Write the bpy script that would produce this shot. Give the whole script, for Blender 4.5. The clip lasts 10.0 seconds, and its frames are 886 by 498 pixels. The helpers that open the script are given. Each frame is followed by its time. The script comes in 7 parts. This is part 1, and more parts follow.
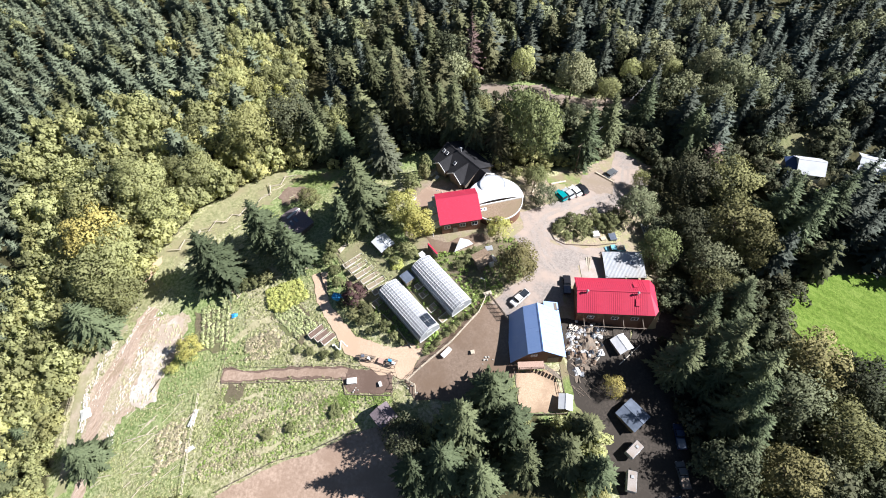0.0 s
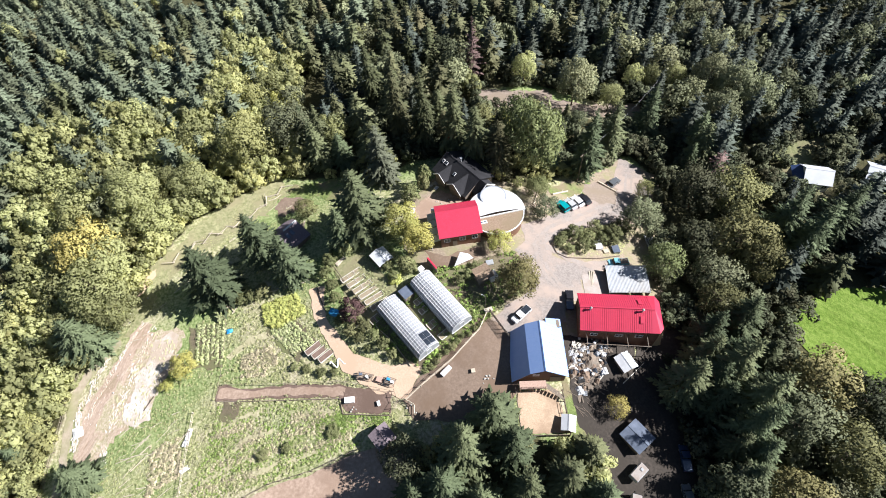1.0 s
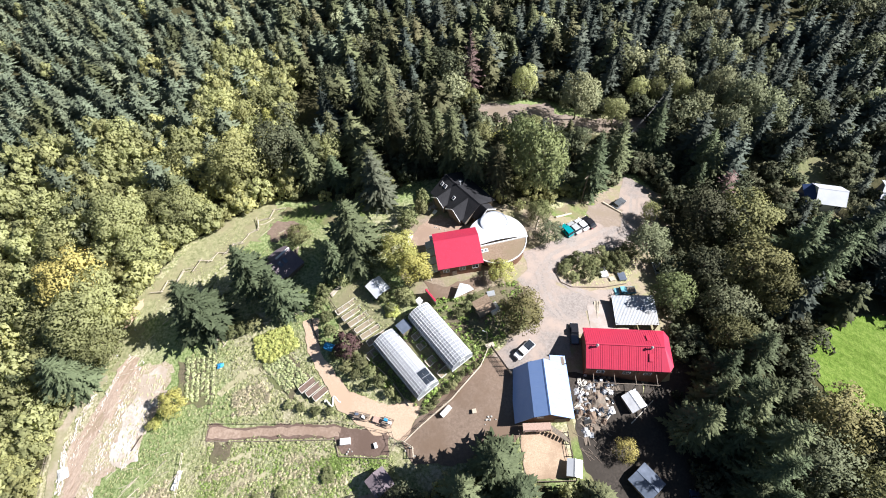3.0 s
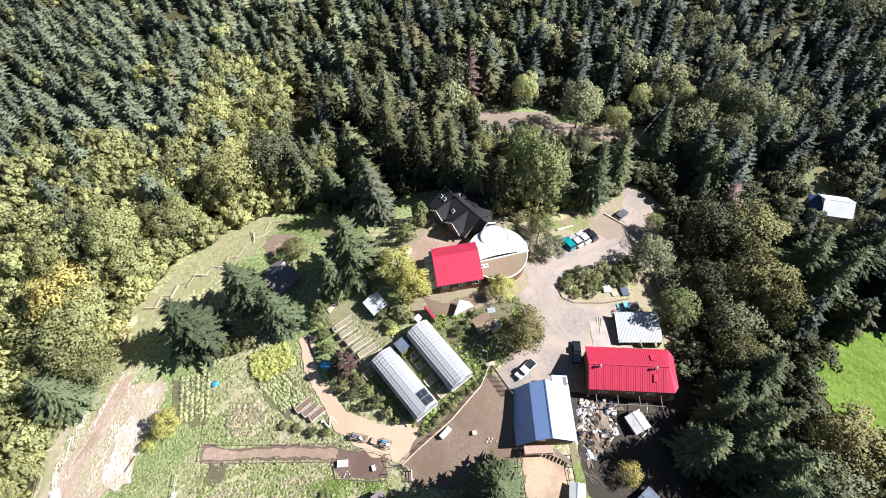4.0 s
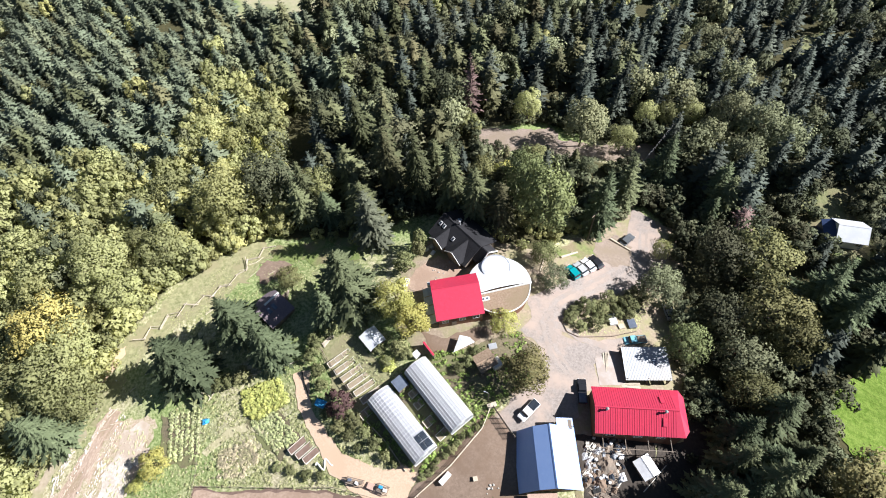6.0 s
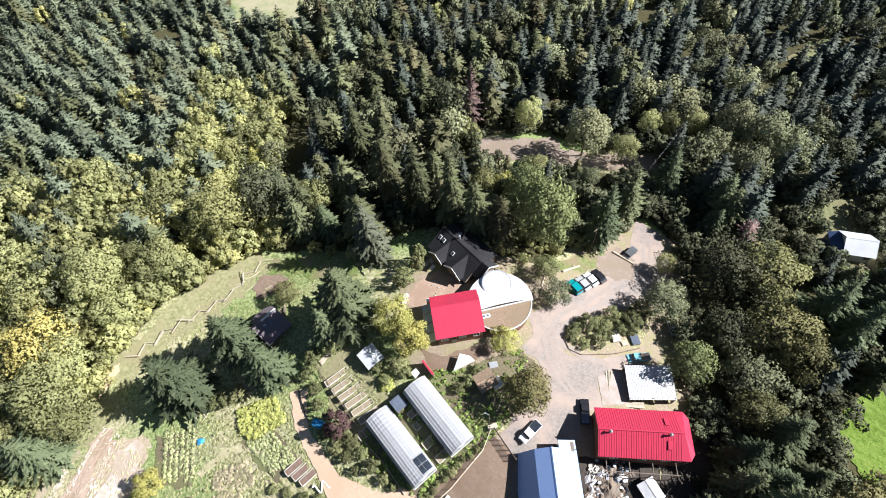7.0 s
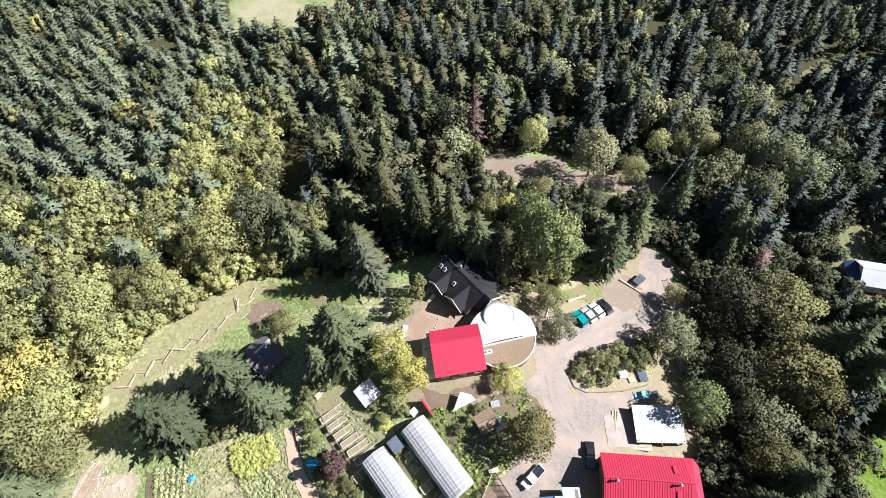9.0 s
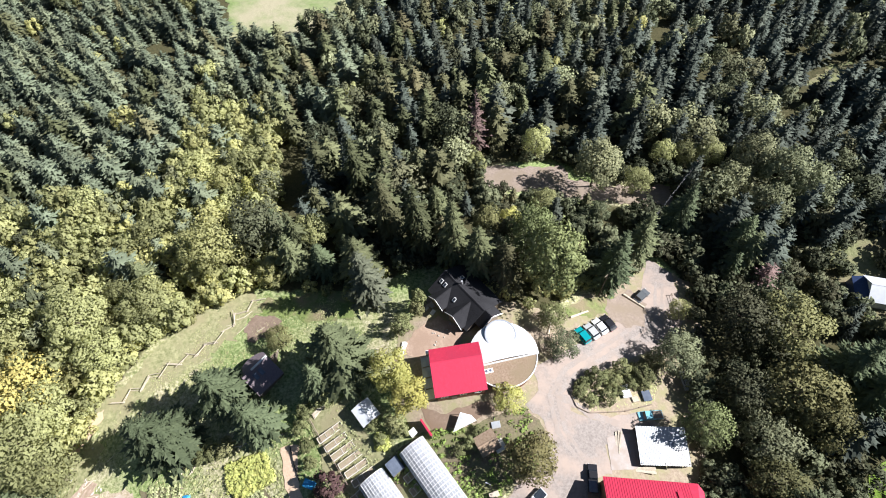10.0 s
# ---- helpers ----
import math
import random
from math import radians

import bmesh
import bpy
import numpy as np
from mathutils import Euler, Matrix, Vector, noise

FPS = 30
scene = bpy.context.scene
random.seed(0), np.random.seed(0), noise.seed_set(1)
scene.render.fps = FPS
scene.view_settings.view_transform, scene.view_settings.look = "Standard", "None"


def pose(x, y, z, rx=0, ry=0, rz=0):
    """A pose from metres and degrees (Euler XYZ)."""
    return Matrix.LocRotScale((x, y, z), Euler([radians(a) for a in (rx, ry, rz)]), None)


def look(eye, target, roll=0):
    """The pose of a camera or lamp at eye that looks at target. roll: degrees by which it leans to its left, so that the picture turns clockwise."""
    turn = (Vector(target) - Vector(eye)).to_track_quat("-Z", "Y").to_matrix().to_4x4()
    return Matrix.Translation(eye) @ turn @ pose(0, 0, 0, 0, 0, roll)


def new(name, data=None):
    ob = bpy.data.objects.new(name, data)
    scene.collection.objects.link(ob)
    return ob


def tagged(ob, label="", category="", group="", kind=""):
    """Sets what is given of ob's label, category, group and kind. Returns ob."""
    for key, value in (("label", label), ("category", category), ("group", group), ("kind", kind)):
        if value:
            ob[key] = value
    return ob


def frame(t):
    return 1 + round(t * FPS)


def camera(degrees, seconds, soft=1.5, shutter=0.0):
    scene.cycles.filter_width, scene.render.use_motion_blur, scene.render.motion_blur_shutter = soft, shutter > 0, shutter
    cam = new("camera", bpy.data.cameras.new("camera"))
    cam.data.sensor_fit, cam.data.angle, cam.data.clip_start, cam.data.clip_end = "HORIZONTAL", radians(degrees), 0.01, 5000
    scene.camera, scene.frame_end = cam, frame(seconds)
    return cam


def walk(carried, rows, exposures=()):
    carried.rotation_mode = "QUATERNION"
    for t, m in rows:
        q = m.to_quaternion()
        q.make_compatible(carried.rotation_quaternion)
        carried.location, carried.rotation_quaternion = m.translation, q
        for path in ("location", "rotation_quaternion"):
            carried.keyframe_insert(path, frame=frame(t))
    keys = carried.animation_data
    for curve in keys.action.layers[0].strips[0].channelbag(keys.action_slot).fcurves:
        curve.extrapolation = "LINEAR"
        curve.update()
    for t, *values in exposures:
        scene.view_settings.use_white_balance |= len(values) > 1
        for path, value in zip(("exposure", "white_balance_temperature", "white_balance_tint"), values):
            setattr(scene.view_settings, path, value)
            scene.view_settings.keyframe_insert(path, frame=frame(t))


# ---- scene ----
cam = camera(83.0, 10.0, soft=1.0)
# seconds, x, y, z, yaw, pitch, roll of a level flight about 97 m up
ROWS = [
    (0.0, 0.005, 0.012, 97.148, -0.034, -55.899, 3.135),
    (0.5, 0.048, 2.388, 97.151, -0.091, -56.097, 3.173),
    (1.0, 0.092, 4.772, 97.205, -0.143, -56.302, 3.196),
    (1.5, 0.097, 7.142, 97.285, -0.186, -56.526, 3.236),
    (2.0, 0.126, 9.488, 97.376, -0.283, -56.716, 3.258),
    (2.5, 0.169, 11.774, 97.468, -0.374, -56.859, 3.290),
    (4.0, 0.403, 18.476, 97.648, -0.563, -57.224, 3.352),
    (4.5, 0.449, 20.639, 97.686, -0.608, -57.328, 3.384),
    (5.0, 0.547, 22.755, 97.713, -0.623, -57.418, 3.383),
    (5.5, 0.662, 24.859, 97.748, -0.551, -57.459, 3.399),
    (7.0, 1.028, 30.985, 97.817, -0.575, -57.600, 3.539),
    (7.5, 1.175, 33.029, 97.901, -0.540, -57.663, 3.558),
    (8.0, 1.332, 35.044, 98.025, -0.446, -57.768, 3.579),
    (8.5, 1.460, 37.081, 98.156, -0.265, -57.868, 3.616),
    (9.0, 1.553, 39.146, 98.254, -0.061, -57.970, 3.611),
    (9.5, 1.596, 41.225, 98.323, 0.098, -58.051, 3.599),
    (10.0, 1.631, 43.261, 98.379, 0.185, -58.165, 3.559),
]
walk(cam, [(t, pose(x, y, z, 90 + pitch, roll, yaw)) for t, x, y, z, yaw, pitch, roll in ROWS])

# ---- light ----
SUN_AZIMUTH, SUN_HEIGHT = 88.0, 38.0   # degrees clockwise from +y, degrees above the horizon
scene.view_settings.exposure = 1.05
world = bpy.data.worlds.new("world")
scene.world = world
world.use_nodes = True
wn = world.node_tree
sky = wn.nodes.new("ShaderNodeTexSky")
sky.sky_type, sky.sun_disc, sky.ozone_density, sky.dust_density = "NISHITA", False, 3.0, 0.4
sky.sun_elevation, sky.sun_rotation = radians(SUN_HEIGHT), radians(SUN_AZIMUTH)
wn.links.new(sky.outputs[0], wn.nodes["Background"].inputs[0])
wn.nodes["Background"].inputs[1].default_value = 0.030
sun = new("sun", bpy.data.lights.new("sun", "SUN"))
sun.data.energy, sun.data.angle, sun.data.color = 5.0, radians(0.5), (1.0, 0.985, 0.995)
sx = math.sin(radians(SUN_AZIMUTH)) * math.cos(radians(SUN_HEIGHT))
sy = math.cos(radians(SUN_AZIMUTH)) * math.cos(radians(SUN_HEIGHT))
sun.matrix_world = look((sx * 300, sy * 300, math.sin(radians(SUN_HEIGHT)) * 300), (0, 0, 0))

# ---- the lie of the land ----
HILL = [-9.53, -2.7, 0.78, -3.74, -5.22, -0.75, 5.1, 12.28, -0.2, -9.54]
# x, y, spread and height of the knolls and hollows
KNOLLS = [(0, 75, 32, 10.0), (-98, 36, 34, -2.66), (42, 96, 26, -2.62), (-92, 84, 30, 5.8), (25, 32, 24, 3.23), (-50, 45, 24, 0.49), (2, 54, 22, 1.3)]


def gz(x, y):
    """Height of the ground: a rounded hilltop that falls away on all sides, with knolls and hollows."""
    u, w = math.tanh(x / 140), math.tanh((y - 60) / 150)
    c = HILL
    z = (c[0] + c[1] * u + c[2] * w + c[3] * u * u + c[4] * u * w + c[5] * w * w
         + c[6] * u ** 3 + c[7] * u * u * w + c[8] * u * w * w + c[9] * w ** 3)
    for a, b, s, h in KNOLLS:
        z += h * math.exp(-((x - a) ** 2 + (y - b) ** 2) / (2 * s * s))
    return z

# ---- materials ----
def nodes_of(name):
    m = bpy.data.materials.new(name)
    m.use_nodes = True
    t = m.node_tree
    return m, t, t.nodes["Principled BSDF"]


def noise_node(t, scale, detail=4.0, rough=0.6, space="Object"):
    c = t.nodes.new("ShaderNodeTexCoord")
    n = t.nodes.new("ShaderNodeTexNoise")
    n.inputs["Scale"].default_value, n.inputs["Detail"].default_value, n.inputs["Roughness"].default_value = scale, detail, rough
    t.links.new(c.outputs[space], n.inputs["Vector"])
    return n.outputs[0]


def ramp(t, fac, stops):
    r = t.nodes.new("ShaderNodeValToRGB")
    e = r.color_ramp.elements
    while len(e) < len(stops):
        e.new(0.5)
    for k, (at, col) in zip(e, stops):
        k.position, k.color = at, (*col, 1)
    t.links.new(fac, r.inputs[0])
    return r.outputs[0]


def mix(t, fac, a, b, mode="MIX"):
    n = t.nodes.new("ShaderNodeMix")
    n.data_type, n.blend_type = "RGBA", mode
    for sock, v in ((n.inputs[0], fac), (n.inputs[6], a), (n.inputs[7], b)):
        if isinstance(v, bpy.types.NodeSocket):
            t.links.new(v, sock)
        elif isinstance(v, (int, float)):
            sock.default_value = v
        else:
            sock.default_value = (*v, 1)
    return n.outputs[2]


def bump(t, bsdf, height, strength, dist):
    b = t.nodes.new("ShaderNodeBump")
    b.inputs["Strength"].default_value, b.inputs["Distance"].default_value = strength, dist
    t.links.new(height, b.inputs["Height"])
    t.links.new(b.outputs[0], bsdf.inputs["Normal"])


def surface(name, lo, hi, scale, rough=0.8, metal=0.0, big=None, bump_h=0.02, vary=0.0, big_scale=0.15, spec=0.3):
    """A two-scale surface: fine grain between lo and hi, larger stains towards big."""
    m, t, b = nodes_of(name)
    fine = noise_node(t, scale, 6.0, 0.65)
    col = ramp(t, fine, [(0.3, lo), (0.7, hi)])
    if big:
        stain = ramp(t, noise_node(t, big_scale, 5.0, 0.6), [(0.42, (0, 0, 0)), (0.62, (1, 1, 1))])
        col = mix(t, stain, col, big)
    if vary:
        info = t.nodes.new("ShaderNodeObjectInfo")
        hsv = t.nodes.new("ShaderNodeHueSaturation")
        mr = t.nodes.new("ShaderNodeMapRange")
        mr.inputs[3].default_value, mr.inputs[4].default_value = 1 - vary, 1 + vary
        t.links.new(info.outputs["Random"], mr.inputs[0])
        t.links.new(mr.outputs[0], hsv.inputs["Value"])
        t.links.new(col, hsv.inputs["Color"])
        col = hsv.outputs[0]
    t.links.new(col, b.inputs["Base Color"])
    b.inputs["Roughness"].default_value, b.inputs["Metallic"].default_value = rough, metal
    b.inputs["Specular IOR Level"].default_value = spec
    if bump_h:
        bump(t, b, fine, 0.6, bump_h)
    return m


def leaf_material(name, dark, light, other, joined=False, value=0.35, hue=0.02, glow=0.15):
    """Foliage: each tree has its own tint, each spray its own shade; thin leaves let some light through."""
    m, t, b = nodes_of(name)
    geo = t.nodes.new("ShaderNodeNewGeometry")
    if joined:
        at = t.nodes.new("ShaderNodeAttribute")
        at.attribute_name = "tint"
        own = at.outputs["Fac"]
    else:
        own = t.nodes.new("ShaderNodeObjectInfo").outputs["Random"]
    low = tuple(0.45 * a + 0.55 * b for a, b in zip(dark, light))
    col = ramp(t, geo.outputs["Random Per Island"], [(0.0, low), (1.0, light)])
    pick = ramp(t, own, [(0.45, (0, 0, 0)), (1.0, (0.75, 0.75, 0.75))])
    col = mix(t, pick, col, other)
    hsv = t.nodes.new("ShaderNodeHueSaturation")
    mr = t.nodes.new("ShaderNodeMapRange")
    mr.inputs[3].default_value, mr.inputs[4].default_value = 1 - value, 1 + value
    mul = t.nodes.new("ShaderNodeMath")
    mul.operation = "MULTIPLY"
    mul.inputs[1].default_value = 7.31
    fr = t.nodes.new("ShaderNodeMath")
    fr.operation = "FRACT"
    t.links.new(own, mul.inputs[0])
    t.links.new(mul.outputs[0], fr.inputs[0])
    t.links.new(fr.outputs[0], mr.inputs[0])
    t.links.new(mr.outputs[0], hsv.inputs["Value"])
    t.links.new(col, hsv.inputs["Color"])
    col = hsv.outputs[0]
    t.links.new(col, b.inputs["Base Color"])
    b.inputs["Roughness"].default_value = 0.75
    b.inputs["Specular IOR Level"].default_value = 0.15
    tr = t.nodes.new("ShaderNodeBsdfTranslucent")
    t.links.new(col, tr.inputs[0])
    mx = t.nodes.new("ShaderNodeMixShader")
    mx.inputs[0].default_value = glow
    t.links.new(b.outputs[0], mx.inputs[1])
    t.links.new(tr.outputs[0], mx.inputs[2])
    t.links.new(mx.outputs[0], t.nodes["Material Output"].inputs[0])
    return m


NEAR_FIR_C = ((0.028, 0.042, 0.024), (0.128, 0.158, 0.086), (0.148, 0.158, 0.08))
FIR_C = ((0.027, 0.036, 0.031), (0.088, 0.106, 0.086), (0.100, 0.111, 0.083))
# paler fir colour for the stands in the west
PALE_FIR_C = ((0.06, 0.078, 0.053), (0.165, 0.195, 0.13), (0.185, 0.20, 0.12))
CEDAR_C = ((0.040, 0.048, 0.025), (0.142, 0.155, 0.078), (0.15, 0.128, 0.07))
MAPLE_C = ((0.235, 0.255, 0.12), (0.455, 0.465, 0.225), (0.50, 0.475, 0.205))
ASH_C = ((0.10, 0.118, 0.068), (0.255, 0.275, 0.158), (0.265, 0.262, 0.145))
OLIVE_C = ((0.030, 0.037, 0.024), (0.134, 0.150, 0.085), (0.134, 0.125, 0.073))
M = {
    "olive_far": leaf_material("far_olive_leaves", *OLIVE_C, joined=True, value=0.5, glow=0.08),
    "fir": leaf_material("fir_needles", *NEAR_FIR_C),
    "cedar": leaf_material("cedar_sprays", *CEDAR_C),
    "maple": leaf_material("broad_leaves", *MAPLE_C, glow=0.42),
    "olive": leaf_material("olive_leaves", *OLIVE_C, value=0.5, glow=0.08),
    "hazel": leaf_material("hazel_leaves", (0.07, 0.078, 0.038), (0.262, 0.258, 0.112), (0.262, 0.215, 0.098), value=0.45, glow=0.1),
    "alder": leaf_material("alder_leaves", (0.08, 0.10, 0.045), (0.225, 0.262, 0.115), (0.24, 0.255, 0.11), value=0.15, glow=0.15),
    "walnut": leaf_material("brown_tinged_leaves", (0.055, 0.053, 0.026), (0.215, 0.20, 0.088), (0.24, 0.185, 0.08), value=0.1, glow=0.12),
    "willow": leaf_material("yellow_green_leaves", (0.33, 0.34, 0.11), (0.58, 0.57, 0.21), (0.60, 0.55, 0.19), value=0.12, glow=0.42),
    "spruce": leaf_material("spruce_needles", (0.045, 0.053, 0.037), (0.158, 0.172, 0.118), (0.165, 0.172, 0.115)),
    "shrub": leaf_material("shrub_leaves", (0.085, 0.10, 0.045), (0.235, 0.25, 0.115), (0.23, 0.22, 0.11)),
    "plum": leaf_material("plum_leaves", (0.075, 0.04, 0.045), (0.17, 0.095, 0.095), (0.14, 0.09, 0.08)),
    "autumn": leaf_material("autumn_leaves", (0.27, 0.25, 0.09), (0.48, 0.43, 0.15), (0.46, 0.36, 0.12)),
    "dead": leaf_material("dead_needles", (0.14, 0.09, 0.085), (0.28, 0.19, 0.175), (0.26, 0.185, 0.175)),
    "fir_far": leaf_material("far_fir_needles", *FIR_C, joined=True, value=0.36, glow=0.05),
    "pale_fir_far": leaf_material("pale_fir_needles", *PALE_FIR_C, joined=True, value=0.3, glow=0.05),
    "cedar_far": leaf_material("far_cedar_sprays", *CEDAR_C, joined=True, glow=0.06),
    "maple_far": leaf_material("far_broad_leaves", *MAPLE_C, joined=True, glow=0.42, value=0.36),
    "ash": leaf_material("ash_leaves", *ASH_C, value=0.2, glow=0.15),
    "ash_far": leaf_material("far_ash_leaves", *ASH_C, joined=True, value=0.4, glow=0.12),
    "bark": surface("bark", (0.06, 0.045, 0.035), (0.13, 0.10, 0.08), 6.0, 0.9),
    "grass": None,
    "gravel": surface("gravel", (0.20, 0.172, 0.155), (0.34, 0.30, 0.275), 2.2, 0.9, big=(0.37, 0.295, 0.25), bump_h=0.006, big_scale=0.16),
    "yard": surface("yard_earth", (0.185, 0.135, 0.102), (0.29, 0.215, 0.165), 2.0, 0.95, big=(0.20, 0.14, 0.10), bump_h=0.03),
    "sand": surface("sandy_path", (0.58, 0.40, 0.28), (0.76, 0.58, 0.43), 3.0, 0.95, big=(0.60, 0.44, 0.31), bump_h=0.03),
    "lot_dirt": surface("lot_dirt", (0.21, 0.165, 0.135), (0.34, 0.275, 0.23), 1.8, 0.95, big=(0.25, 0.20, 0.15), bump_h=0.03, big_scale=0.2),
    "soil": surface("soil", (0.30, 0.21, 0.155), (0.54, 0.405, 0.32), 1.6, 0.95, big=(0.34, 0.24, 0.18), bump_h=0.08),
    "dark_soil": surface("dark_soil", (0.14, 0.095, 0.075), (0.27, 0.19, 0.155), 2.2, 0.95, big=(0.17, 0.115, 0.09), bump_h=0.05),
    "chalk": surface("pale_rubble", (0.50, 0.455, 0.41), (0.80, 0.77, 0.73), 1.6, 0.95, big=(0.48, 0.39, 0.31), bump_h=0.08),
    "ruts": surface("rutted_track", (0.36, 0.30, 0.22), (0.52, 0.44, 0.35), 1.0, 0.95, big=(0.30, 0.29, 0.16), bump_h=0.06),
    "straw": surface("straw_litter", (0.40, 0.29, 0.20), (0.62, 0.47, 0.34), 4.0, 0.95, big=(0.34, 0.24, 0.165), bump_h=0.04),
    "lawn": surface("bright_grass", (0.07, 0.15, 0.015), (0.19, 0.30, 0.045), 1.3, 0.9, big=(0.10, 0.185, 0.02), bump_h=0.5, big_scale=0.12),
    "bank_grass": surface("bank_grass", (0.10, 0.145, 0.04), (0.24, 0.29, 0.10), 1.2, 0.9, big=(0.24, 0.20, 0.12), bump_h=0.3, big_scale=0.2),
    "dull_lawn": surface("dull_grass", (0.13, 0.15, 0.06), (0.27, 0.27, 0.14), 0.9, 0.9, big=(0.20, 0.17, 0.10), bump_h=0.3, big_scale=0.1),
    "white_sheet_metal": surface("white_sheet_metal", (0.66, 0.68, 0.72), (0.78, 0.80, 0.83), 0.8, 0.42, metal=0.1, big=(0.62, 0.65, 0.70), bump_h=0.0, spec=0.5),
    "red": surface("red_roof_metal", (0.50, 0.032, 0.07), (0.60, 0.046, 0.095), 1.5, 0.42, big=(0.48, 0.04, 0.085), bump_h=0.0, spec=0.5),
    # pale roof metal with the sky's blue on shaded slopes put into its colour
    "skylit_metal": surface("skylit_roof_metal", (0.25, 0.385, 0.71), (0.30, 0.44, 0.75), 0.8, 0.5, metal=0.0, big=(0.28, 0.41, 0.73), bump_h=0.0, spec=0.5),
    "tin": surface("galvanised_sheet", (0.36, 0.385, 0.42), (0.54, 0.57, 0.61), 1.2, 0.4, metal=0.25, big=(0.40, 0.38, 0.36), bump_h=0.0),
    "shingle": surface("dark_shingle", (0.010, 0.010, 0.012), (0.026, 0.026, 0.03), 4.0, 0.9, big=(0.03, 0.03, 0.034), bump_h=0.02),
    "brown_shingle": surface("brown_shingle", (0.14, 0.11, 0.125), (0.25, 0.205, 0.225), 4.0, 0.85, big=(0.2, 0.165, 0.18), bump_h=0.02),
    "board": surface("weathered_board", (0.17, 0.13, 0.10), (0.30, 0.24, 0.19), 3.0, 0.85, big=(0.2, 0.17, 0.14), bump_h=0.02, vary=0.15),
    "cedar_wall": surface("red_brown_siding", (0.14, 0.065, 0.04), (0.23, 0.11, 0.07), 3.0, 0.8, big=(0.16, 0.09, 0.06), bump_h=0.02),
    "pale_wood": surface("pale_timber", (0.45, 0.38, 0.29), (0.62, 0.55, 0.45), 4.0, 0.8, bump_h=0.01, vary=0.15),
    "white_paint": surface("white_paint", (0.72, 0.72, 0.72), (0.82, 0.82, 0.81), 2.0, 0.5, bump_h=0.0),
    "membrane": surface("white_membrane", (0.68, 0.69, 0.71), (0.80, 0.80, 0.80), 1.0, 0.55, big=(0.6, 0.61, 0.63), bump_h=0.03, big_scale=0.4),
    "sedum": surface("earth_roof", (0.22, 0.15, 0.10), (0.36, 0.27, 0.20), 2.5, 0.95, big=(0.26, 0.2, 0.13), bump_h=0.05),
    "glass_dark": surface("dark_glazing", (0.02, 0.025, 0.035), (0.04, 0.05, 0.065), 1.0, 0.12, bump_h=0.0, spec=0.6),
    "panel": surface("grey_blue_glazing", (0.10, 0.12, 0.16), (0.17, 0.20, 0.26), 0.7, 0.2, bump_h=0.0, spec=0.6),
    "film": None,
    "verge": surface("dry_verge", (0.23, 0.18, 0.13), (0.40, 0.325, 0.25), 2.0, 0.95, big=(0.28, 0.26, 0.145), bump_h=0.05, big_scale=0.3),
    "concrete": surface("dirty_concrete", (0.32, 0.285, 0.265), (0.43, 0.385, 0.36), 4.0, 0.9, big=(0.33, 0.275, 0.24), bump_h=0.01, big_scale=0.5),
    "pale_field": surface("pale_field_grass", (0.14, 0.20, 0.07), (0.24, 0.30, 0.12), 0.6, 0.95, big=(0.36, 0.33, 0.22), bump_h=0.3, big_scale=0.05),
    "pane_grey": surface("grey_roof_glazing", (0.30, 0.33, 0.38), (0.42, 0.45, 0.50), 0.9, 0.2, bump_h=0.0, spec=0.6),
    "pink_wood": surface("reddish_timber", (0.36, 0.24, 0.19), (0.54, 0.39, 0.32), 4.0, 0.85, bump_h=0.01, vary=0.1),
    "dry_meadow": surface("dry_meadow", (0.16, 0.175, 0.075), (0.42, 0.40, 0.23), 1.3, 0.95, big=(0.31, 0.28, 0.165), bump_h=0.1, big_scale=0.2),
    "worn_gravel": surface("worn_gravel", (0.26, 0.225, 0.205), (0.36, 0.315, 0.285), 3.0, 0.9, big=(0.31, 0.255, 0.22), bump_h=0.004, big_scale=0.4),
    "shoulder": surface("dry_shoulder", (0.32, 0.30, 0.16), (0.62, 0.56, 0.38), 1.5, 0.95, big=(0.46, 0.42, 0.26), bump_h=0.08, big_scale=0.35),
    # brown dirt made near black: tree shade is put into its colour
    "shaded_dirt": surface("shade_dark_dirt", (0.03, 0.026, 0.022), (0.085, 0.07, 0.06), 2.0, 0.95, big=(0.05, 0.042, 0.035), bump_h=0.05),
    "bleached": surface("bleached_timber", (0.58, 0.54, 0.47), (0.74, 0.70, 0.63), 4.0, 0.85, bump_h=0.01, vary=0.12),
    "mulch": surface("dark_mulch", (0.10, 0.085, 0.055), (0.22, 0.18, 0.12), 2.5, 0.95, big=(0.18, 0.19, 0.085), bump_h=0.05),
    "stone": surface("stone", (0.35, 0.33, 0.30), (0.52, 0.50, 0.46), 5.0, 0.9, bump_h=0.02, vary=0.2),
    "tyre": surface("tyre_rubber", (0.02, 0.02, 0.02), (0.035, 0.035, 0.035), 5.0, 0.8, bump_h=0.0),
    "blue_tarp": surface("blue_tarp", (0.03, 0.25, 0.55), (0.06, 0.38, 0.68), 2.0, 0.45, bump_h=0.02),
    "navy": surface("navy_paint", (0.03, 0.05, 0.12), (0.05, 0.08, 0.18), 2.0, 0.4, bump_h=0.0),
}


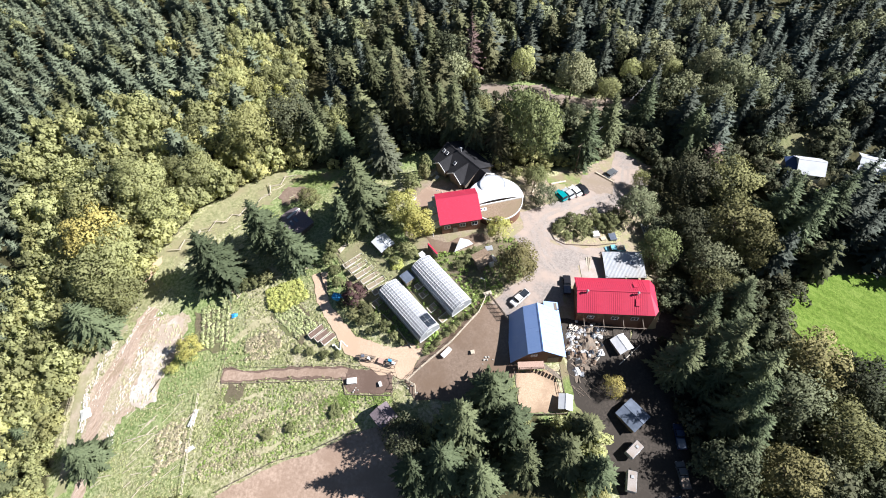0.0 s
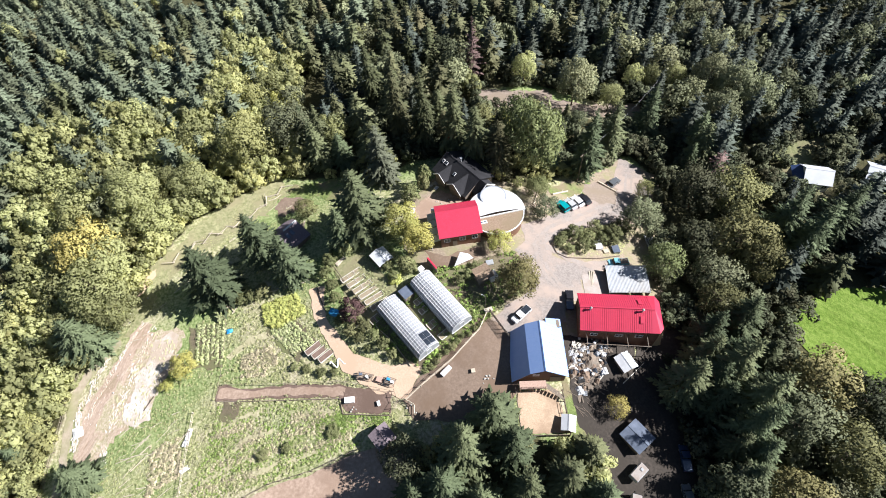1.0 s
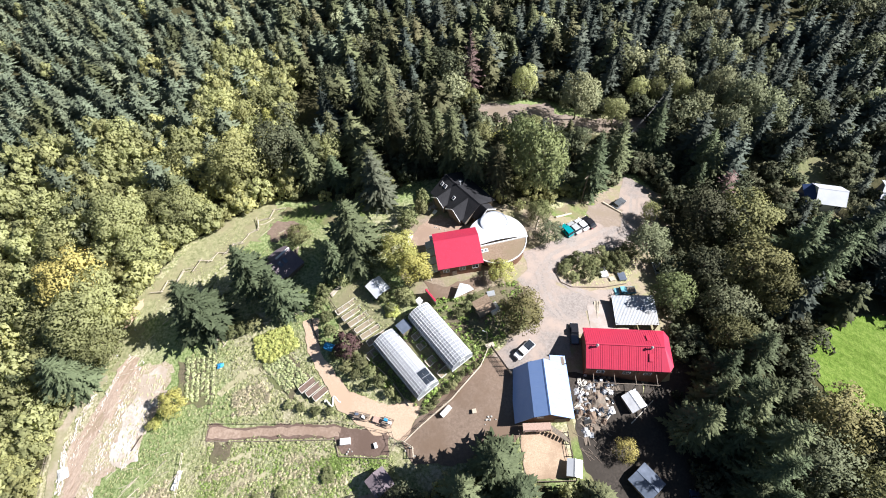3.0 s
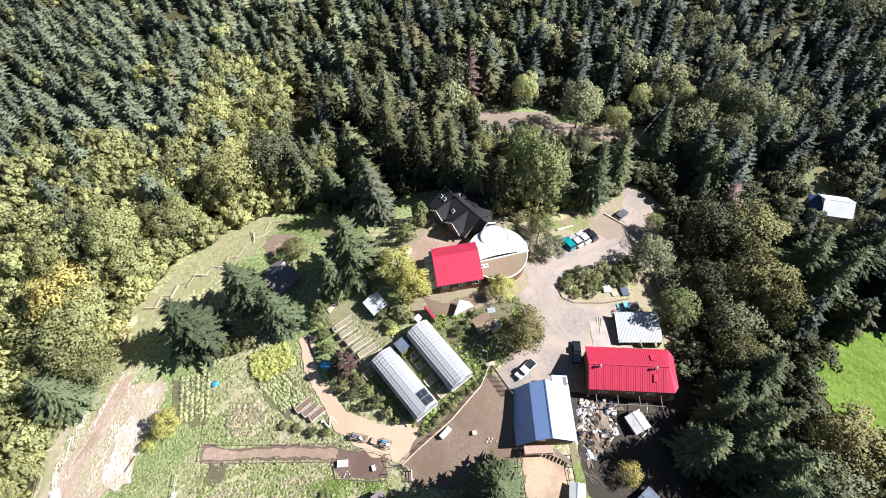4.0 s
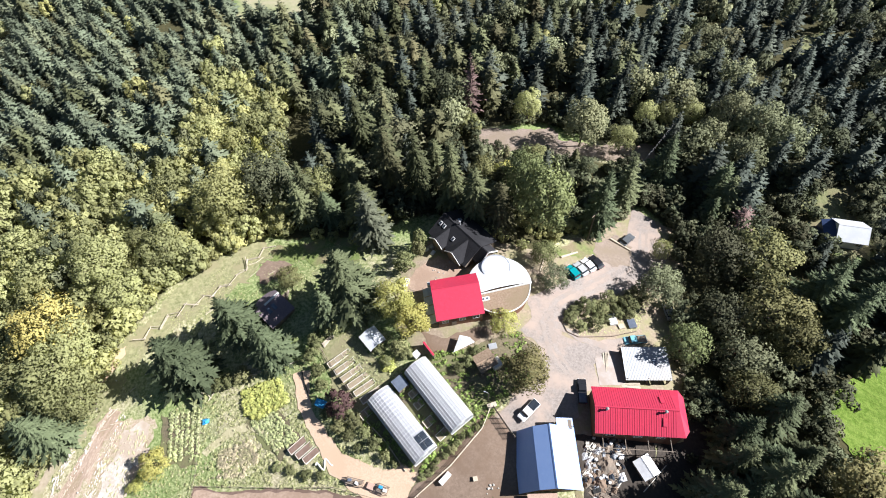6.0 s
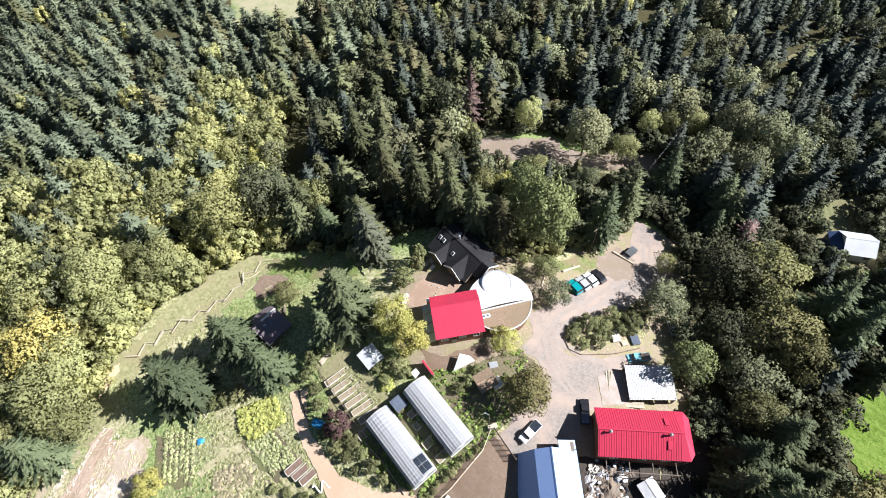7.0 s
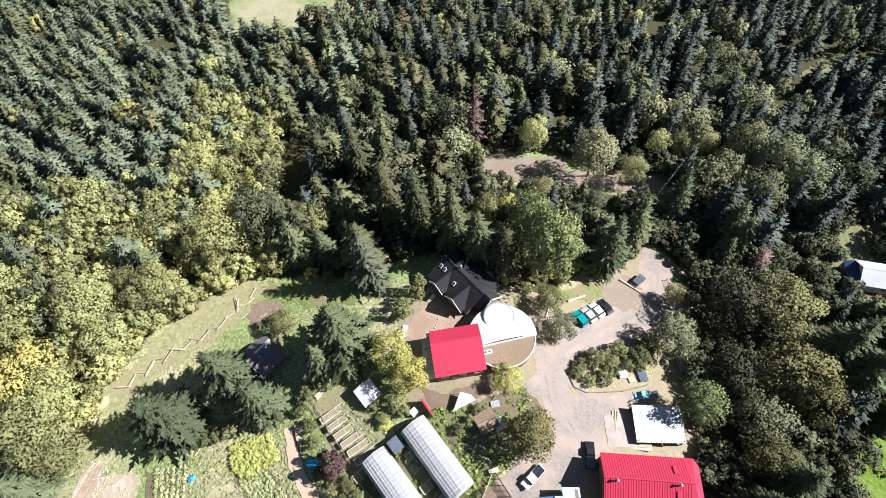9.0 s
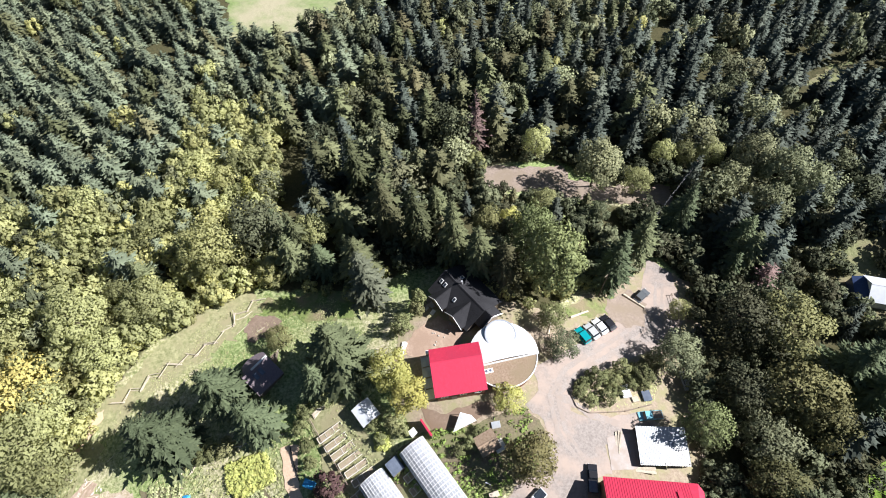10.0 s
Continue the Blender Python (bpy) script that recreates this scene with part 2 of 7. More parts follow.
def grass_material():
    """Rough pasture: green, straw-dry and bare patches at several scales, darker litter under the woods."""
    m, t, b = nodes_of("pasture")
    fine = noise_node(t, 1.6, 8.0, 0.7)
    mid = noise_node(t, 0.22, 6.0, 0.65)
    big = noise_node(t, 0.04, 3.0, 0.5)
    green = ramp(t, fine, [(0.38, (0.14, 0.165, 0.07)), (0.52, (0.36, 0.36, 0.18)), (0.63, (0.58, 0.53, 0.36))])
    dry = ramp(t, fine, [(0.38, (0.30, 0.265, 0.16)), (0.62, (0.62, 0.55, 0.41))])
    col = mix(t, ramp(t, mid, [(0.45, (0, 0, 0)), (0.62, (0.8, 0.8, 0.8))]), green, dry)
    lush = ramp(t, fine, [(0.38, (0.10, 0.165, 0.045)), (0.62, (0.33, 0.40, 0.17))])
    col = mix(t, ramp(t, big, [(0.42, (0, 0, 0)), (0.58, (0.85, 0.85, 0.85))]), col, lush)
    at = t.nodes.new("ShaderNodeAttribute")
    at.attribute_name = "woods"
    litter = ramp(t, fine, [(0.3, (0.045, 0.048, 0.022)), (0.7, (0.11, 0.098, 0.052))])
    add = t.nodes.new("ShaderNodeMath")
    add.operation = "ADD"
    t.links.new(at.outputs["Fac"], add.inputs[0])
    sub = t.nodes.new("ShaderNodeMath")
    sub.operation = "SUBTRACT"
    sub.inputs[1].default_value = 0.5
    t.links.new(mid, sub.inputs[0])
    t.links.new(sub.outputs[0], add.inputs[1])
    col = mix(t, ramp(t, add.outputs[0], [(0.4, (0, 0, 0)), (0.6, (1, 1, 1))]), col, litter)
    t.links.new(col, b.inputs["Base Color"])
    b.inputs["Roughness"].default_value = 0.95
    b.inputs["Specular IOR Level"].default_value = 0.1
    bump(t, b, fine, 0.8, 0.15)
    return m


def film_material():
    """Milky greenhouse sheet that lets part of the light through."""
    m, t, b = nodes_of("greenhouse_sheet")
    n = noise_node(t, 0.8, 4.0, 0.6)
    t.links.new(ramp(t, n, [(0.3, (0.34, 0.36, 0.40)), (0.7, (0.46, 0.48, 0.52))]), b.inputs["Base Color"])
    b.inputs["Roughness"].default_value = 0.35
    tr = t.nodes.new("ShaderNodeBsdfTransparent")
    mx = t.nodes.new("ShaderNodeMixShader")
    mx.inputs[0].default_value = 0.35
    t.links.new(b.outputs[0], mx.inputs[1])
    t.links.new(tr.outputs[0], mx.inputs[2])
    t.links.new(mx.outputs[0], t.nodes["Material Output"].inputs[0])
    return m


def track_material(name="rutted_track", pale=0.0):
    """Dry wheel-worn dirt: streaks along the way the track runs, with grass between."""
    m, t, b = nodes_of(name)
    c = t.nodes.new("ShaderNodeTexCoord")
    mp = t.nodes.new("ShaderNodeMapping")
    mp.vector_type = "TEXTURE"
    mp.inputs["Rotation"].default_value = (0, 0, radians(66))
    mp.inputs["Scale"].default_value = (14, 1.1, 1)
    t.links.new(c.outputs["Object"], mp.inputs["Vector"])
    n = t.nodes.new("ShaderNodeTexNoise")
    n.inputs["Scale"].default_value, n.inputs["Detail"].default_value, n.inputs["Roughness"].default_value = 0.8, 6.0, 0.65
    t.links.new(mp.outputs[0], n.inputs["Vector"])
    fine = noise_node(t, 2.2, 6.0, 0.7)
    col = ramp(t, n.outputs[0], [(0.36, (0.30, 0.24, 0.15)), (0.44, (0.37, 0.265, 0.20)), (0.5, (0.50, 0.38, 0.30)), (0.56, (0.38, 0.28, 0.22)), (0.64, (0.60, 0.49, 0.40))])
    col = mix(t, 0.25, col, ramp(t, fine, [(0.38, (0.34, 0.25, 0.18)), (0.62, (0.66, 0.53, 0.43))]))
    if pale:
        patch = ramp(t, noise_node(t, 0.3, 5.0, 0.6), [(0.4, (0, 0, 0)), (0.6, (pale, pale, pale))])
        col = mix(t, patch, col, ramp(t, fine, [(0.38, (0.28, 0.29, 0.14)), (0.5, (0.46, 0.40, 0.27)), (0.62, (0.58, 0.50, 0.40))]))
    t.links.new(col, b.inputs["Base Color"])
    b.inputs["Roughness"].default_value = 0.95
    bump(t, b, n.outputs[0], 0.8, 0.25)
    return m


M["grass"], M["film"] = grass_material(), film_material()
M["track"], M["worn_dirt"] = track_material(), track_material("worn_dirt", 0.85)


def pasture_material():
    """Mown pasture: streaks of longer and shorter grass one way, clumps at a smaller scale."""
    m, t, b = nodes_of("mown_pasture")
    c = t.nodes.new("ShaderNodeTexCoord")
    mp = t.nodes.new("ShaderNodeMapping")
    mp.vector_type = "TEXTURE"
    mp.inputs["Rotation"].default_value = (0, 0, radians(-38))
    mp.inputs["Scale"].default_value = (9, 1.6, 1)
    t.links.new(c.outputs["Object"], mp.inputs["Vector"])
    n = t.nodes.new("ShaderNodeTexNoise")
    n.inputs["Scale"].default_value, n.inputs["Detail"].default_value, n.inputs["Roughness"].default_value = 0.9, 7.0, 0.68
    t.links.new(mp.outputs[0], n.inputs["Vector"])
    fine = noise_node(t, 1.4, 7.0, 0.7)
    col = ramp(t, n.outputs[0], [(0.36, (0.09, 0.15, 0.022)), (0.5, (0.14, 0.235, 0.036)), (0.64, (0.22, 0.31, 0.07))])
    col = mix(t, 0.45, col, ramp(t, fine, [(0.38, (0.075, 0.135, 0.018)), (0.62, (0.24, 0.315, 0.075))]))
    t.links.new(col, b.inputs["Base Color"])
    b.inputs["Roughness"].default_value = 0.95
    b.inputs["Specular IOR Level"].default_value = 0.1
    bump(t, b, fine, 0.8, 0.35)
    return m


M["lawn"] = pasture_material()


# ---- mesh helpers ----
def add_box(bm, c, s, rz=0.0, bevel=0.0, m=None):
    """A box of size s about c, turned rz degrees, its edges rounded by bevel."""
    g = bmesh.ops.create_cube(bm, size=1)
    mat = (m or Matrix()) @ pose(*c, 0, 0, rz) @ Matrix.Diagonal((*s, 1))
    bmesh.ops.transform(bm, matrix=mat, verts=g["verts"])
    if bevel:
        es = list({e for v in g["verts"] for e in v.link_edges})
        bmesh.ops.bevel(bm, geom=es, offset=bevel, segments=1, affect="EDGES")


def add_prism(bm, outline, y0, y1, m=None):
    """A solid that has the outline (x, z) from y0 to y1."""
    m = m or Matrix()
    a = [bm.verts.new(m @ Vector((x, y0, z))) for x, z in outline]
    b = [bm.verts.new(m @ Vector((x, y1, z))) for x, z in outline]
    bm.faces.new(a)
    bm.faces.new(b[::-1])
    n = len(a)
    for i in range(n):
        bm.faces.new((a[i], b[i], b[(i + 1) % n], a[(i + 1) % n]))


def add_rod(bm, p, q, r0, r1=None, n=6):
    p, q = Vector(p), Vector(q)
    r1 = r0 if r1 is None else r1
    turn = (q - p).to_track_quat("Z", "Y").to_matrix()
    rings = []
    for c, r in ((p, r0), (q, r1)):
        rings.append([bm.verts.new(c + turn @ Vector((r * math.cos(2 * math.pi * i / n), r * math.sin(2 * math.pi * i / n), 0))) for i in range(n)])
    for i in range(n):
        bm.faces.new((rings[0][i], rings[0][(i + 1) % n], rings[1][(i + 1) % n], rings[1][i]))
    bm.faces.new(rings[0][::-1])
    bm.faces.new(rings[1])


def add_tube(bm, pts, r, n=5):
    """One bent tube through the points, which lie in an xz plane."""
    rings = []
    for i, p in enumerate(pts):
        a, b = Vector(pts[max(0, i - 1)]), Vector(pts[min(len(pts) - 1, i + 1)])
        side = (b - a).normalized().cross(Vector((0, 1, 0)))
        rings.append([bm.verts.new(Vector(p) + side * (r * math.cos(6.2832 * k / n)) + Vector((0, r * math.sin(6.2832 * k / n), 0))) for k in range(n)])
    for a, b in zip(rings, rings[1:]):
        for k in range(n):
            bm.faces.new((a[k], a[(k + 1) % n], b[(k + 1) % n], b[k]))


def mesh_of(name, bm, material):
    bmesh.ops.recalc_face_normals(bm, faces=bm.faces[:])
    me = bpy.data.meshes.new(name)
    bm.to_mesh(me)
    bm.free()
    me.materials.append(material)
    return me


def part(name, bm, material, parent, label=""):
    me = bm if isinstance(bm, bpy.types.Mesh) else mesh_of(name, bm, material)
    ob = new(name, me)
    ob.parent = parent
    if label:
        tagged(ob, label)
    return ob


def thing(name, label, category, m, group=""):
    ob = new(name)
    ob.empty_display_size = 0.5
    ob.matrix_basis = m
    return tagged(ob, label, category, group)


def at_ground(x, y, turn=0.0, up=0.0):
    return pose(x, y, gz(x, y) + up, 0, 0, turn)


def inside(x, y, poly):
    hit = False
    for (ax, ay), (bx, by) in zip(poly, poly[1:] + poly[:1]):
        if (ay > y) != (by > y) and x < ax + (y - ay) / (by - ay) * (bx - ax):
            hit = not hit
    return hit


def edge_distance(x, y, poly):
    best = 1e9
    for (ax, ay), (bx, by) in zip(poly, poly[1:] + poly[:1]):
        dx, dy = bx - ax, by - ay
        k = max(0.0, min(1.0, ((x - ax) * dx + (y - ay) * dy) / (dx * dx + dy * dy)))
        best = min(best, math.hypot(x - ax - k * dx, y - ay - k * dy))
    return best


# ---- open ground in the woods ----
CLEARING = [(-92.0, 25.1), (-91.7, 42.1), (-81.8, 57.8), (-78.0, 71.8), (-71.2, 83.0), (-62.8, 89.2), (-52.5, 98.0), (-36.5, 96.4), (-23.0, 93.8), (-13.5, 100.6), (-5.7, 101.6), (7.8, 93.0),
            (17.5, 89.7), (25.6, 96.0), (39.5, 102.2), (46.8, 108.2), (51.9, 102.5), (51.6, 89.5), (46.0, 76.0), (43.0, 62.0), (41.1, 50.0), (40.3, 36.2), (42.7, 20.2), (41.1, 6.1),
            (24.8, 12.3), (22.4, 24.3), (8.1, 29.4), (-8.2, 26.6), (-12.4, 20.5), (-14.5, 4.0), (-40.1, 8.0), (-59.4, 13.7), (-86.9, 9.3)]
PASTURE = [(71.0, 51.5), (79.0, 58.8), (86.3, 62.0), (97.9, 62.5), (113.7, 55.6), (108.6, 38.1), (95.0, 27.0), (86.0, 34.5), (76.5, 42.0)]
FAR_FIELD = [(-82.0, 201.0), (-90.0, 232.0), (-92.0, 264.0), (-60.0, 272.0), (-33.0, 256.0), (-38.0, 232.0), (-45.0, 208.0), (-68.0, 198.0)]
UPPER_CLEARING = [(4.8, 138.0), (26.5, 139.8), (39.6, 132.7), (56.7, 130.0), (57.9, 120.8), (38.5, 123.3), (27.1, 123.1), (5.8, 127.2)]
NEIGHBOUR_LAWN = [(86.0, 106.0), (94.0, 110.5), (103.0, 111.0), (104.0, 107.0), (98.5, 104.0), (101.0, 97.0), (99.5, 90.0), (94.0, 88.0), (89.0, 91.5), (88.0, 98.0), (91.5, 103.0)]
GLADE = [(106.0, 168.0), (112.0, 173.0), (124.0, 176.0), (122.0, 170.0), (113.0, 165.0)]
OPEN = [CLEARING, PASTURE, FAR_FIELD, UPPER_CLEARING, NEIGHBOUR_LAWN, GLADE]


def build_ground():
    """One sheet to the horizon, fine in the middle and coarse far out."""
    xs = [-2600, -1800, -1200, -800, -550] + list(range(-400, -130, 8)) + list(range(-130, 131, 2)) + list(range(138, 401, 8)) + [550, 800, 1200, 1800, 2600]
    ys = [-2600, -1800, -1200, -700, -400, -200, -100, -60] + list(range(-40, 151, 2)) + list(range(158, 421, 8)) + [520, 700, 1000, 1500, 2200, 3000]
    nx, ny = len(xs), len(ys)
    verts, woods = [], []
    for y in ys:
        for x in xs:
            z = gz(x, y)
            if -130 < x < 130 and -40 < y < 150:
                z += 0.12 * noise.noise((x * 0.15, y * 0.15, 3.0))
            verts.append((x, y, z - 0.06))
            d = max((edge_distance(x, y, p) if inside(x, y, p) else -edge_distance(x, y, p)) for p in OPEN) if -180 < x < 180 and -60 < y < 300 else -20
            woods.append(max(0.0, min(1.0, 0.5 - d / 5)))
    faces = [(j * nx + i, j * nx + i + 1, (j + 1) * nx + i + 1, (j + 1) * nx + i) for j in range(ny - 1) for i in range(nx - 1)]
    me = bpy.data.meshes.new("ground")
    me.from_pydata(verts, [], faces)
    a = me.attributes.new("woods", "FLOAT", "POINT")
    a.data.foreach_set("value", woods)
    me.polygons.foreach_set("use_smooth", [True] * len(faces))
    me.materials.append(M["grass"])
    tagged(new("ground", me), "rough green and straw-coloured pasture on a hilltop", "ground", kind="structure")


build_ground()


def sheet(name, outline, material, label, category="ground", up=0.02, wobble=0.5, step=0.8, cell=2.0, kind="structure"):
    """A ground covering with an uneven edge, draped on the land."""
    from mathutils import geometry
    pts = []
    for (ax, ay), (bx, by) in zip(outline, outline[1:] + outline[:1]):
        n = max(1, int(math.hypot(bx - ax, by - ay) / step))
        for i in range(n):
            x, y = ax + (bx - ax) * i / n, ay + (by - ay) * i / n
            pts.append((x + wobble * noise.noise((x * 0.5, y * 0.5, 7.0)) + 0.5 * wobble * noise.noise((x * 1.7, y * 1.7, 1.0)),
                        y + wobble * noise.noise((x * 0.5, y * 0.5, 17.0)) + 0.5 * wobble * noise.noise((x * 1.7, y * 1.7, 11.0))))
    x0, x1 = min(p[0] for p in pts), max(p[0] for p in pts)
    y0, y1 = min(p[1] for p in pts), max(p[1] for p in pts)
    inner = [(x0 + i * cell, y0 + j * cell) for i in range(int((x1 - x0) / cell) + 1) for j in range(int((y1 - y0) / cell) + 1)]
    inner = [p for p in inner if inside(*p, pts) and edge_distance(*p, pts) > 0.4 * cell]
    n = len(pts)
    vs, _, fs, *_ = geometry.delaunay_2d_cdt([Vector(p) for p in pts + inner], [(i, (i + 1) % n) for i in range(n)], [], 1, 1e-4)
    me = bpy.data.meshes.new(name)
    me.from_pydata([(v.x, v.y, gz(v.x, v.y) + up + 0.12 * noise.noise((v.x * 0.15, v.y * 0.15, 3.0))) for v in vs], [], [tuple(f) for f in fs])
    me.materials.append(material)
    me.polygons.foreach_set("use_smooth", [True] * len(me.polygons))
    return tagged(new(name, me), label, category, kind=kind)


sheet("verge", [(44.9, 106.5), (54.0, 99.3), (53.0, 85.1), (49.5, 76.3), (45.2, 58.9), (42.8, 47.3), (33.7, 45.7), (20.1, 46.1), (10.1, 47.9), (4.0, 49.9), (8.7, 55.7), (12.5, 60.5), (8.1, 62.0), (3.0, 61.4), (-9.1, 62.8), (-14.6, 70.4), (-14.0, 84.0), (-5.9, 95.5), (8.0, 91.9), (20.1, 89.2), (28.0, 94.9), (39.2, 100.6)], M["verge"], "dry trodden verge of brown dirt and thin grass", "ground", up=-0.01, wobble=1.2)
sheet("driveway", [(45.1, 106.6), (50.0, 102.6), (50.6, 91.5), (45.9, 84.8), (37.9, 80.9), (27.6, 76.2), (21.0, 72.8), (20.0, 67.7), (24.6, 66.0), (33.7, 68.2), (37.9, 65.9), (32.7, 64.5), (25.6, 61.4), (26.2, 56.6),
                   (21.7, 55.5), (20.8, 50.6), (14.5, 49.6), (8.9, 47.7), (5.0, 50.5), (8.4, 54.3), (12.7, 56.8), (15.8, 61.1), (14.2, 66.2), (11.2, 68.1), (14.1, 71.4), (13.6, 76.3), (21.3, 80.5), (32.7, 87.8), (38.7, 92.6), (42.5, 99.3)],
      M["gravel"], "pale grey gravel driveway with wheel marks", "driveway")
sheet("yard", [(3.1, 52.1), (6.0, 50.5), (9.4, 46.5), (9.6, 36.1), (4.0, 32.1), (-4.1, 31.2), (-11.3, 31.7), (-13.7, 35.5), (-10.0, 40.1), (-2.2, 45.8)], M["yard"], "bare trodden brown earth yard", "yard", up=0.03)
sheet("garden_path", [(-34.9, 55.1), (-26.7, 42.3), (-19.9, 37.8), (-12.8, 35.6), (-9.6, 41.7), (-12.5, 43.5), (-16.3, 42.4), (-24.4, 45.6), (-28.0, 49.8), (-31.9, 55.0), (-33.1, 62.5), (-36.5, 61.8)],
      M["sand"], "sandy orange-brown garden path", "path", up=0.05)
# darker sheet that shows as a margin on both sides of the tread
sheet("soil_path", [(-55.2, 41.2), (-52.5, 40.8), (-49.1, 39.9), (-44.0, 40.1), (-36.5, 40.2), (-26.7, 39.5), (-16.2, 37.4), (-15.8, 33.3), (-25.5, 33.8), (-27.2, 37.1), (-33.8, 37.3), (-43.7, 37.6), (-48.8, 37.7), (-55.2, 37.6)], M["dark_soil"], "darker margin either side of the soil path", "path", up=0.04)
sheet("lower_soil", [(-51.1, 15.3), (-40.2, 20.5), (-31.4, 22.7), (-22.5, 26.4), (-14.4, 27.5), (-10.3, 20.5), (-14.5, 8.1), (-45.5, 8.0)], M["soil"], "bare reddish brown soil strip", "soil", up=0.03)


def strip(name, pts, material, label, category, up, wobble):
    """A band of ground along (x, y, half width) points."""
    left, right = [], []
    for i, (x, y, w) in enumerate(pts):
        a, b = pts[max(0, i - 1)], pts[min(len(pts) - 1, i + 1)]
        d = math.hypot(b[0] - a[0], b[1] - a[1])
        nx, ny = -(b[1] - a[1]) / d, (b[0] - a[0]) / d
        left.append((x + nx * w, y + ny * w))
        right.append((x - nx * w, y - ny * w))
    return sheet(name, left + right[::-1], material, label, category, up=up, wobble=wobble, step=0.6, cell=1.5)


def flecks(name, lines, material, label, category, up=0.07):
    """Small flat irregular scraps of pale rubble strewn about lines (ax, ay, bx, by, spread, count, size)."""
    r = np.random.default_rng(11)
    V, F = [], []
    for ax, ay, bx, by, spread, count, size in lines:
        d = math.hypot(bx - ax, by - ay)
        for _ in range(count):
            k, off = r.random(), r.normal(0, spread)
            x, y = ax + (bx - ax) * k - (by - ay) / d * off, ay + (by - ay) * k + (bx - ax) / d * off
            turn, q = math.atan2(by - ay, bx - ax) + r.normal(0, 0.35), size * r.uniform(0.35, 1.2)
            n0 = len(V)
            V.append((x, y, gz(x, y) + up + 0.06 + 0.12 * noise.noise((x * 0.15, y * 0.15, 3.0))))
            for i in range(7):
                a, m = 6.283 * i / 7, q * r.uniform(0.6, 1.2)
                u, w = m * math.cos(a) * 1.5, m * math.sin(a) * 0.6
                px_, py_ = x + u * math.cos(turn) - w * math.sin(turn), y + u * math.sin(turn) + w * math.cos(turn)
                V.append((px_, py_, gz(px_, py_) + up - 0.03 + 0.12 * noise.noise((px_ * 0.15, py_ * 0.15, 3.0))))
            F += [(n0, n0 + 1 + i, n0 + 1 + (i + 1) % 7) for i in range(7)]
    me = bpy.data.meshes.new(name)
    me.from_pydata(V, [], F)
    me.materials.append(material)
    return tagged(new(name, me), label, category, kind="stuff")


for off in (-0.8, 0.8):
    strip("wheel_track", [(46.5 + off, 100.0, 0.3), (44.6 + off, 93.0, 0.4), (38.0 + off, 86.5 - off, 0.4), (29.0 + off, 80.6 - off, 0.5), (21.0 + off, 75.6 - off, 0.5), (17.0 + off, 70.5, 0.5), (17.6 + off, 64.0, 0.45), (20.6 + off, 59.0, 0.4)], M["worn_gravel"], "pale worn wheel track on the drive", "wheel track", 0.035, 0.3)
strip("path_tread", [(-54.9, 39.3, 1.1), (-51.8, 39.2, 1.1), (-48.6, 38.7, 0.75), (-44.0, 38.9, 0.75), (-36.5, 38.8, 0.8), (-30.0, 38.4, 0.8), (-26.0, 38.0, 1.0)], M["soil"], "pale reddish tread of the soil path", "path", 0.06, 0.35)
for line_points in ([(-50.5, 26.6, 0.3), (-46.1, 29.9, 0.6), (-40.8, 31.2, 0.3)], [(-54.6, 21.6, 0.3), (-48.0, 25.2, 0.5), (-41.0, 26.8, 0.3)], [(-45.0, 22.6, 0.3), (-38.0, 25.2, 0.5), (-31.0, 26.6, 0.3)], [(-37.0, 33.6, 0.3), (-32.0, 34.6, 0.4), (-28.4, 34.4, 0.3)], [(-53.0, 31.6, 0.3), (-49.0, 33.8, 0.4), (-44.0, 34.9, 0.3)]):
    strip("straw_path", line_points, M["shoulder"], "narrow trodden strip of straw and pale dirt", "path", 0.03, 0.7)
strip("drive_crossing", [(18.6, 70.5, 0.9), (24.0, 66.9, 0.7), (29.0, 65.6, 0.5)], M["worn_gravel"], "pale worn gravel where the drive forks", "wheel track", 0.04, 0.8)
sheet("track_shoulder", [(-77.2, 54.6), (-66.3, 54.4), (-65.9, 46.7), (-70.2, 40.4), (-70.6, 34.0), (-77.1, 31.6), (-80.0, 24.0), (-84.5, 24.0), (-86.6, 31.0), (-87.0, 37.0), (-84.4, 43.3), (-80.6, 49.6)], M["worn_dirt"], "bare pale dirt either side of the track", "track", up=0.015, wobble=1.6)
strip("track", [(-75.9, 56.4, 1.4), (-77.7, 53.0, 1.7), (-79.5, 48.0, 1.8), (-81.5, 43.2, 1.9), (-83.3, 38.5, 1.9), (-84.3, 33.8, 1.6), (-83.8, 29.6, 1.4), (-82.1, 25.1, 1.2), (-81.5, 14.0, 1.2)], M["track"], "reddish brown rutted dirt track", "track", 0.05, 0.7)
sheet("pale_strip", [(-73.2, 52.6), (-67.5, 53.4), (-67.2, 46.7), (-70.3, 45.7), (-69.8, 42.1), (-71.2, 38.7), (-70.2, 36.6), (-71.2, 33.8), (-76.0, 34.0), (-76.4, 37.8), (-75.0, 42.3), (-74.4, 47.1)], M["chalk"], "bleached white dirt strip beside the track", "track", up=0.05, wobble=1.7)
strip("fence_path", [(-81.6, 52.2, 0.8), (-85.1, 49.2, 1.0), (-87.6, 45.5, 1.0), (-89.4, 41.2, 1.1), (-89.4, 34.5, 1.1), (-88.2, 28.6, 1.0), (-86.0, 16.0, 1.0)], M["ruts"], "trodden brown path along the old fence", "path", 0.04, 0.6)
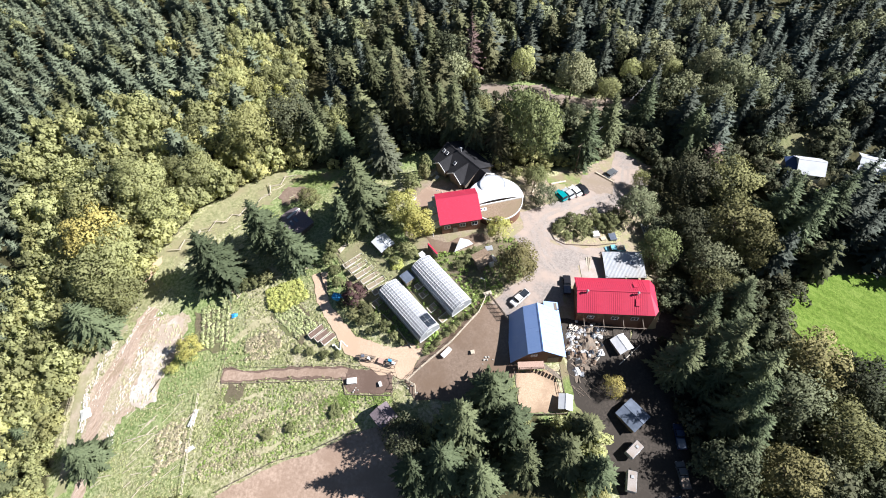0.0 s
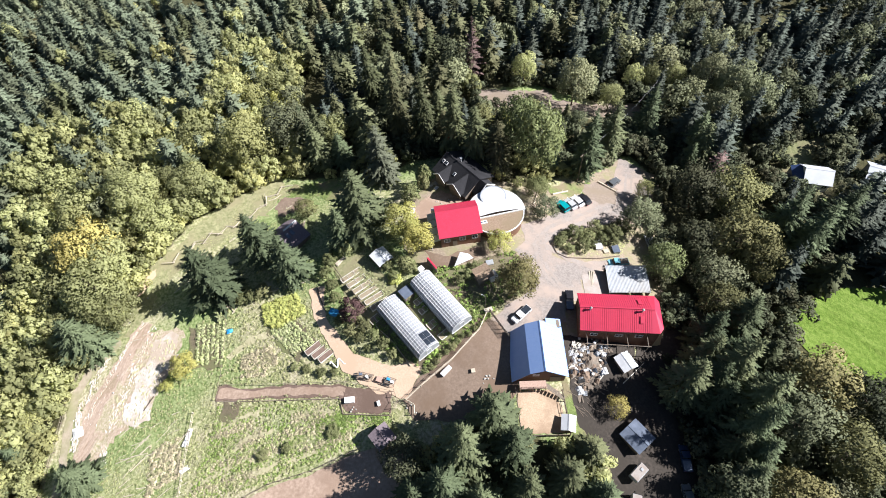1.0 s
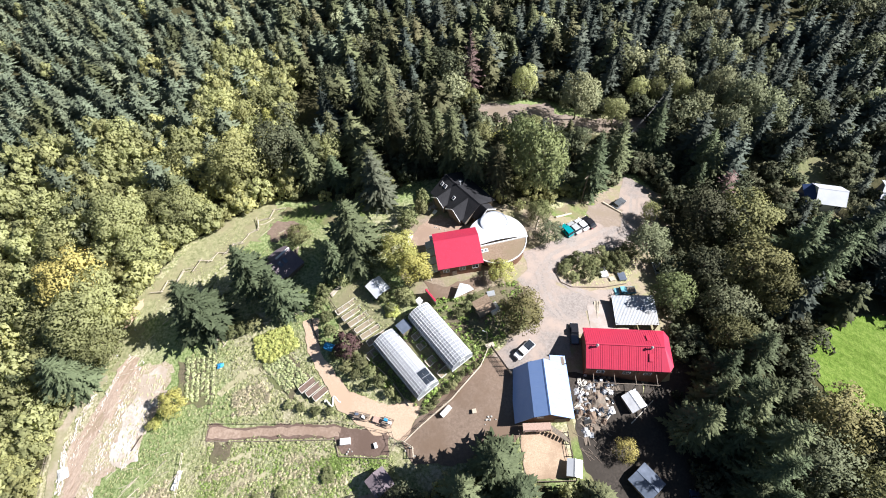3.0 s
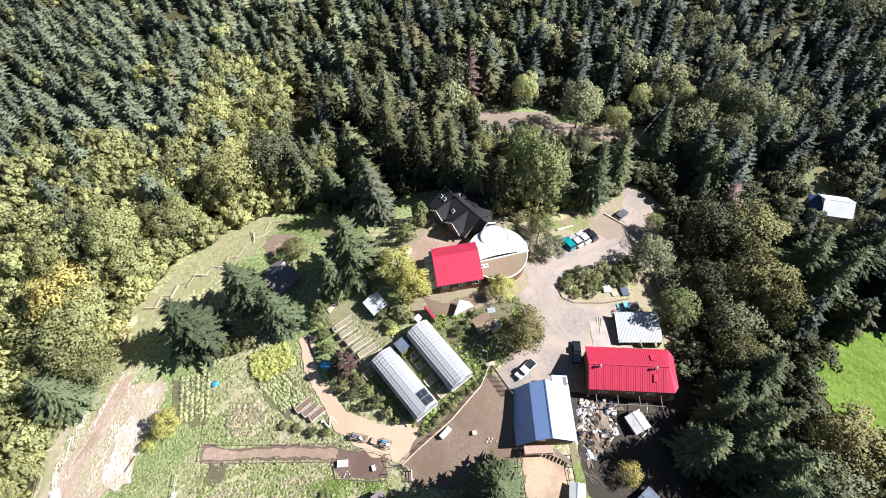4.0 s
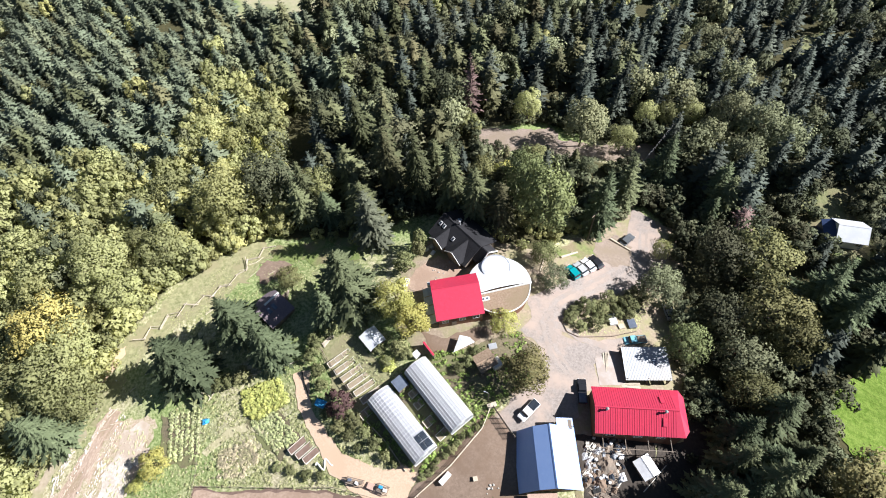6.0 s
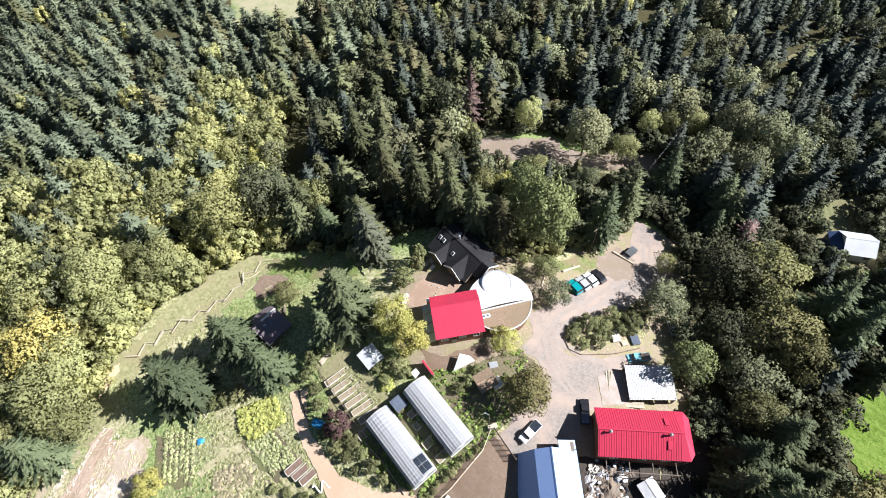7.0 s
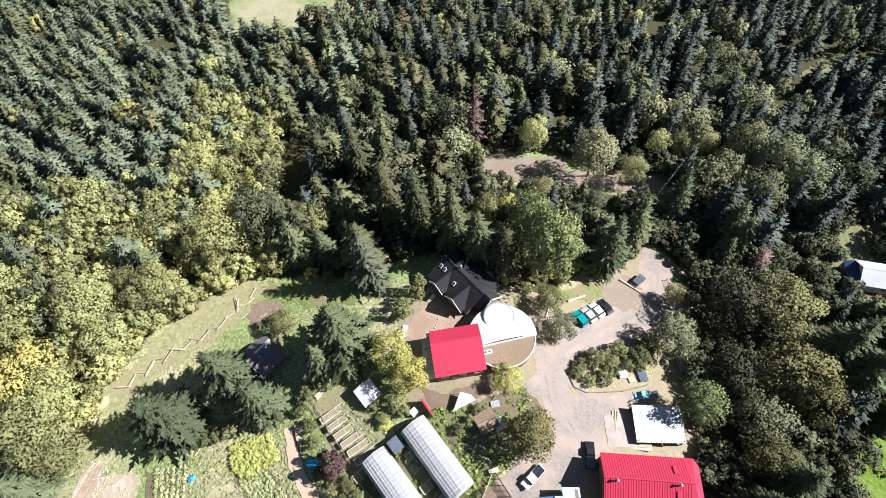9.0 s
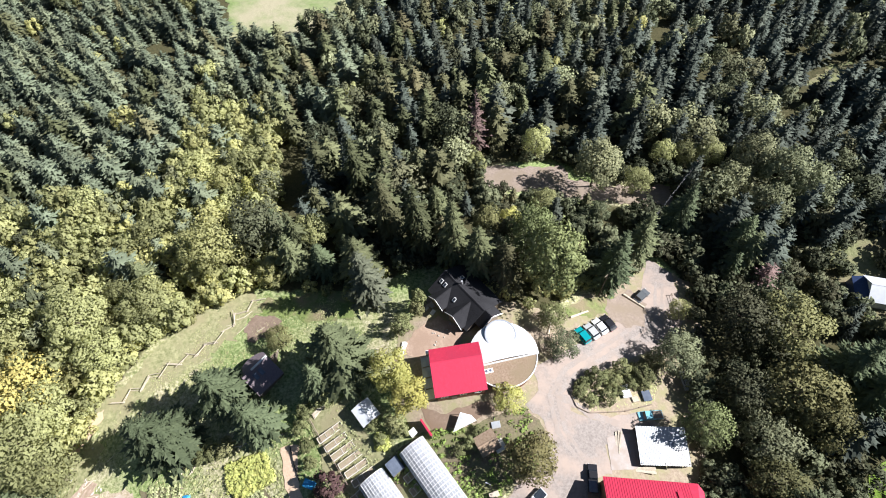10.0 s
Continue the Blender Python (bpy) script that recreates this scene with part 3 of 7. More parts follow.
flecks("turf_scraps", [(-69.0, 52.0, -75.0, 33.0, 1.9, 110, 0.4), (-73.5, 54.0, -79.0, 34.0, 0.8, 70, 0.35)], M["shoulder"], "scraps of dry turf on the track", "turf", 0.09)
flecks("rubble", [(-77.0, 56.7, -80.1, 50.3, 0.2, 50, 0.28), (-80.1, 50.3, -85.6, 35.0, 0.25, 90, 0.28), (-74.2, 55.3, -77.2, 42.5, 0.5, 90, 0.3), (-77.2, 42.5, -79.3, 32.0, 0.6, 80, 0.3), (-88.0, 38.7, -86.1, 28.6, 0.4, 110, 0.4), (-83.8, 48.9, -85.8, 44.4, 0.5, 36, 0.4),
                  (-85.8, 44.0, -86.6, 39.0, 0.5, 36, 0.4), (-79.0, 29.5, -78.2, 24.5, 0.4, 40, 0.32), (-71.5, 42.0, -73.0, 33.0, 0.5, 40, 0.35), (-70.0, 50.0, -75.5, 32.0, 1.6, 60, 0.3), (-81.3, 48.0, -84.3, 34.0, 1.0, 40, 0.18)], M["chalk"], "scattered white rubble on the track", "rubble")
sheet("planting_ground", [(-12.7, 60.6), (-8.2, 63.6), (-6.5, 62.9), (-0.9, 64.0), (6.0, 66.7), (11.2, 67.7), (13.8, 65.7), (15.5, 61.1), (12.3, 57.2), (7.9, 54.7), (4.7, 51.6), (2.4, 49.3), (-8.8, 40.9), (-11.7, 42.6), (-16.0, 44.0), (-21.8, 52.6)], M["mulch"], "dark mulch and leaf litter round the greenhouses", "ground", up=0.01)
# dark colour of the lane stands in for the shade of the firs
sheet("lane", [(20.1, 36.1), (26.2, 35.1), (33.2, 38.6), (35.5, 46.5), (41.0, 47.0), (46.1, 58.0), (48.1, 50.1), (48.5, 30.1), (47.1, 3.9), (27.8, 6.1), (25.4, 24.3), (20.8, 29.7)], M["shaded_dirt"], "dirt lane with the firs' shade in its colour", "lane", up=0.01)
sheet("bed_ground", [(-32.1, 67.6), (-25.2, 70.0), (-15.2, 59.5), (-20.2, 53.2), (-25.7, 53.6), (-28.4, 61.1)], M["dry_meadow"], "dry trodden grass between the raised beds", "ground", up=0.02)
sheet("grass_path", [(-54.5, 47.5), (-50, 51.2), (-44.5, 52.6), (-40, 50.4), (-35.0, 46.2), (-33.6, 43.6), (-34.6, 43.2), (-36.2, 45.4), (-40.6, 49.0), (-44.6, 51.2), (-49.4, 49.8), (-53.6, 46.6)], M["shoulder"], "narrow pale trodden path in the garden", "path", up=0.03, wobble=0.5)
sheet("patio", [(-9.5, 68.7), (-4.8, 66.7), (4.3, 69.3), (6.0, 67.4), (-0.9, 64.5), (-6.5, 63.2)], M["yard"], "bare earth terrace in front of the house", "terrace", up=0.03)
sheet("courtyard", [(-11.1, 83.8), (-5.8, 87.9), (0.1, 83.9), (-1.8, 80.0), (-8.5, 77.5), (-13.3, 79.1)], M["soil"], "bare brown earth court behind the house", "yard", up=0.03)
sheet("dug_soil", [(-20.6, 37.6), (-26.3, 38.0), (-25.2, 34.0), (-16.4, 33.6), (-16.4, 36.8)], M["dark_soil"], "dark brown dug soil at the path's end", "soil", up=0.07, wobble=0.8)
sheet("bare_patch", [(-53.4, 37.4), (-49.0, 36.6), (-49.6, 34.2), (-53.0, 33.4)], M["mulch"], "dark bare patch in the garden", "soil", up=0.05, wobble=1.2)
sheet("green_bank", [(22.6, 91.3), (28.2, 94.2), (34.4, 95.4), (33.6, 91.6), (28.7, 89.3), (23.0, 88.7)], M["bank_grass"], "bright grass behind the parked cars", "grass", up=0.04, wobble=1.0)
sheet("dry_meadow", [(-81.5, 54.5), (-77.0, 71.5), (-64.5, 90.0), (-50.5, 97.5), (-46.5, 92.0), (-51.0, 86.5), (-55.0, 81.5), (-62.5, 77.0), (-70.0, 70.5), (-75.5, 63.0), (-76.5, 56.0)], M["dry_meadow"], "dry olive-brown meadow grass", "grass", up=0.0, wobble=3.0)
sheet("back_lawn", [(-46.5, 95.0), (-36.4, 95.2), (-30.2, 96.0), (-24.0, 95.0), (-24.1, 88.0), (-35.8, 88.5), (-41.0, 89.6), (-47.0, 90.6)], M["bank_grass"], "bright green lawn below the wood", "grass", up=0.03, wobble=1.4)
sheet("bare_patch", [(-49.0, 90.0), (-43.0, 90.2), (-40.5, 87.0), (-46.5, 84.0), (-49.5, 86.0)], M["yard"], "bare trodden earth beside the cabin", "ground", up=0.02, wobble=1.4)
sheet("upper_lot", [(4.8, 137.4), (28.6, 137.2), (29.5, 133.0), (39.4, 130.0), (50.0, 131.2), (57.2, 129.6), (55.0, 122.2), (48.6, 121.6), (38.8, 125.0), (27.1, 125.6), (6.4, 129.0)], M["lot_dirt"], "bare brown lot in the woods", "lot", up=0.04, wobble=1.2)
sheet("animal_pen_floor", [(9.2, 36.3), (17.2, 36.8), (18.6, 28.8), (9.8, 28.4)], M["straw"], "straw-littered pen floor", "pen", up=0.05)
sheet("pen_grass", [(18.4, 41.0), (20.4, 36.5), (26.2, 24.5), (24.5, 15.0), (17.5, 13.0), (18.9, 28.0)], M["bank_grass"], "green grass between the pen and the lane", "grass", up=0.0, wobble=0.9)
# same dirt with shade painted in, between the barns
sheet("junk_yard_floor", [(19.8, 47.8), (35.0, 48.0), (34.1, 38.1), (26.2, 34.1), (20.1, 36.1)], M["shaded_dirt"], "littered dirt of the scrap yard with shade in its colour", "yard", up=0.03)
sheet("pasture", PASTURE, M["lawn"], "bright green mown pasture", "field", up=0.1, wobble=1.5, cell=4)
sheet("glade", GLADE, M["dull_lawn"], "small pale green glade in the forest", "field", up=0.1, wobble=2, cell=5)
sheet("neighbour_lawn", NEIGHBOUR_LAWN, M["dull_lawn"], "dull dry lawn round the white house", "lawn", up=0.08, wobble=2.5, cell=4)
sheet("far_field", FAR_FIELD, M["pale_field"], "pale green far field", "field", up=0.1, wobble=2, cell=5)
sheet("dirt_bank", [(32.4, 89.2), (35.7, 87.2), (39.9, 87.8), (42.0, 92.9), (39.0, 97.4), (34.2, 94.8), (31.8, 91.6)], M["lot_dirt"], "bare reddish dirt turnout beside the parked cars", "ground", up=0.05, wobble=1.2)
sheet("red_bank", [(-82.8, 62.8), (-78.7, 69.3), (-76.5, 70.4), (-78.3, 65.1), (-81.5, 61.3)], M["sand"], "bare orange earth bank", "bank", up=0.06, wobble=1.0)


# ---- trees ----
rng = np.random.default_rng(5)


def conifer_crown(h, r, levels, per, stations=5, start=0.06, full=0.8, droop=0.3, ragged=0.4, fan=0.42, core=0.3):
    """A conifer: whorls of separate boughs round a stem, each a flat drooping fan of twigs. Points, triangles and normals."""
    B = []
    seed = rng.uniform(0, 50)
    for i in range(levels):
        k = (i + rng.uniform(-0.3, 0.3)) / levels
        k = max(0.0, k)
        reach = (r * (1 - k) ** full + 0.06 * r) * (min(1.0, 0.72 + 2.5 * k))
        n = max(4, int(round(per * (1 - 0.45 * k))))
        turn = rng.uniform(0, 6.283)
        for j in range(n):
            a = turn + 6.283 * (j + rng.uniform(-0.35, 0.35)) / n
            L = reach * rng.uniform(1 - ragged, 1.12) * (1 + 0.35 * noise.noise((1.3 * math.cos(a) + seed, 1.3 * math.sin(a), 0.3 * h * k)))
            B.append((a, max(0.25, L), h * (start + (1 - start) * k) + rng.normal(0, 0.3 * h / levels), rng.uniform(0.7, 1.3) * droop * (1 - 0.6 * k), k))
    B = np.array(B)
    m = len(B)
    d = np.stack([np.cos(B[:, 0]), np.sin(B[:, 0]), np.zeros(m)], 1)
    s = np.stack([-d[:, 1], d[:, 0], np.zeros(m)], 1)
    up = np.array([0, 0, 1.0])
    L, z0, dr, k = B[:, 1], B[:, 2], B[:, 3], B[:, 4]
    tilt = rng.normal(0, 0.3, m)
    own = rng.normal(0, 0.25, (m, 3))

    def spine(u):
        rise = 0.22 * u * (0.4 + k) - dr * u ** 1.6
        return d * (L * u)[:, None] + up * (z0 + L * rise)[:, None]
    P, N = [], []
    for q in range(stations):
        u = 0.22 + 0.74 * q / stations
        step = 0.74 / stations
        for sg in (-1, 1):
            reach = L * (fan * (1.08 - u) * rng.uniform(0.65, 1.25, m) + 0.05)
            a0, a1 = spine(u - 0.55 * step), spine(u + 0.75 * step)
            way = d * 0.62 + s * (sg * 0.8) + up * (sg * tilt - 0.3 * dr - 0.1 + rng.normal(0, 0.16, m))[:, None]
            tip = spine(u + 0.2 * step) + unit(way) * reach[:, None]
            P.append(np.stack([a0, a1, tip], 1))
            N.append(unit(up * 0.5 + d * (0.6 + 0.2 * u) + s * (0.2 * sg) + own + rng.normal(0, 0.22, (m, 3))))
    w = s * (0.07 * L + 0.03)[:, None]
    P.append(np.stack([spine(0.84) - w, spine(0.84) + w, spine(1.08)], 1))
    N.append(unit(up * 0.6 + d * 0.6 + own))
    P = np.concatenate(P).reshape(-1, 3)
    N = np.repeat(np.concatenate(N), 3, axis=0)
    o, g = len(P), 7
    ring = np.array([(core * r * math.cos(6.283 * i / g), core * r * math.sin(6.283 * i / g), h * start) for i in range(g)])
    P = np.concatenate([P, ring, [[0, 0, 0.97 * h]]])
    F = np.concatenate([np.arange(o).reshape(-1, 3), [[o + i, o + (i + 1) % g, o + g] for i in range(g)]])
    return P, F, np.concatenate([N, unit(ring * np.array([1, 1, 0]) + up), [[0, 0, 1.0]]])


def unit(v):
    return v / np.maximum(1e-6, np.linalg.norm(v, axis=1))[:, None]


def broad_crown(h, r, lobes, leaves, size, base=0.2, flat=1.0, small=1.0):
    """Leaf sprays on the skins of many clumps, with gaps between them."""
    P, N = [], []
    cz = h * (base + 1) / 2
    hz = h * (1 - base) / 2
    cs = []
    for i in range(lobes):
        # spread over the crown by the golden angle, more of them above
        c = 1 - 1.65 * (i + 0.5) / lobes
        a = 2.39996 * i + rng.normal(0, 0.35)
        q = math.sqrt(max(0.0, 1 - c * c))
        k = rng.uniform(0.52, 0.92)
        cs.append((np.array([q * math.cos(a) * r * k, q * math.sin(a) * r * k, cz + c * hz * k * flat]), rng.uniform(0.2, 0.36) * small))
    cs.append((np.array([0, 0, cz + 0.1 * hz]), 0.6))
    for c, k in cs:
        v = unit(rng.normal(size=(leaves, 3)) + np.array([0, 0, 0.35]))
        pos = c + v * np.array([r * k, r * k, max(hz, 0.8 * r) * k]) * (1 + rng.normal(0.0, 0.1, (leaves, 1)))
        nrm = unit(v + rng.normal(0, 0.38, (leaves, 3)))
        t1 = unit(np.cross(nrm, rng.normal(size=(leaves, 3))))
        t2 = np.cross(nrm, t1)
        s = size * rng.uniform(0.6, 1.4, (leaves, 1))
        P.append(np.stack([pos - t1 * s - t2 * s * 0.5, pos + t1 * s - t2 * s * 0.6, pos + t2 * s * 1.1], 1))
        out = pos - np.array([0, 0, cz - 0.3 * hz])
        N.append(np.repeat(unit(0.7 * v + 0.75 * unit(out / np.array([r, r, hz])) + rng.normal(0, 0.22, (leaves, 3)) + np.array([0, 0, 0.08])), 3, axis=0))
    P = np.concatenate(P).reshape(-1, 3)
    return P, np.arange(len(P)).reshape(-1, 3), np.concatenate(N)


def array_mesh(name, P, F, material, N=None):
    P, F = np.asarray(P), np.asarray(F)
    if N is not None:
        face = np.cross(P[F[:, 1]] - P[F[:, 0]], P[F[:, 2]] - P[F[:, 0]])
        wrong = (face * N[F].sum(axis=1)).sum(axis=1) < 0
        F = np.where(wrong[:, None], F[:, [0, 2, 1]], F)
    me = bpy.data.meshes.new(name)
    me.vertices.add(len(P))
    me.vertices.foreach_set("co", np.asarray(P, dtype=np.float32).ravel())
    me.loops.add(len(F) * 3)
    me.loops.foreach_set("vertex_index", np.asarray(F, dtype=np.int32).ravel())
    me.polygons.add(len(F))
    me.polygons.foreach_set("loop_start", np.arange(0, len(F) * 3, 3, dtype=np.int32))
    me.update(calc_edges=True)
    me.validate()
    me.materials.append(material)
    if N is not None and len(N) == len(me.vertices):
        me.normals_split_custom_set_from_vertices(N.tolist())
    return me


def trunk_mesh(h, r, limbs=0, reach=2.0):
    bm = bmesh.new()
    n, rings = 7, []
    for k in (0, 0.04, 0.3, 0.65, 0.96):
        rr = r * (1.5 if k == 0 else 1 - 0.95 * k)
        bend = 0.15 * math.sin(3 * k)
        rings.append([bm.verts.new((bend + rr * math.cos(2 * math.pi * i / n), rr * math.sin(2 * math.pi * i / n), h * k - (0.4 if k == 0 else 0))) for i in range(n)])
    for a, b in zip(rings, rings[1:]):
        for i in range(n):
            bm.faces.new((a[i], a[(i + 1) % n], b[(i + 1) % n], b[i]))
    for i in range(limbs):
        a, z = rng.uniform(0, 6.28), h * rng.uniform(0.3, 0.7)
        add_rod(bm, (0.1, 0, z), (reach * math.cos(a), reach * math.sin(a), z + h * rng.uniform(0.1, 0.22)), r * 0.4, r * 0.1, 5)
    return mesh_of("trunk", bm, M["bark"])


# kind: crown maker at unit height 1 x radius (real sizes, scaled afterwards), label, category
KINDS = {
    "fir": (lambda: conifer_crown(20, 5.4, 32, 12, 5, fan=0.34), 20, 5.4, "fir", "dark green fir with drooping layered branches", "fir tree", 0.32, 0),
    "spruce": (lambda: conifer_crown(20, 5.0, 34, 11, 4, full=0.6, fan=0.36), 20, 5.0, "spruce", "pale grey-green spruce beside the lawn", "spruce tree", 0.3, 0),
    "cedar": (lambda: conifer_crown(20, 4.6, 32, 11, 4, full=0.55, droop=0.75, ragged=0.35, fan=0.4), 20, 4.6, "cedar", "olive brown-tinged cedar with dense drooping sprays", "cedar tree", 0.34, 0),
    "maple": (lambda: broad_crown(14, 6, 34, 105, 0.24), 14, 6, "maple", "light green broadleaf tree with a rounded crown", "broadleaf tree", 0.24, 7),
    "olive": (lambda: broad_crown(14, 6, 36, 100, 0.24), 14, 6, "olive", "olive green broadleaf tree with an uneven crown", "broadleaf tree", 0.24, 7),
    "hazel": (lambda: broad_crown(14, 6, 36, 100, 0.24), 14, 6, "hazel", "yellow-olive broadleaf tree turning with autumn", "broadleaf tree", 0.24, 7),
    "alder": (lambda: broad_crown(14, 6, 40, 100, 0.24), 14, 6, "alder", "mid-green broadleaf tree with a tall full crown", "broadleaf tree", 0.26, 7),
    "ash": (lambda: broad_crown(14, 6, 40, 100, 0.24), 14, 6, "ash", "grey-green broadleaf tree with a soft full crown", "broadleaf tree", 0.26, 7),
    "walnut": (lambda: broad_crown(10, 4.6, 40, 100, 0.19, base=0.06), 10, 4.6, "walnut", "round olive tree with brown-tinged leaves beside the drive", "broadleaf tree", 0.24, 7),
    "willow": (lambda: broad_crown(10, 4.4, 24, 120, 0.2, base=0.1), 10, 4.4, "willow", "yellow-green leafy tree with a full crown", "broadleaf tree", 0.2, 6),
    "shrub": (lambda: broad_crown(6, 3.2, 24, 75, 0.19, base=0.0, small=0.85), 6, 3.2, "shrub", "dense green shrub with small leaves", "shrub", 0.1, 5),
    "plum": (lambda: broad_crown(5, 2.8, 14, 95, 0.2, base=0.08), 5, 2.8, "plum", "purple-leaved plum tree in the garden", "plum tree", 0.1, 5),
    "autumn": (lambda: broad_crown(12, 6, 30, 90, 0.24), 12, 6, "autumn", "yellow-orange autumn tree at the wood's edge", "broadleaf tree", 0.2, 6),
    "dead": (lambda: conifer_crown(20, 3.4, 20, 7, 4, fan=0.3, core=0.12), 20, 3.4, "dead", "reddish brown dying conifer", "dead tree", 0.25, 0),
}
MODELS = {}


def model(kind, variant):
    key = (kind, variant)
    if key not in MODELS:
        maker, h, r, mat, label, cat, tr, limbs = KINDS[kind]
        P, F, N = maker()
        MODELS[key] = (trunk_mesh(h * 0.93, tr, limbs, r * 0.6), array_mesh("crown", P, F, M[mat], N))
    return MODELS[key]


def plant(kind, x, y, h, r):
    """One tree of its own: trunk and crown."""
    _, h0, r0, _, label, cat, _, _ = KINDS[kind]
    v = int(rng.integers(4 if kind in ("fir", "maple", "olive", "cedar", "alder", "ash") else 3 if kind == "hazel" else 2))
    trunk, crown = model(kind, v)
    m = at_ground(x, y, rng.uniform(0, 360)) @ Matrix.Diagonal((r / r0, r / r0, h / h0, 1))
    size = "tall " if h > 19 else "small " if h < 8 and kind not in ("shrub", "plum") else ""
    t = thing({"shrub": "shrub"}.get(kind, "tree"), size + label, cat, m, "trees of the wood" if kind in ("fir", "cedar", "maple", "olive", "hazel") else "")
    part("trunk", trunk, None, t)
    part("crown", crown, None, t)
    return t


FIRS = [(-24.2, 76.9, 21, 7.6), (-58.2, 62.9, 20, 7.2), (-48.3, 71.3, 18, 6.0), (-40.4, 65.8, 16, 5.2), (-28.7, 72.9, 14, 4.4),
        (32.6, 97.6, 24, 5.0), (40.6, 105.4, 22, 4.6), (3.9, 29.8, 18, 6.0), (7.3, 25.0, 17, 4.9), (-5.0, 18.5, 18, 5.7)]
FIRS += [(-10.2, 17.4, 16, 4.9), (1.3, 16.2, 17, 4.8), (9.3, 18.3, 17, 4.5), (16.5, 19.7, 16, 4.9), (22.0, 17.0, 15, 4.4), (-38.5, 107.2, 18, 4.0),
         (-80.4, 22.5, 10, 5.0), (-86.9, 50.8, 15, 6.5), (52.8, 114.6, 20, 4.8), (57.4, 50.8, 17, 5.2)]
FIRS += [(52.6, 42.1, 16, 5.4), (60.5, 43.4, 13, 4.4), (47.1, 37.4, 16, 4.8), (80.2, 71.4, 22, 6.4), (88.2, 76.4, 22, 6.5), (76.2, 76.4, 22, 6.3)]
FIRS += [(50.5, 39.0, 24, 5.0), (52.5, 32.5, 25, 5.2), (50.6, 28.0, 23, 4.8), (47.6, 34.0, 15, 4.0), (47.2, 42.5, 16, 4.2), (48.0, 25.4, 14, 3.8), (49.0, 47.2, 17, 4.4), (48.6, 20.3, 15, 4.2), (54.4, 35.1, 17, 5.0), (51.6, 24.2, 16, 4.6)]
CEDARS = [(21.7, 24.4, 9, 3.9), (-17.2, 110.2, 24, 4.4), (-10.0, 106.7, 25, 4.6), (-1.8, 102.5, 24, 4.4), (-26.0, 125.8, 24, 4.4), (3.4, 98.3, 20, 4.8), (8.8, 95.5, 18, 4.7)]
WILLOWS = [(-54.5, 125.6, 9, 3.4), (-55.5, 115.6, 8, 2.8), (11.6, 114.6, 7, 2.8), (-63.2, 45.2, 4.6, 3.1), (-67.4, 41.4, 1.8, 1.6), (7.8, 68.9, 4.8, 3.0), (-14.3, 74.3, 9.5, 4.2), (-10.5, 69.2, 8.0, 3.8), (-13.0, 71.6, 7.5, 3.4)]
SHRUBS = [(26.2, 74.2, 3.8, 2.3), (27.6, 70.7, 3.4, 2.0), (22.0, 71.4, 2.0, 1.5), (31.8, 76.4, 4.0, 2.2), (35.6, 74.8, 4.4, 2.5), (29.6, 74.2, 2.8, 1.7), (23.4, 73.3, 2.2, 1.5), (24.4, 69.6, 2.0, 1.5), (33.0, 73.6, 3.0, 1.8),
          (-27.9, 70.9, 5, 2.7), (-9.7, 90.5, 7, 1.8), (-9.9, 87.9, 6, 1.7), (-13.1, 84.6, 5, 2.5)]
MAPLES = [(47.6, 90.8, 6, 2.4), (-85.2, 68.4, 12, 6.5),
          (-57.5, 103.5, 16, 6.8), (-35.2, 109.6, 12, 4.2), (-70.4, 91.6, 11, 5.6), (-77.0, 80.4, 10, 5.4), (-83.4, 86.5, 13, 6.6), (-86.4, 62.0, 13, 7.7), (-81.1, 57.9, 10, 5.4)]
ALDERS = [(19.0, 95.4, 22, 6.6), (15.2, 103.2, 20, 5.3), (18.4, 86.9, 6.5, 3.2), (44.0, 64.4, 11.5, 4.2)]
ASHES = [(43.2, 79.2, 9.5, 4.8), (75.0, 131.0, 15, 5.6), (80.5, 126.0, 16, 5.8), (86.0, 121.0, 14, 5.2), (73.6, 116.5, 14, 5.0), (68.6, 126.0, 12, 4.6), (34.7, 129.8, 16, 6.2)]
HAZELS = [(-39.8, 83.4, 5, 3.0), (5.6, 109.6, 13, 3.4)]
MAPLES += [(45.4, 127.2, 10, 3.9), (20.5, 140.0, 12, 4.0), (54.4, 137.4, 9, 3.2), (60.0, 136.8, 9, 3.0), (66.4, 136.0, 10, 4.0), (20.3, 120.2, 8, 3.6)]
OLIVES = [(19.8, 80.3, 5.5, 3.3), (-12.8, 23.8, 8, 4.2), (54.5, 55.0, 11, 4.8), (58.5, 86.3, 15, 6.4), (67.4, 84.7, 15, 7.2), (54.6, 71.8, 11.5, 5.2), (64.0, 70.5, 15, 7.0), (56.0, 62.2, 11, 5.4), (66.2, 65.0, 15, 5.4), (46.5, 18.0, 12, 5.0), (55.8, 16.7, 13, 5.4),
          (62.1, 30.0, 13, 6), (69.3, 37.8, 13, 6.5), (76.4, 33.7, 13, 6), (69.4, 23.8, 13, 6)]
AUTUMNS = [(28.5, 33.0, 4, 2.3), (-91.0, 72.3, 13, 7.4)]
DEADS = [(4.2, 143.8, 22, 4.4), (69.1, 99.0, 10, 4.5)]
PLACED = []
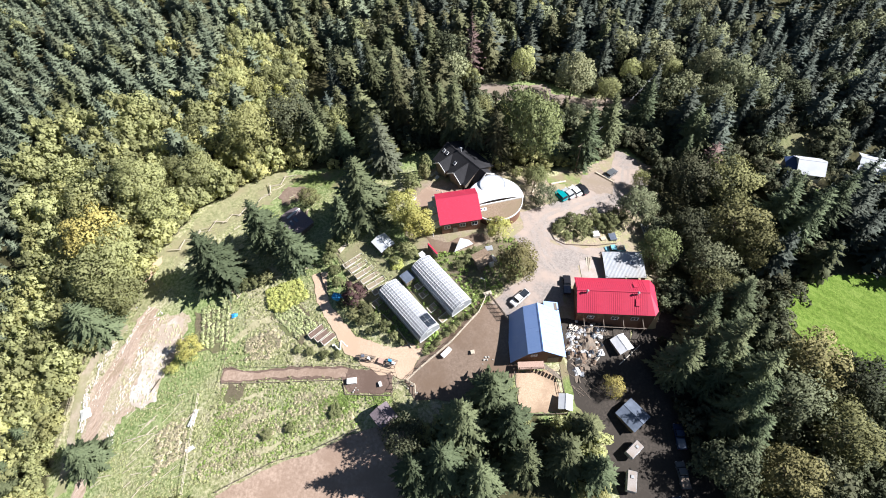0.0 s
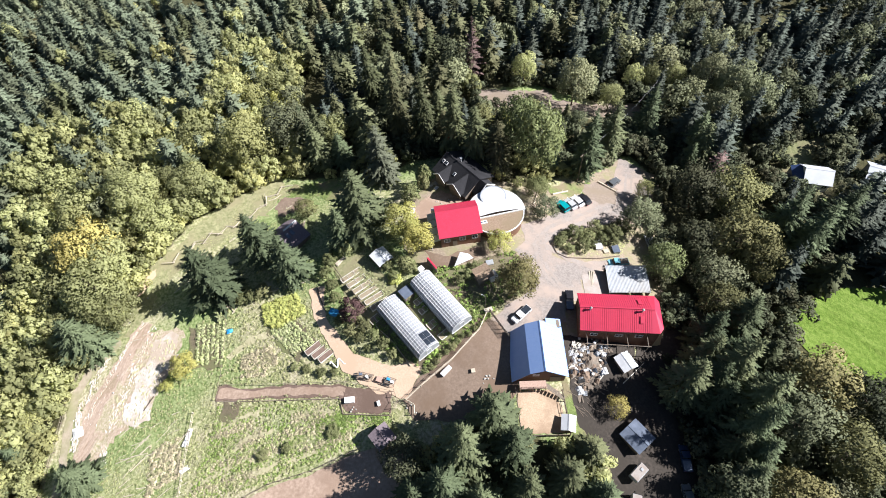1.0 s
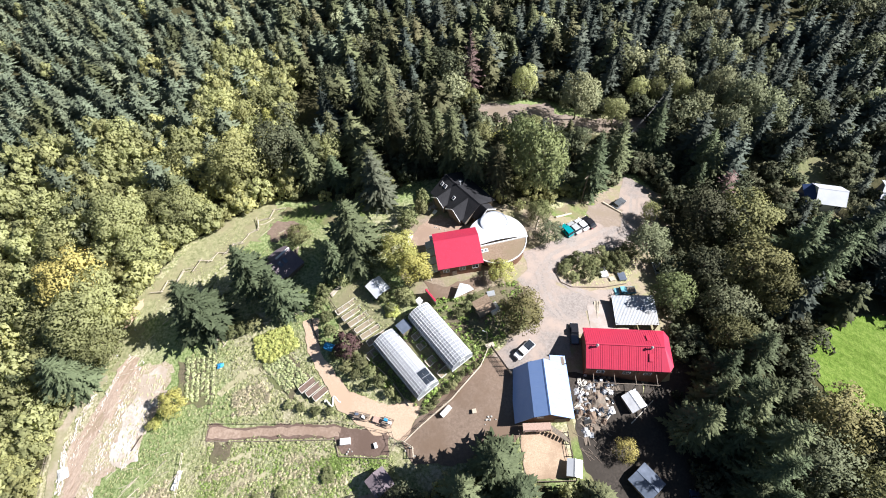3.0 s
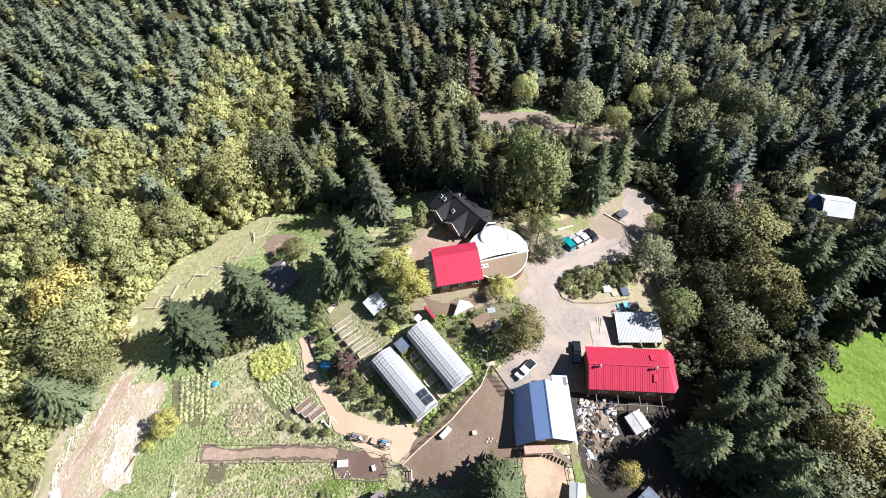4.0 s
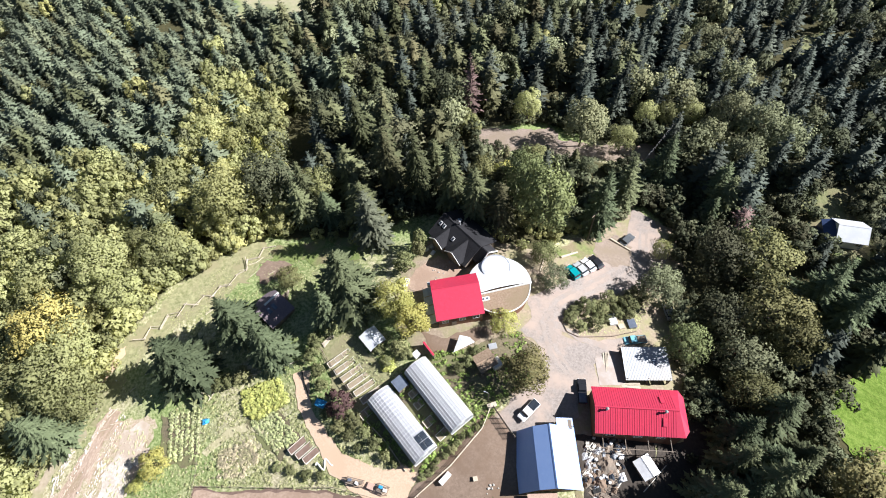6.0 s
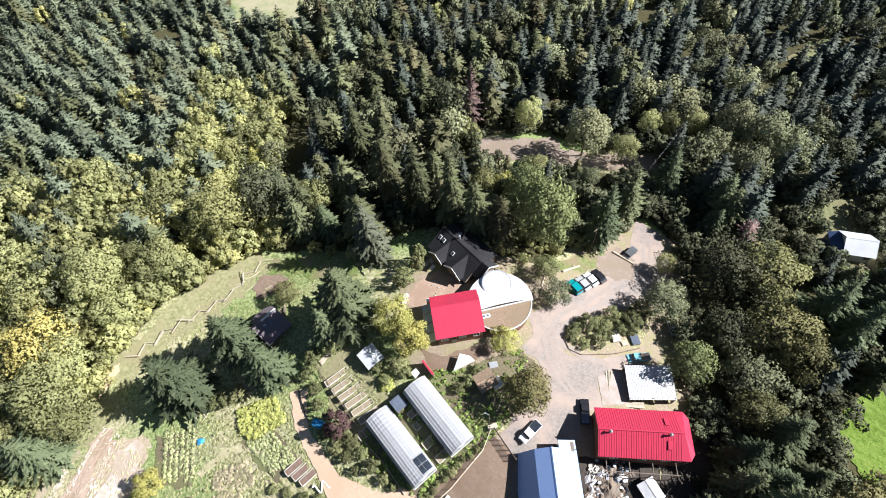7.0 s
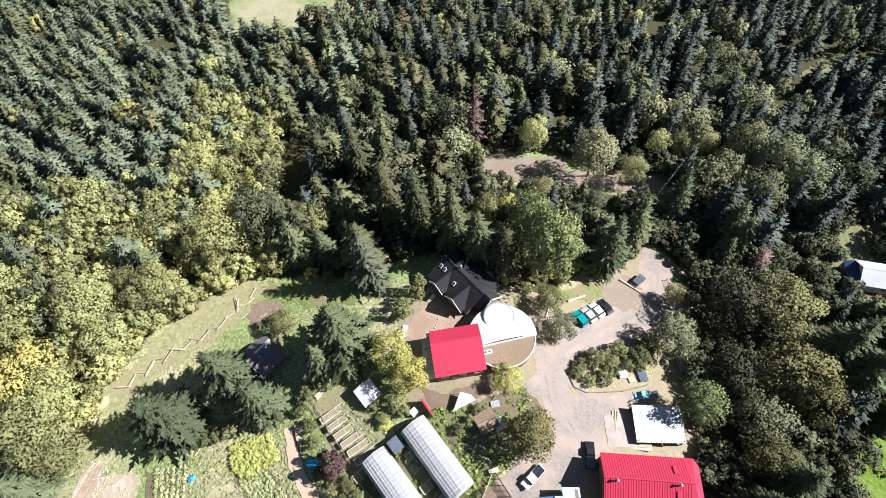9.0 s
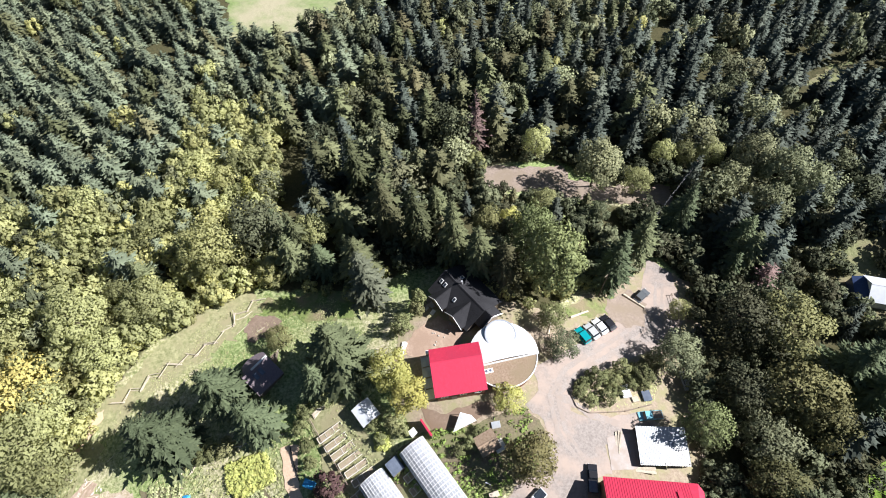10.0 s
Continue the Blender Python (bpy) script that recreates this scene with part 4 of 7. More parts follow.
for kind, rows in (("fir", FIRS), ("cedar", CEDARS), ("willow", WILLOWS), ("shrub", SHRUBS), ("maple", MAPLES), ("alder", ALDERS), ("ash", ASHES), ("hazel", HAZELS), ("olive", OLIVES), ("autumn", AUTUMNS), ("dead", DEADS), ("walnut", [(11.2, 58.2, 9.5, 4.5)]), ("spruce", [(-20.6, 93.6, 19, 4.6)]), ("plum", [(-25.2, 54.3, 5, 2.9)])):
    for i, (x, y, h, r) in enumerate(rows):
        r = min(r, 5.4) if kind == "fir" and x > 40 else r
        plant("hazel" if kind == "olive" and i % 2 == 0 and i else kind, x, y, h, r)
        PLACED.append((x, y, r))

# the woods: broadleaf belts, cedars behind the houses, firs elsewhere
BROAD = [(-135.2, 120.4), (-101.1, 127.8), (-79.0, 135.7), (-81.1, 168.4), (-66.7, 167.7), (-46.4, 142.1), (-44.1, 113.7), (-44.0, 90.6), (-62.3, 75.6), (-77.3, 68.6), (-85.7, 52.2), (-92.7, 28.8), (-104.7, 28.5), (-114.6, 71.9)]
BROAD_EAST = [(49.4, 96.3), (83.2, 98.0), (77.2, 64.4), (67.3, 51.6), (46.1, 58.0)]
BROAD_SOUTH = [(58.1, 45.0), (83.0, 41.2), (77.8, 9.8), (51.9, 10.1)]
BROAD_NORTH = [(59.0, 137.4), (84.3, 131.7), (90.6, 110.7), (71.8, 111.2), (60.7, 124.0)]
LOT_EDGE = [(-4.0, 126.0), (-2.0, 108.0), (56.0, 104.0), (60.0, 122.0), (30.0, 124.0)]
HOUSE_GARDEN = [(84.0, 106.0), (70.0, 84.0), (84.0, 70.0), (102.0, 88.0), (122.0, 92.0), (122.0, 106.0), (104.0, 108.0)]
DARK_GAP = [(-53.4, 141.5), (-43.3, 144.3), (-39.8, 128.8), (-39.0, 112.0), (-47.5, 112.0), (-49.2, 127.0)]
CEDAR_WOOD = [(-41.7, 167.0), (20.0, 171.9), (11.7, 94.2), (-29.8, 95.8)]


def kind_at(x, y):
    k = rng.random()
    if any(inside(x, y, p) for p in (BROAD_EAST, BROAD_SOUTH)):
        return "olive" if k < 0.42 else "hazel" if k < 0.88 else "fir"
    if inside(x, y, BROAD_NORTH):
        return "olive" if k < 0.35 else "ash" if k < 0.75 else "fir"
    if inside(x, y, BROAD):
        return "maple" if k < (0.6 if y > 100 else 0.8) else "ash" if k < (0.7 if y > 100 else 0.87) else "olive" if k < (0.73 if y > 100 else 0.89) else "fir"
    if inside(x, y, CEDAR_WOOD):
        return "cedar" if k < 0.5 else "fir" if k < 0.66 else "olive" if k < 0.78 else "ash" if k < 0.93 else "maple"
    if y > 112 and -60 < x < 140:
        if x > 62:
            return "fir" if k < 0.66 else "olive" if k < 0.78 else "ash"
        return "fir" if k < 0.5 else "ash" if k < 0.68 else "maple" if k < 0.72 else "olive" if k < 0.84 else "cedar"
    if x < -60 and y > 110:
        return "fir" if k < 0.88 else "maple" if k < 0.96 else "cedar"
    return "fir" if k < 0.9 else "maple" if k < 0.95 else "cedar"


def undergrowth():
    """Bushes that close the wood's edge round the clearing."""
    out = []
    edges = [e for poly in (CLEARING, UPPER_CLEARING, NEIGHBOUR_LAWN) for e in zip(poly, poly[1:] + poly[:1])]
    for (ax, ay), (bx, by) in edges:
        n = int(math.hypot(bx - ax, by - ay) / 1.5)
        for i in range(n):
            k = (i + rng.random()) / n
            x, y = ax + (bx - ax) * k + rng.normal(0, 1.6), ay + (by - ay) * k + rng.normal(0, 1.6)
            if any(inside(x, y, p) for p in (CLEARING, UPPER_CLEARING, NEIGHBOUR_LAWN)) or y < 12:
                continue
            h = rng.uniform(2.0, 6.0)
            out.append((x, y, h, h * rng.uniform(0.45, 0.65)))
    for _ in range(190):
        x, y = rng.uniform(40, 108), rng.uniform(52, 130)
        if not any(inside(x, y, p) for p in OPEN):
            h = rng.uniform(2.5, 6.0)
            out.append((x, y, h, h * rng.uniform(0.45, 0.65)))
    for _ in range(280):
        x, y = rng.uniform(-30, 62), rng.uniform(94, 150)
        if not any(inside(x, y, p) for p in OPEN) and min(edge_distance(x, y, p) for p in OPEN) > 1.0:
            h = rng.uniform(2.5, 6.5)
            out.append((x, y, h, h * rng.uniform(0.45, 0.65)))
    for _ in range(90):
        x, y = rng.uniform(60, 100), rng.uniform(84, 122)
        if not any(inside(x, y, p) for p in OPEN) and math.hypot(x - 94, y - 95.5) > 9:
            h = rng.uniform(2.5, 6.0)
            out.append((x, y, h, h * rng.uniform(0.45, 0.65)))
    for _ in range(200):
        x, y = rng.uniform(46, 86), rng.uniform(8, 62)
        if not any(inside(x, y, p) for p in OPEN):
            h = rng.uniform(2.5, 6.0)
            out.append((x, y, h, h * rng.uniform(0.45, 0.65)))
    return out


def woods():
    """Trees on a jittered grid: those round the clearing stand singly, those behind are one wood each."""
    far = {"fir": [], "pale_fir": [], "cedar": [], "maple": [], "olive": [], "ash": []}
    lite = {"fir": [conifer_crown(20, 4.6, 16, 9, 2, fan=0.45, core=0.4) for _ in range(10)],
            "cedar": [conifer_crown(20, 4.2, 17, 9, 2, full=0.55, droop=0.7, fan=0.5, core=0.45) for _ in range(6)],
            "maple": [broad_crown(14, 5.6, 26, 38, 0.34) for _ in range(9)]}
    lite["olive"], lite["ash"], lite["pale_fir"] = lite["maple"], lite["maple"], [conifer_crown(20, 4.6, 15, 9, 2, full=0.7, fan=0.45, core=0.45) for _ in range(10)]
    size = {"fir": (20, 4.6), "pale_fir": (20, 4.6), "cedar": (20, 4.2), "maple": (14, 5.6), "olive": (14, 5.6), "ash": (14, 5.6)}
    singles, taken, gap = 0, {}, 4.2
    for _ in range(15000):
        y = -8 + 276 * rng.random()
        x = (98 + 0.45 * max(0, y)) * rng.uniform(-1, 1)
        cell = (int(x // gap), int(y // gap))
        if any(math.hypot(x - u, y - w) < gap for a in (-1, 0, 1) for b in (-1, 0, 1) for u, w in taken.get((cell[0] + a, cell[1] + b), ())):
            continue
        taken.setdefault(cell, []).append((x, y))
        roll = rng.random()
        if any(inside(x, y, p) for p in OPEN):
            continue
        d_open = min(edge_distance(x, y, p) for p in OPEN)
        if 44 < x < 60 and 104 < y < 123 or 40 < x < 50 and 96 < y < 112 or 40 < x < 51.5 and 54 < y < 76 or 63 < x < 74 and 36 < y < 60 or inside(x, y, DARK_GAP):
            continue
        if d_open < 1.0 or any(math.hypot(x - a, y - b) < 0.7 * r + 1.5 for a, b, r in PLACED):
            continue
        if abs(x) < 30 and y < 14 and y > -18:
            continue
        kind = kind_at(x, y)
        if kind in ("maple", "olive", "hazel", "ash") and roll < (0.27 if x > 46 and y < 100 else 0.15):
            continue
        out = max(0.0, min(1.0, (math.hypot(x, y - 60) - 60) / 110))
        near = out < 0.35 and d_open < 16
        if near and kind in ("fir", "cedar") and roll > 0.62 or near and kind in ("maple", "olive", "hazel", "ash") and roll > 0.5:
            continue
        low = 0.4 if 46 < x < 62 and 78 < y < 118 else 0.45 if inside(x, y, HOUSE_GARDEN) else 0.42 if x < -84 and y < 62 and kind == "maple" else 0.62 if x < -76 and y < 76 else 0.8 if kind == "maple" and x < -40 else 0.6 if inside(x, y, LOT_EDGE) else 1.0
        h = low * rng.uniform(0.65, 1.25) * (16.0 if kind in ("fir", "cedar") else 13) * (1 - 0.36 * out)
        r = h * ((rng.uniform(0.25, 0.34) + 0.08 * out) if kind in ("fir", "cedar") else rng.uniform(0.36, 0.48))
        d = edge_distance(x, y, CLEARING)
        if d < 16 and y > 0 and singles < 250 and not (x < -60 and y < 40 and d > 10):
            plant(kind, x, y, h, r)
            singles += 1
        else:
            # west of this line the firs are paler and shorter
            if kind == "fir" and x < 0.12 * y - 54:
                kind, h = "pale_fir", 0.84 * h
            far["olive" if kind == "hazel" else kind].append((x, y, h, r))
            if kind == "maple" and roll > 0.8 and inside(x, y, BROAD):
                far["maple"].append((x + rng.uniform(-4, 4), y + rng.uniform(-4, 4), h * 0.6, r * 0.85))
    # the forest goes on beyond, plainer, to the foot of the slopes
    outer = [conifer_crown(20, 4.6, 7, 7, 1, fan=0.6, core=0.55) for _ in range(6)]
    for _ in range(5200):
        x, y = rng.uniform(-330, 330), rng.uniform(-60, 420)
        cell = (int(x // 8), int(y // 8), "outer")
        if cell in taken or abs(x) < 96 + 0.45 * max(0, y) and y < 268 or abs(x) < 60 and y < 14:
            continue
        taken[cell] = 1
        h = rng.uniform(9, 15)
        far["pale_fir" if x < -60 else "fir"].append((x, y, h, 0.36 * h, outer[int(rng.integers(6))]))
    fill = [broad_crown(6, 3.4, 11, 44, 0.34, base=0.0) for _ in range(8)]
    under = undergrowth()
    far["olive"] += [q for q in under if q[0] >= 30 or q[1] >= 100]
    for kind, rows in far.items():
        P, F, T, N, n = [], [], [], [], 0
        if kind == "maple":
            rows += [q for q in under if q[0] < 30 and q[1] < 100]
            for _ in range(280):
                x, y = rng.uniform(-118, -89), rng.uniform(6, 66)
                if not inside(x, y, CLEARING):
                    h = rng.uniform(3.0, 5.5)
                    rows.append((x, y, h, h * rng.uniform(0.5, 0.7)))
            for _ in range(950):
                x, y = rng.uniform(-128, -44), rng.uniform(20, 160)
                if inside(x, y, BROAD) and not inside(x, y, CLEARING) and not inside(x, y, DARK_GAP):
                    h = rng.uniform(4.0, 8.5)
                    rows.append((x, y, h, h * rng.uniform(0.4, 0.55)))
        for x, y, h, r, *own in rows:
            small = kind in ("maple", "olive", "ash") and h < 10
            bank, (h0, r0) = (fill, (6, 3.4)) if small else (lite[kind], size[kind])
            p, f, v = own[0] if own else bank[int(rng.integers(len(bank)))]
            a = rng.uniform(0, 6.283)
            c, s = math.cos(a), math.sin(a)
            q = np.stack([(p[:, 0] * c - p[:, 1] * s) * r / r0 + x, (p[:, 0] * s + p[:, 1] * c) * r / r0 + y, p[:, 2] * h / h0 + gz(x, y) - 0.3], 1)
            P.append(q)
            N.append(np.stack([v[:, 0] * c - v[:, 1] * s, v[:, 0] * s + v[:, 1] * c, v[:, 2]], 1))
            F.append(f + n)
            T.append(np.full(len(q), rng.random(), dtype=np.float32))
            n += len(q)
        me = array_mesh("woods", np.concatenate(P), np.concatenate(F), M[kind + "_far"], np.concatenate(N))
        at = me.attributes.new("tint", "FLOAT", "POINT")
        at.data.foreach_set("value", np.concatenate(T))
        name = {"fir": "fir_forest", "pale_fir": "fir_plantation", "cedar": "cedar_grove", "maple": "broadleaf_wood", "olive": "olive_broadleaf_wood", "ash": "ash_wood"}[kind]
        tagged(new(name, me), {"fir": "dense dark green fir forest on the slopes", "pale_fir": "paler grey-green fir forest on the western slope", "cedar": "olive brown cedars behind the houses", "maple": "light green broadleaf wood along the slopes", "olive": "olive green broadleaf wood and bushes", "ash": "pale grey-green broadleaf trees among the firs"}[kind], "forest", kind="stuff")


woods()


# ---- buildings ----
def copies(name, me, parent, mats):
    for m in mats:
        ob = new(name, me)
        ob.parent = parent
        ob.matrix_basis = m


def slab(bm, a, b, y0, y1, t=0.12):
    """A roof slope between the (x, z) points a and b."""
    dx, dz = b[0] - a[0], b[1] - a[1]
    L = math.hypot(dx, dz)
    nx, nz = -dz / L * t, dx / L * t
    if nz < 0:
        nx, nz = -nx, -nz
    add_prism(bm, [a, b, (b[0] + nx, b[1] + nz), (a[0] + nx, a[1] + nz)], y0, y1)


def seams(parent, a, b, y0, y1, gap, material, w=0.035, hgt=0.016, t=0.12):
    """Standing seams down a roof slope, one bar each."""
    dx, dz = b[0] - a[0], b[1] - a[1]
    L = math.hypot(dx, dz)
    nx, nz = -dz / L, dx / L
    if nz < 0:
        nx, nz = -nx, -nz
    bm = bmesh.new()
    add_box(bm, (0, 0, 0), (L, w, hgt))
    me = mesh_of("seam", bm, material)
    ang = math.degrees(math.atan2(dz, dx))
    n = int((y1 - y0) / gap)
    o = t + hgt * 0.4
    copies("seam", me, parent, [pose((a[0] + b[0]) / 2 + nx * o, y0 + (k + 0.5) * (y1 - y0) / n, (a[1] + b[1]) / 2 + nz * o, 0, -ang, 0) for k in range(n)])


def window(parent, m, w=1.1, h=1.2, frame_mat="white_paint"):
    """A framed pane that stands 4 cm off the wall; m looks along -y."""
    bm = bmesh.new()
    for c, s in (((0, 0, h / 2), (w, 0.08, 0.09)), ((0, 0, -h / 2), (w, 0.08, 0.09)), ((-w / 2, 0, 0), (0.09, 0.08, h)), ((w / 2, 0, 0), (0.09, 0.08, h)), ((0, 0, 0), (0.05, 0.06, h))):
        add_box(bm, c, s)
    fr = part("window", bm, M[frame_mat], parent)
    fr.matrix_basis = m
    bm = bmesh.new()
    add_box(bm, (0, 0.0, 0), (w - 0.1, 0.03, h - 0.1))
    part("pane", bm, M["glass_dark"], fr)


def door(parent, m, w=1.0, h=2.05, mat="board"):
    bm = bmesh.new()
    add_box(bm, (0, 0, h / 2), (w, 0.08, h), bevel=0.01)
    d = part("door", bm, M[mat], parent)
    d.matrix_basis = m
    bm = bmesh.new()
    add_box(bm, (w * 0.36, -0.07, 1.0), (0.05, 0.08, 0.14))
    part("handle", bm, M["tyre"], d, "dark door handle")


def gabled(name, label, category, m, W, L, eave, profile, wall, roof, over=0.35, seam=0.6, seam_mat=None, group=""):
    """A building with its ridge along y: W across, L long; profile: roof points (x, z) from one eave to the other."""
    t = thing(name, label, category, m, group)
    zs = [p for p in profile]
    ys = L / 2
    bm = bmesh.new()
    inner = [(-W / 2, -0.8), (-W / 2, zs[0][1])] + [p for p in zs[1:-1]] + [(W / 2, zs[-1][1]), (W / 2, -0.8)]
    add_prism(bm, inner, -ys, ys)
    part("wall", bm, M[wall], t)
    e0, e1 = zs[0], zs[1]
    k = over / max(0.1, abs(e1[0] - e0[0]))
    zs[0] = (e0[0] - over, e0[1] - (e1[1] - e0[1]) * k)
    e0, e1 = zs[-1], zs[-2]
    k = over / max(0.1, abs(e1[0] - e0[0]))
    zs[-1] = (e0[0] + over, e0[1] - (e1[1] - e0[1]) * k)
    roof_ob = None
    for a, b in zip(zs, zs[1:]):
        bm = bmesh.new()
        slab(bm, a, b, -ys - over, ys + over)
        r = part("roof", bm, M[roof], t)
        if seam:
            seams(r, a, b, -ys - over, ys + over, seam, M[seam_mat or roof])
    top = max(zs, key=lambda p: p[1])
    bm = bmesh.new()
    add_prism(bm, [(top[0] - 0.22, top[1] + 0.06), (top[0], top[1] + 0.2), (top[0] + 0.22, top[1] + 0.06), (top[0], top[1] + 0.12)], -ys - over, ys + over)
    part("ridge_cap", bm, M[seam_mat or roof], t)
    return t


def red_house():
    """Red metal roof, ridge off the middle, lean-to of glazed panels on its west side."""
    t = gabled("house", "house with a bright red metal roof and brown timber walls", "house", at_ground(-1.5, 74.0, 8.6 - 90, 0.2), 8.6, 9.1, 3.9,
               [(-4.3, 4.2), (-1.4, 5.8), (4.3, 4.0)], "cedar_wall", "red", 0.4, 0.6)
    for y in (-3.2, 0.4, 3.2):
        window(t, pose(4.34, y, 2.4, 0, 0, 90), 1.3, 1.2)
    door(t, pose(4.36, -1.4, 0.0, 0, 0, 90))
    for x in (-2.0, 1.5):
        window(t, pose(x, 4.6, 2.4, 0, 0, 180), 1.0, 1.2)
    # lean-to, on the side that looks west
    bm = bmesh.new()
    for x in (-3.9, -1.1, 1.7, 4.5):
        add_rod(bm, (x, -6.7, -0.6), (x, -6.7, 2.5), 0.07)
    add_box(bm, (0.3, -6.7, 2.5), (8.8, 0.1, 0.12))
    part("lean_to_frame", bm, M["white_paint"], t)
    bm = bmesh.new()
    add_box(bm, (0, 0, 0), (1.9, 2.2, 0.06), bevel=0.01)
    me = mesh_of("panel", bm, M["pane_grey"])
    copies("panel", me, t, [pose(-2.9 + 2.15 * i, -5.7, 2.85 + 0.05 * (i % 2), 17, 0, 0) for i in range(4)])
    bm = bmesh.new()
    add_box(bm, (-4.6, -5.2, 1.2), (0.8, 0.8, 4.0), bevel=0.03)
    part("chimney", bm, M["white_paint"], t, "white chimney stack")
    return t


def dark_house():
    """Black shingle roof with cross gables, dormer and white barge boards."""
    m = at_ground(0.1, 91.0, 40, -0.3)
    t = gabled("house", "house with a black shingle roof of crossing gables", "house", m, 9.0, 11.6, 4.4, [(-4.5, 3.8), (0, 6.3), (4.5, 3.8)], "board", "shingle", 0.5, 0)
    for y, w, x0 in ((-2.8, 4.2, -5.2), (2.6, 3.4, -5.4)):
        z = 6.0 if w > 4 else 5.6
        bm = bmesh.new()
        add_prism(bm, [(-w / 2, -0.8), (-w / 2, 4.2), (0, z - 0.3), (w / 2, 4.2), (w / 2, -0.8)], 0, 6, pose(x0, y, 0, 0, 0, -90))
        part("gable_wall", bm, M["board"], t)
        for s in (-1, 1):
            bm = bmesh.new()
            slab(bm, (s * (w / 2 + 0.4), 3.85), (0, z), -0.4, 5.6)
            r = part("roof", bm, M["shingle"], t)
            r.matrix_basis = pose(x0, y, 0, 0, 0, -90)
            bm = bmesh.new()
            slab(bm, (s * (w / 2 + 0.45), 3.7), (0, z - 0.1), -0.5, -0.4, 0.26)
            b = part("barge_board", bm, M["white_paint"], t, "white barge board")
            b.matrix_basis = pose(x0, y, 0, 0, 0, -90)
    bm = bmesh.new()
    add_prism(bm, [(-2.2, -0.8), (-2.2, 3.6), (0, 5.5), (2.2, 3.6), (2.2, -0.8)], 0, 5, pose(0.4, -7.6, 0, 0, 0, 0))
    part("gable_wall", bm, M["board"], t)
    for s in (-1, 1):
        bm = bmesh.new()
        slab(bm, (s * 2.7, 3.4), (0, 5.7), -8.1, -2.0)
        r = part("roof", bm, M["shingle"], t)
        r.matrix_basis = pose(0.4, 0, 0)
        bm = bmesh.new()
        slab(bm, (s * 2.75, 3.3), (0, 5.6), -8.25, -8.1, 0.28)
        b = part("barge_board", bm, M["white_paint"], t, "white barge board")
        b.matrix_basis = pose(0.4, 0, 0)
    for x, y in ((-1.9, 4.0), (-1.9, 5.2), (-2.6, 0.2), (2.0, 3.0)):
        s = 1 if x < 0 else -1
        bm = bmesh.new()
        add_box(bm, (0, 0, 0), (0.9, 0.7, 0.16), bevel=0.02)
        k = part("skylight", bm, M["white_paint"], t, "pale framed skylight")
        k.matrix_basis = pose(x, y, 6.3 - abs(x) * 0.555 + 0.2, 0, -29 * s, 0)
        bm = bmesh.new()
        add_box(bm, (0, 0, 0.09), (0.66, 0.48, 0.03))
        part("pane", bm, M["glass_dark"], k)
    bm = bmesh.new()
    add_rod(bm, (0.7, 1.5, 5.4), (0.7, 1.5, 7.2), 0.14, n=8)
    add_rod(bm, (0.7, 1.5, 7.2), (0.7, 1.5, 7.35), 0.24, n=8)
    part("flue", bm, M["tin"], t, "metal flue pipe")
    bm = bmesh.new()
    add_box(bm, (-6.6, 3.4, 0.3), (2.6, 3.2, 0.7))
    part("deck", bm, M["pale_wood"], t, "pale timber deck")
    for x, y, z, q, mat in ((-6.9, 2.6, 0.95, (1.2, 0.8, 0.6), "white_paint"), (-6.0, 3.9, 0.9, (0.8, 0.7, 0.5), "tin"), (-7.3, 4.2, 0.85, (0.9, 0.5, 0.4), "bleached")):
        bm = bmesh.new()
        add_box(bm, (x, y, z), q, 15, 0.04)
        part("deck_box", bm, M[mat], t)
    return t


RING = (0.4, 4.0, 3.0)   # x, y and radius of the ring on the round roof


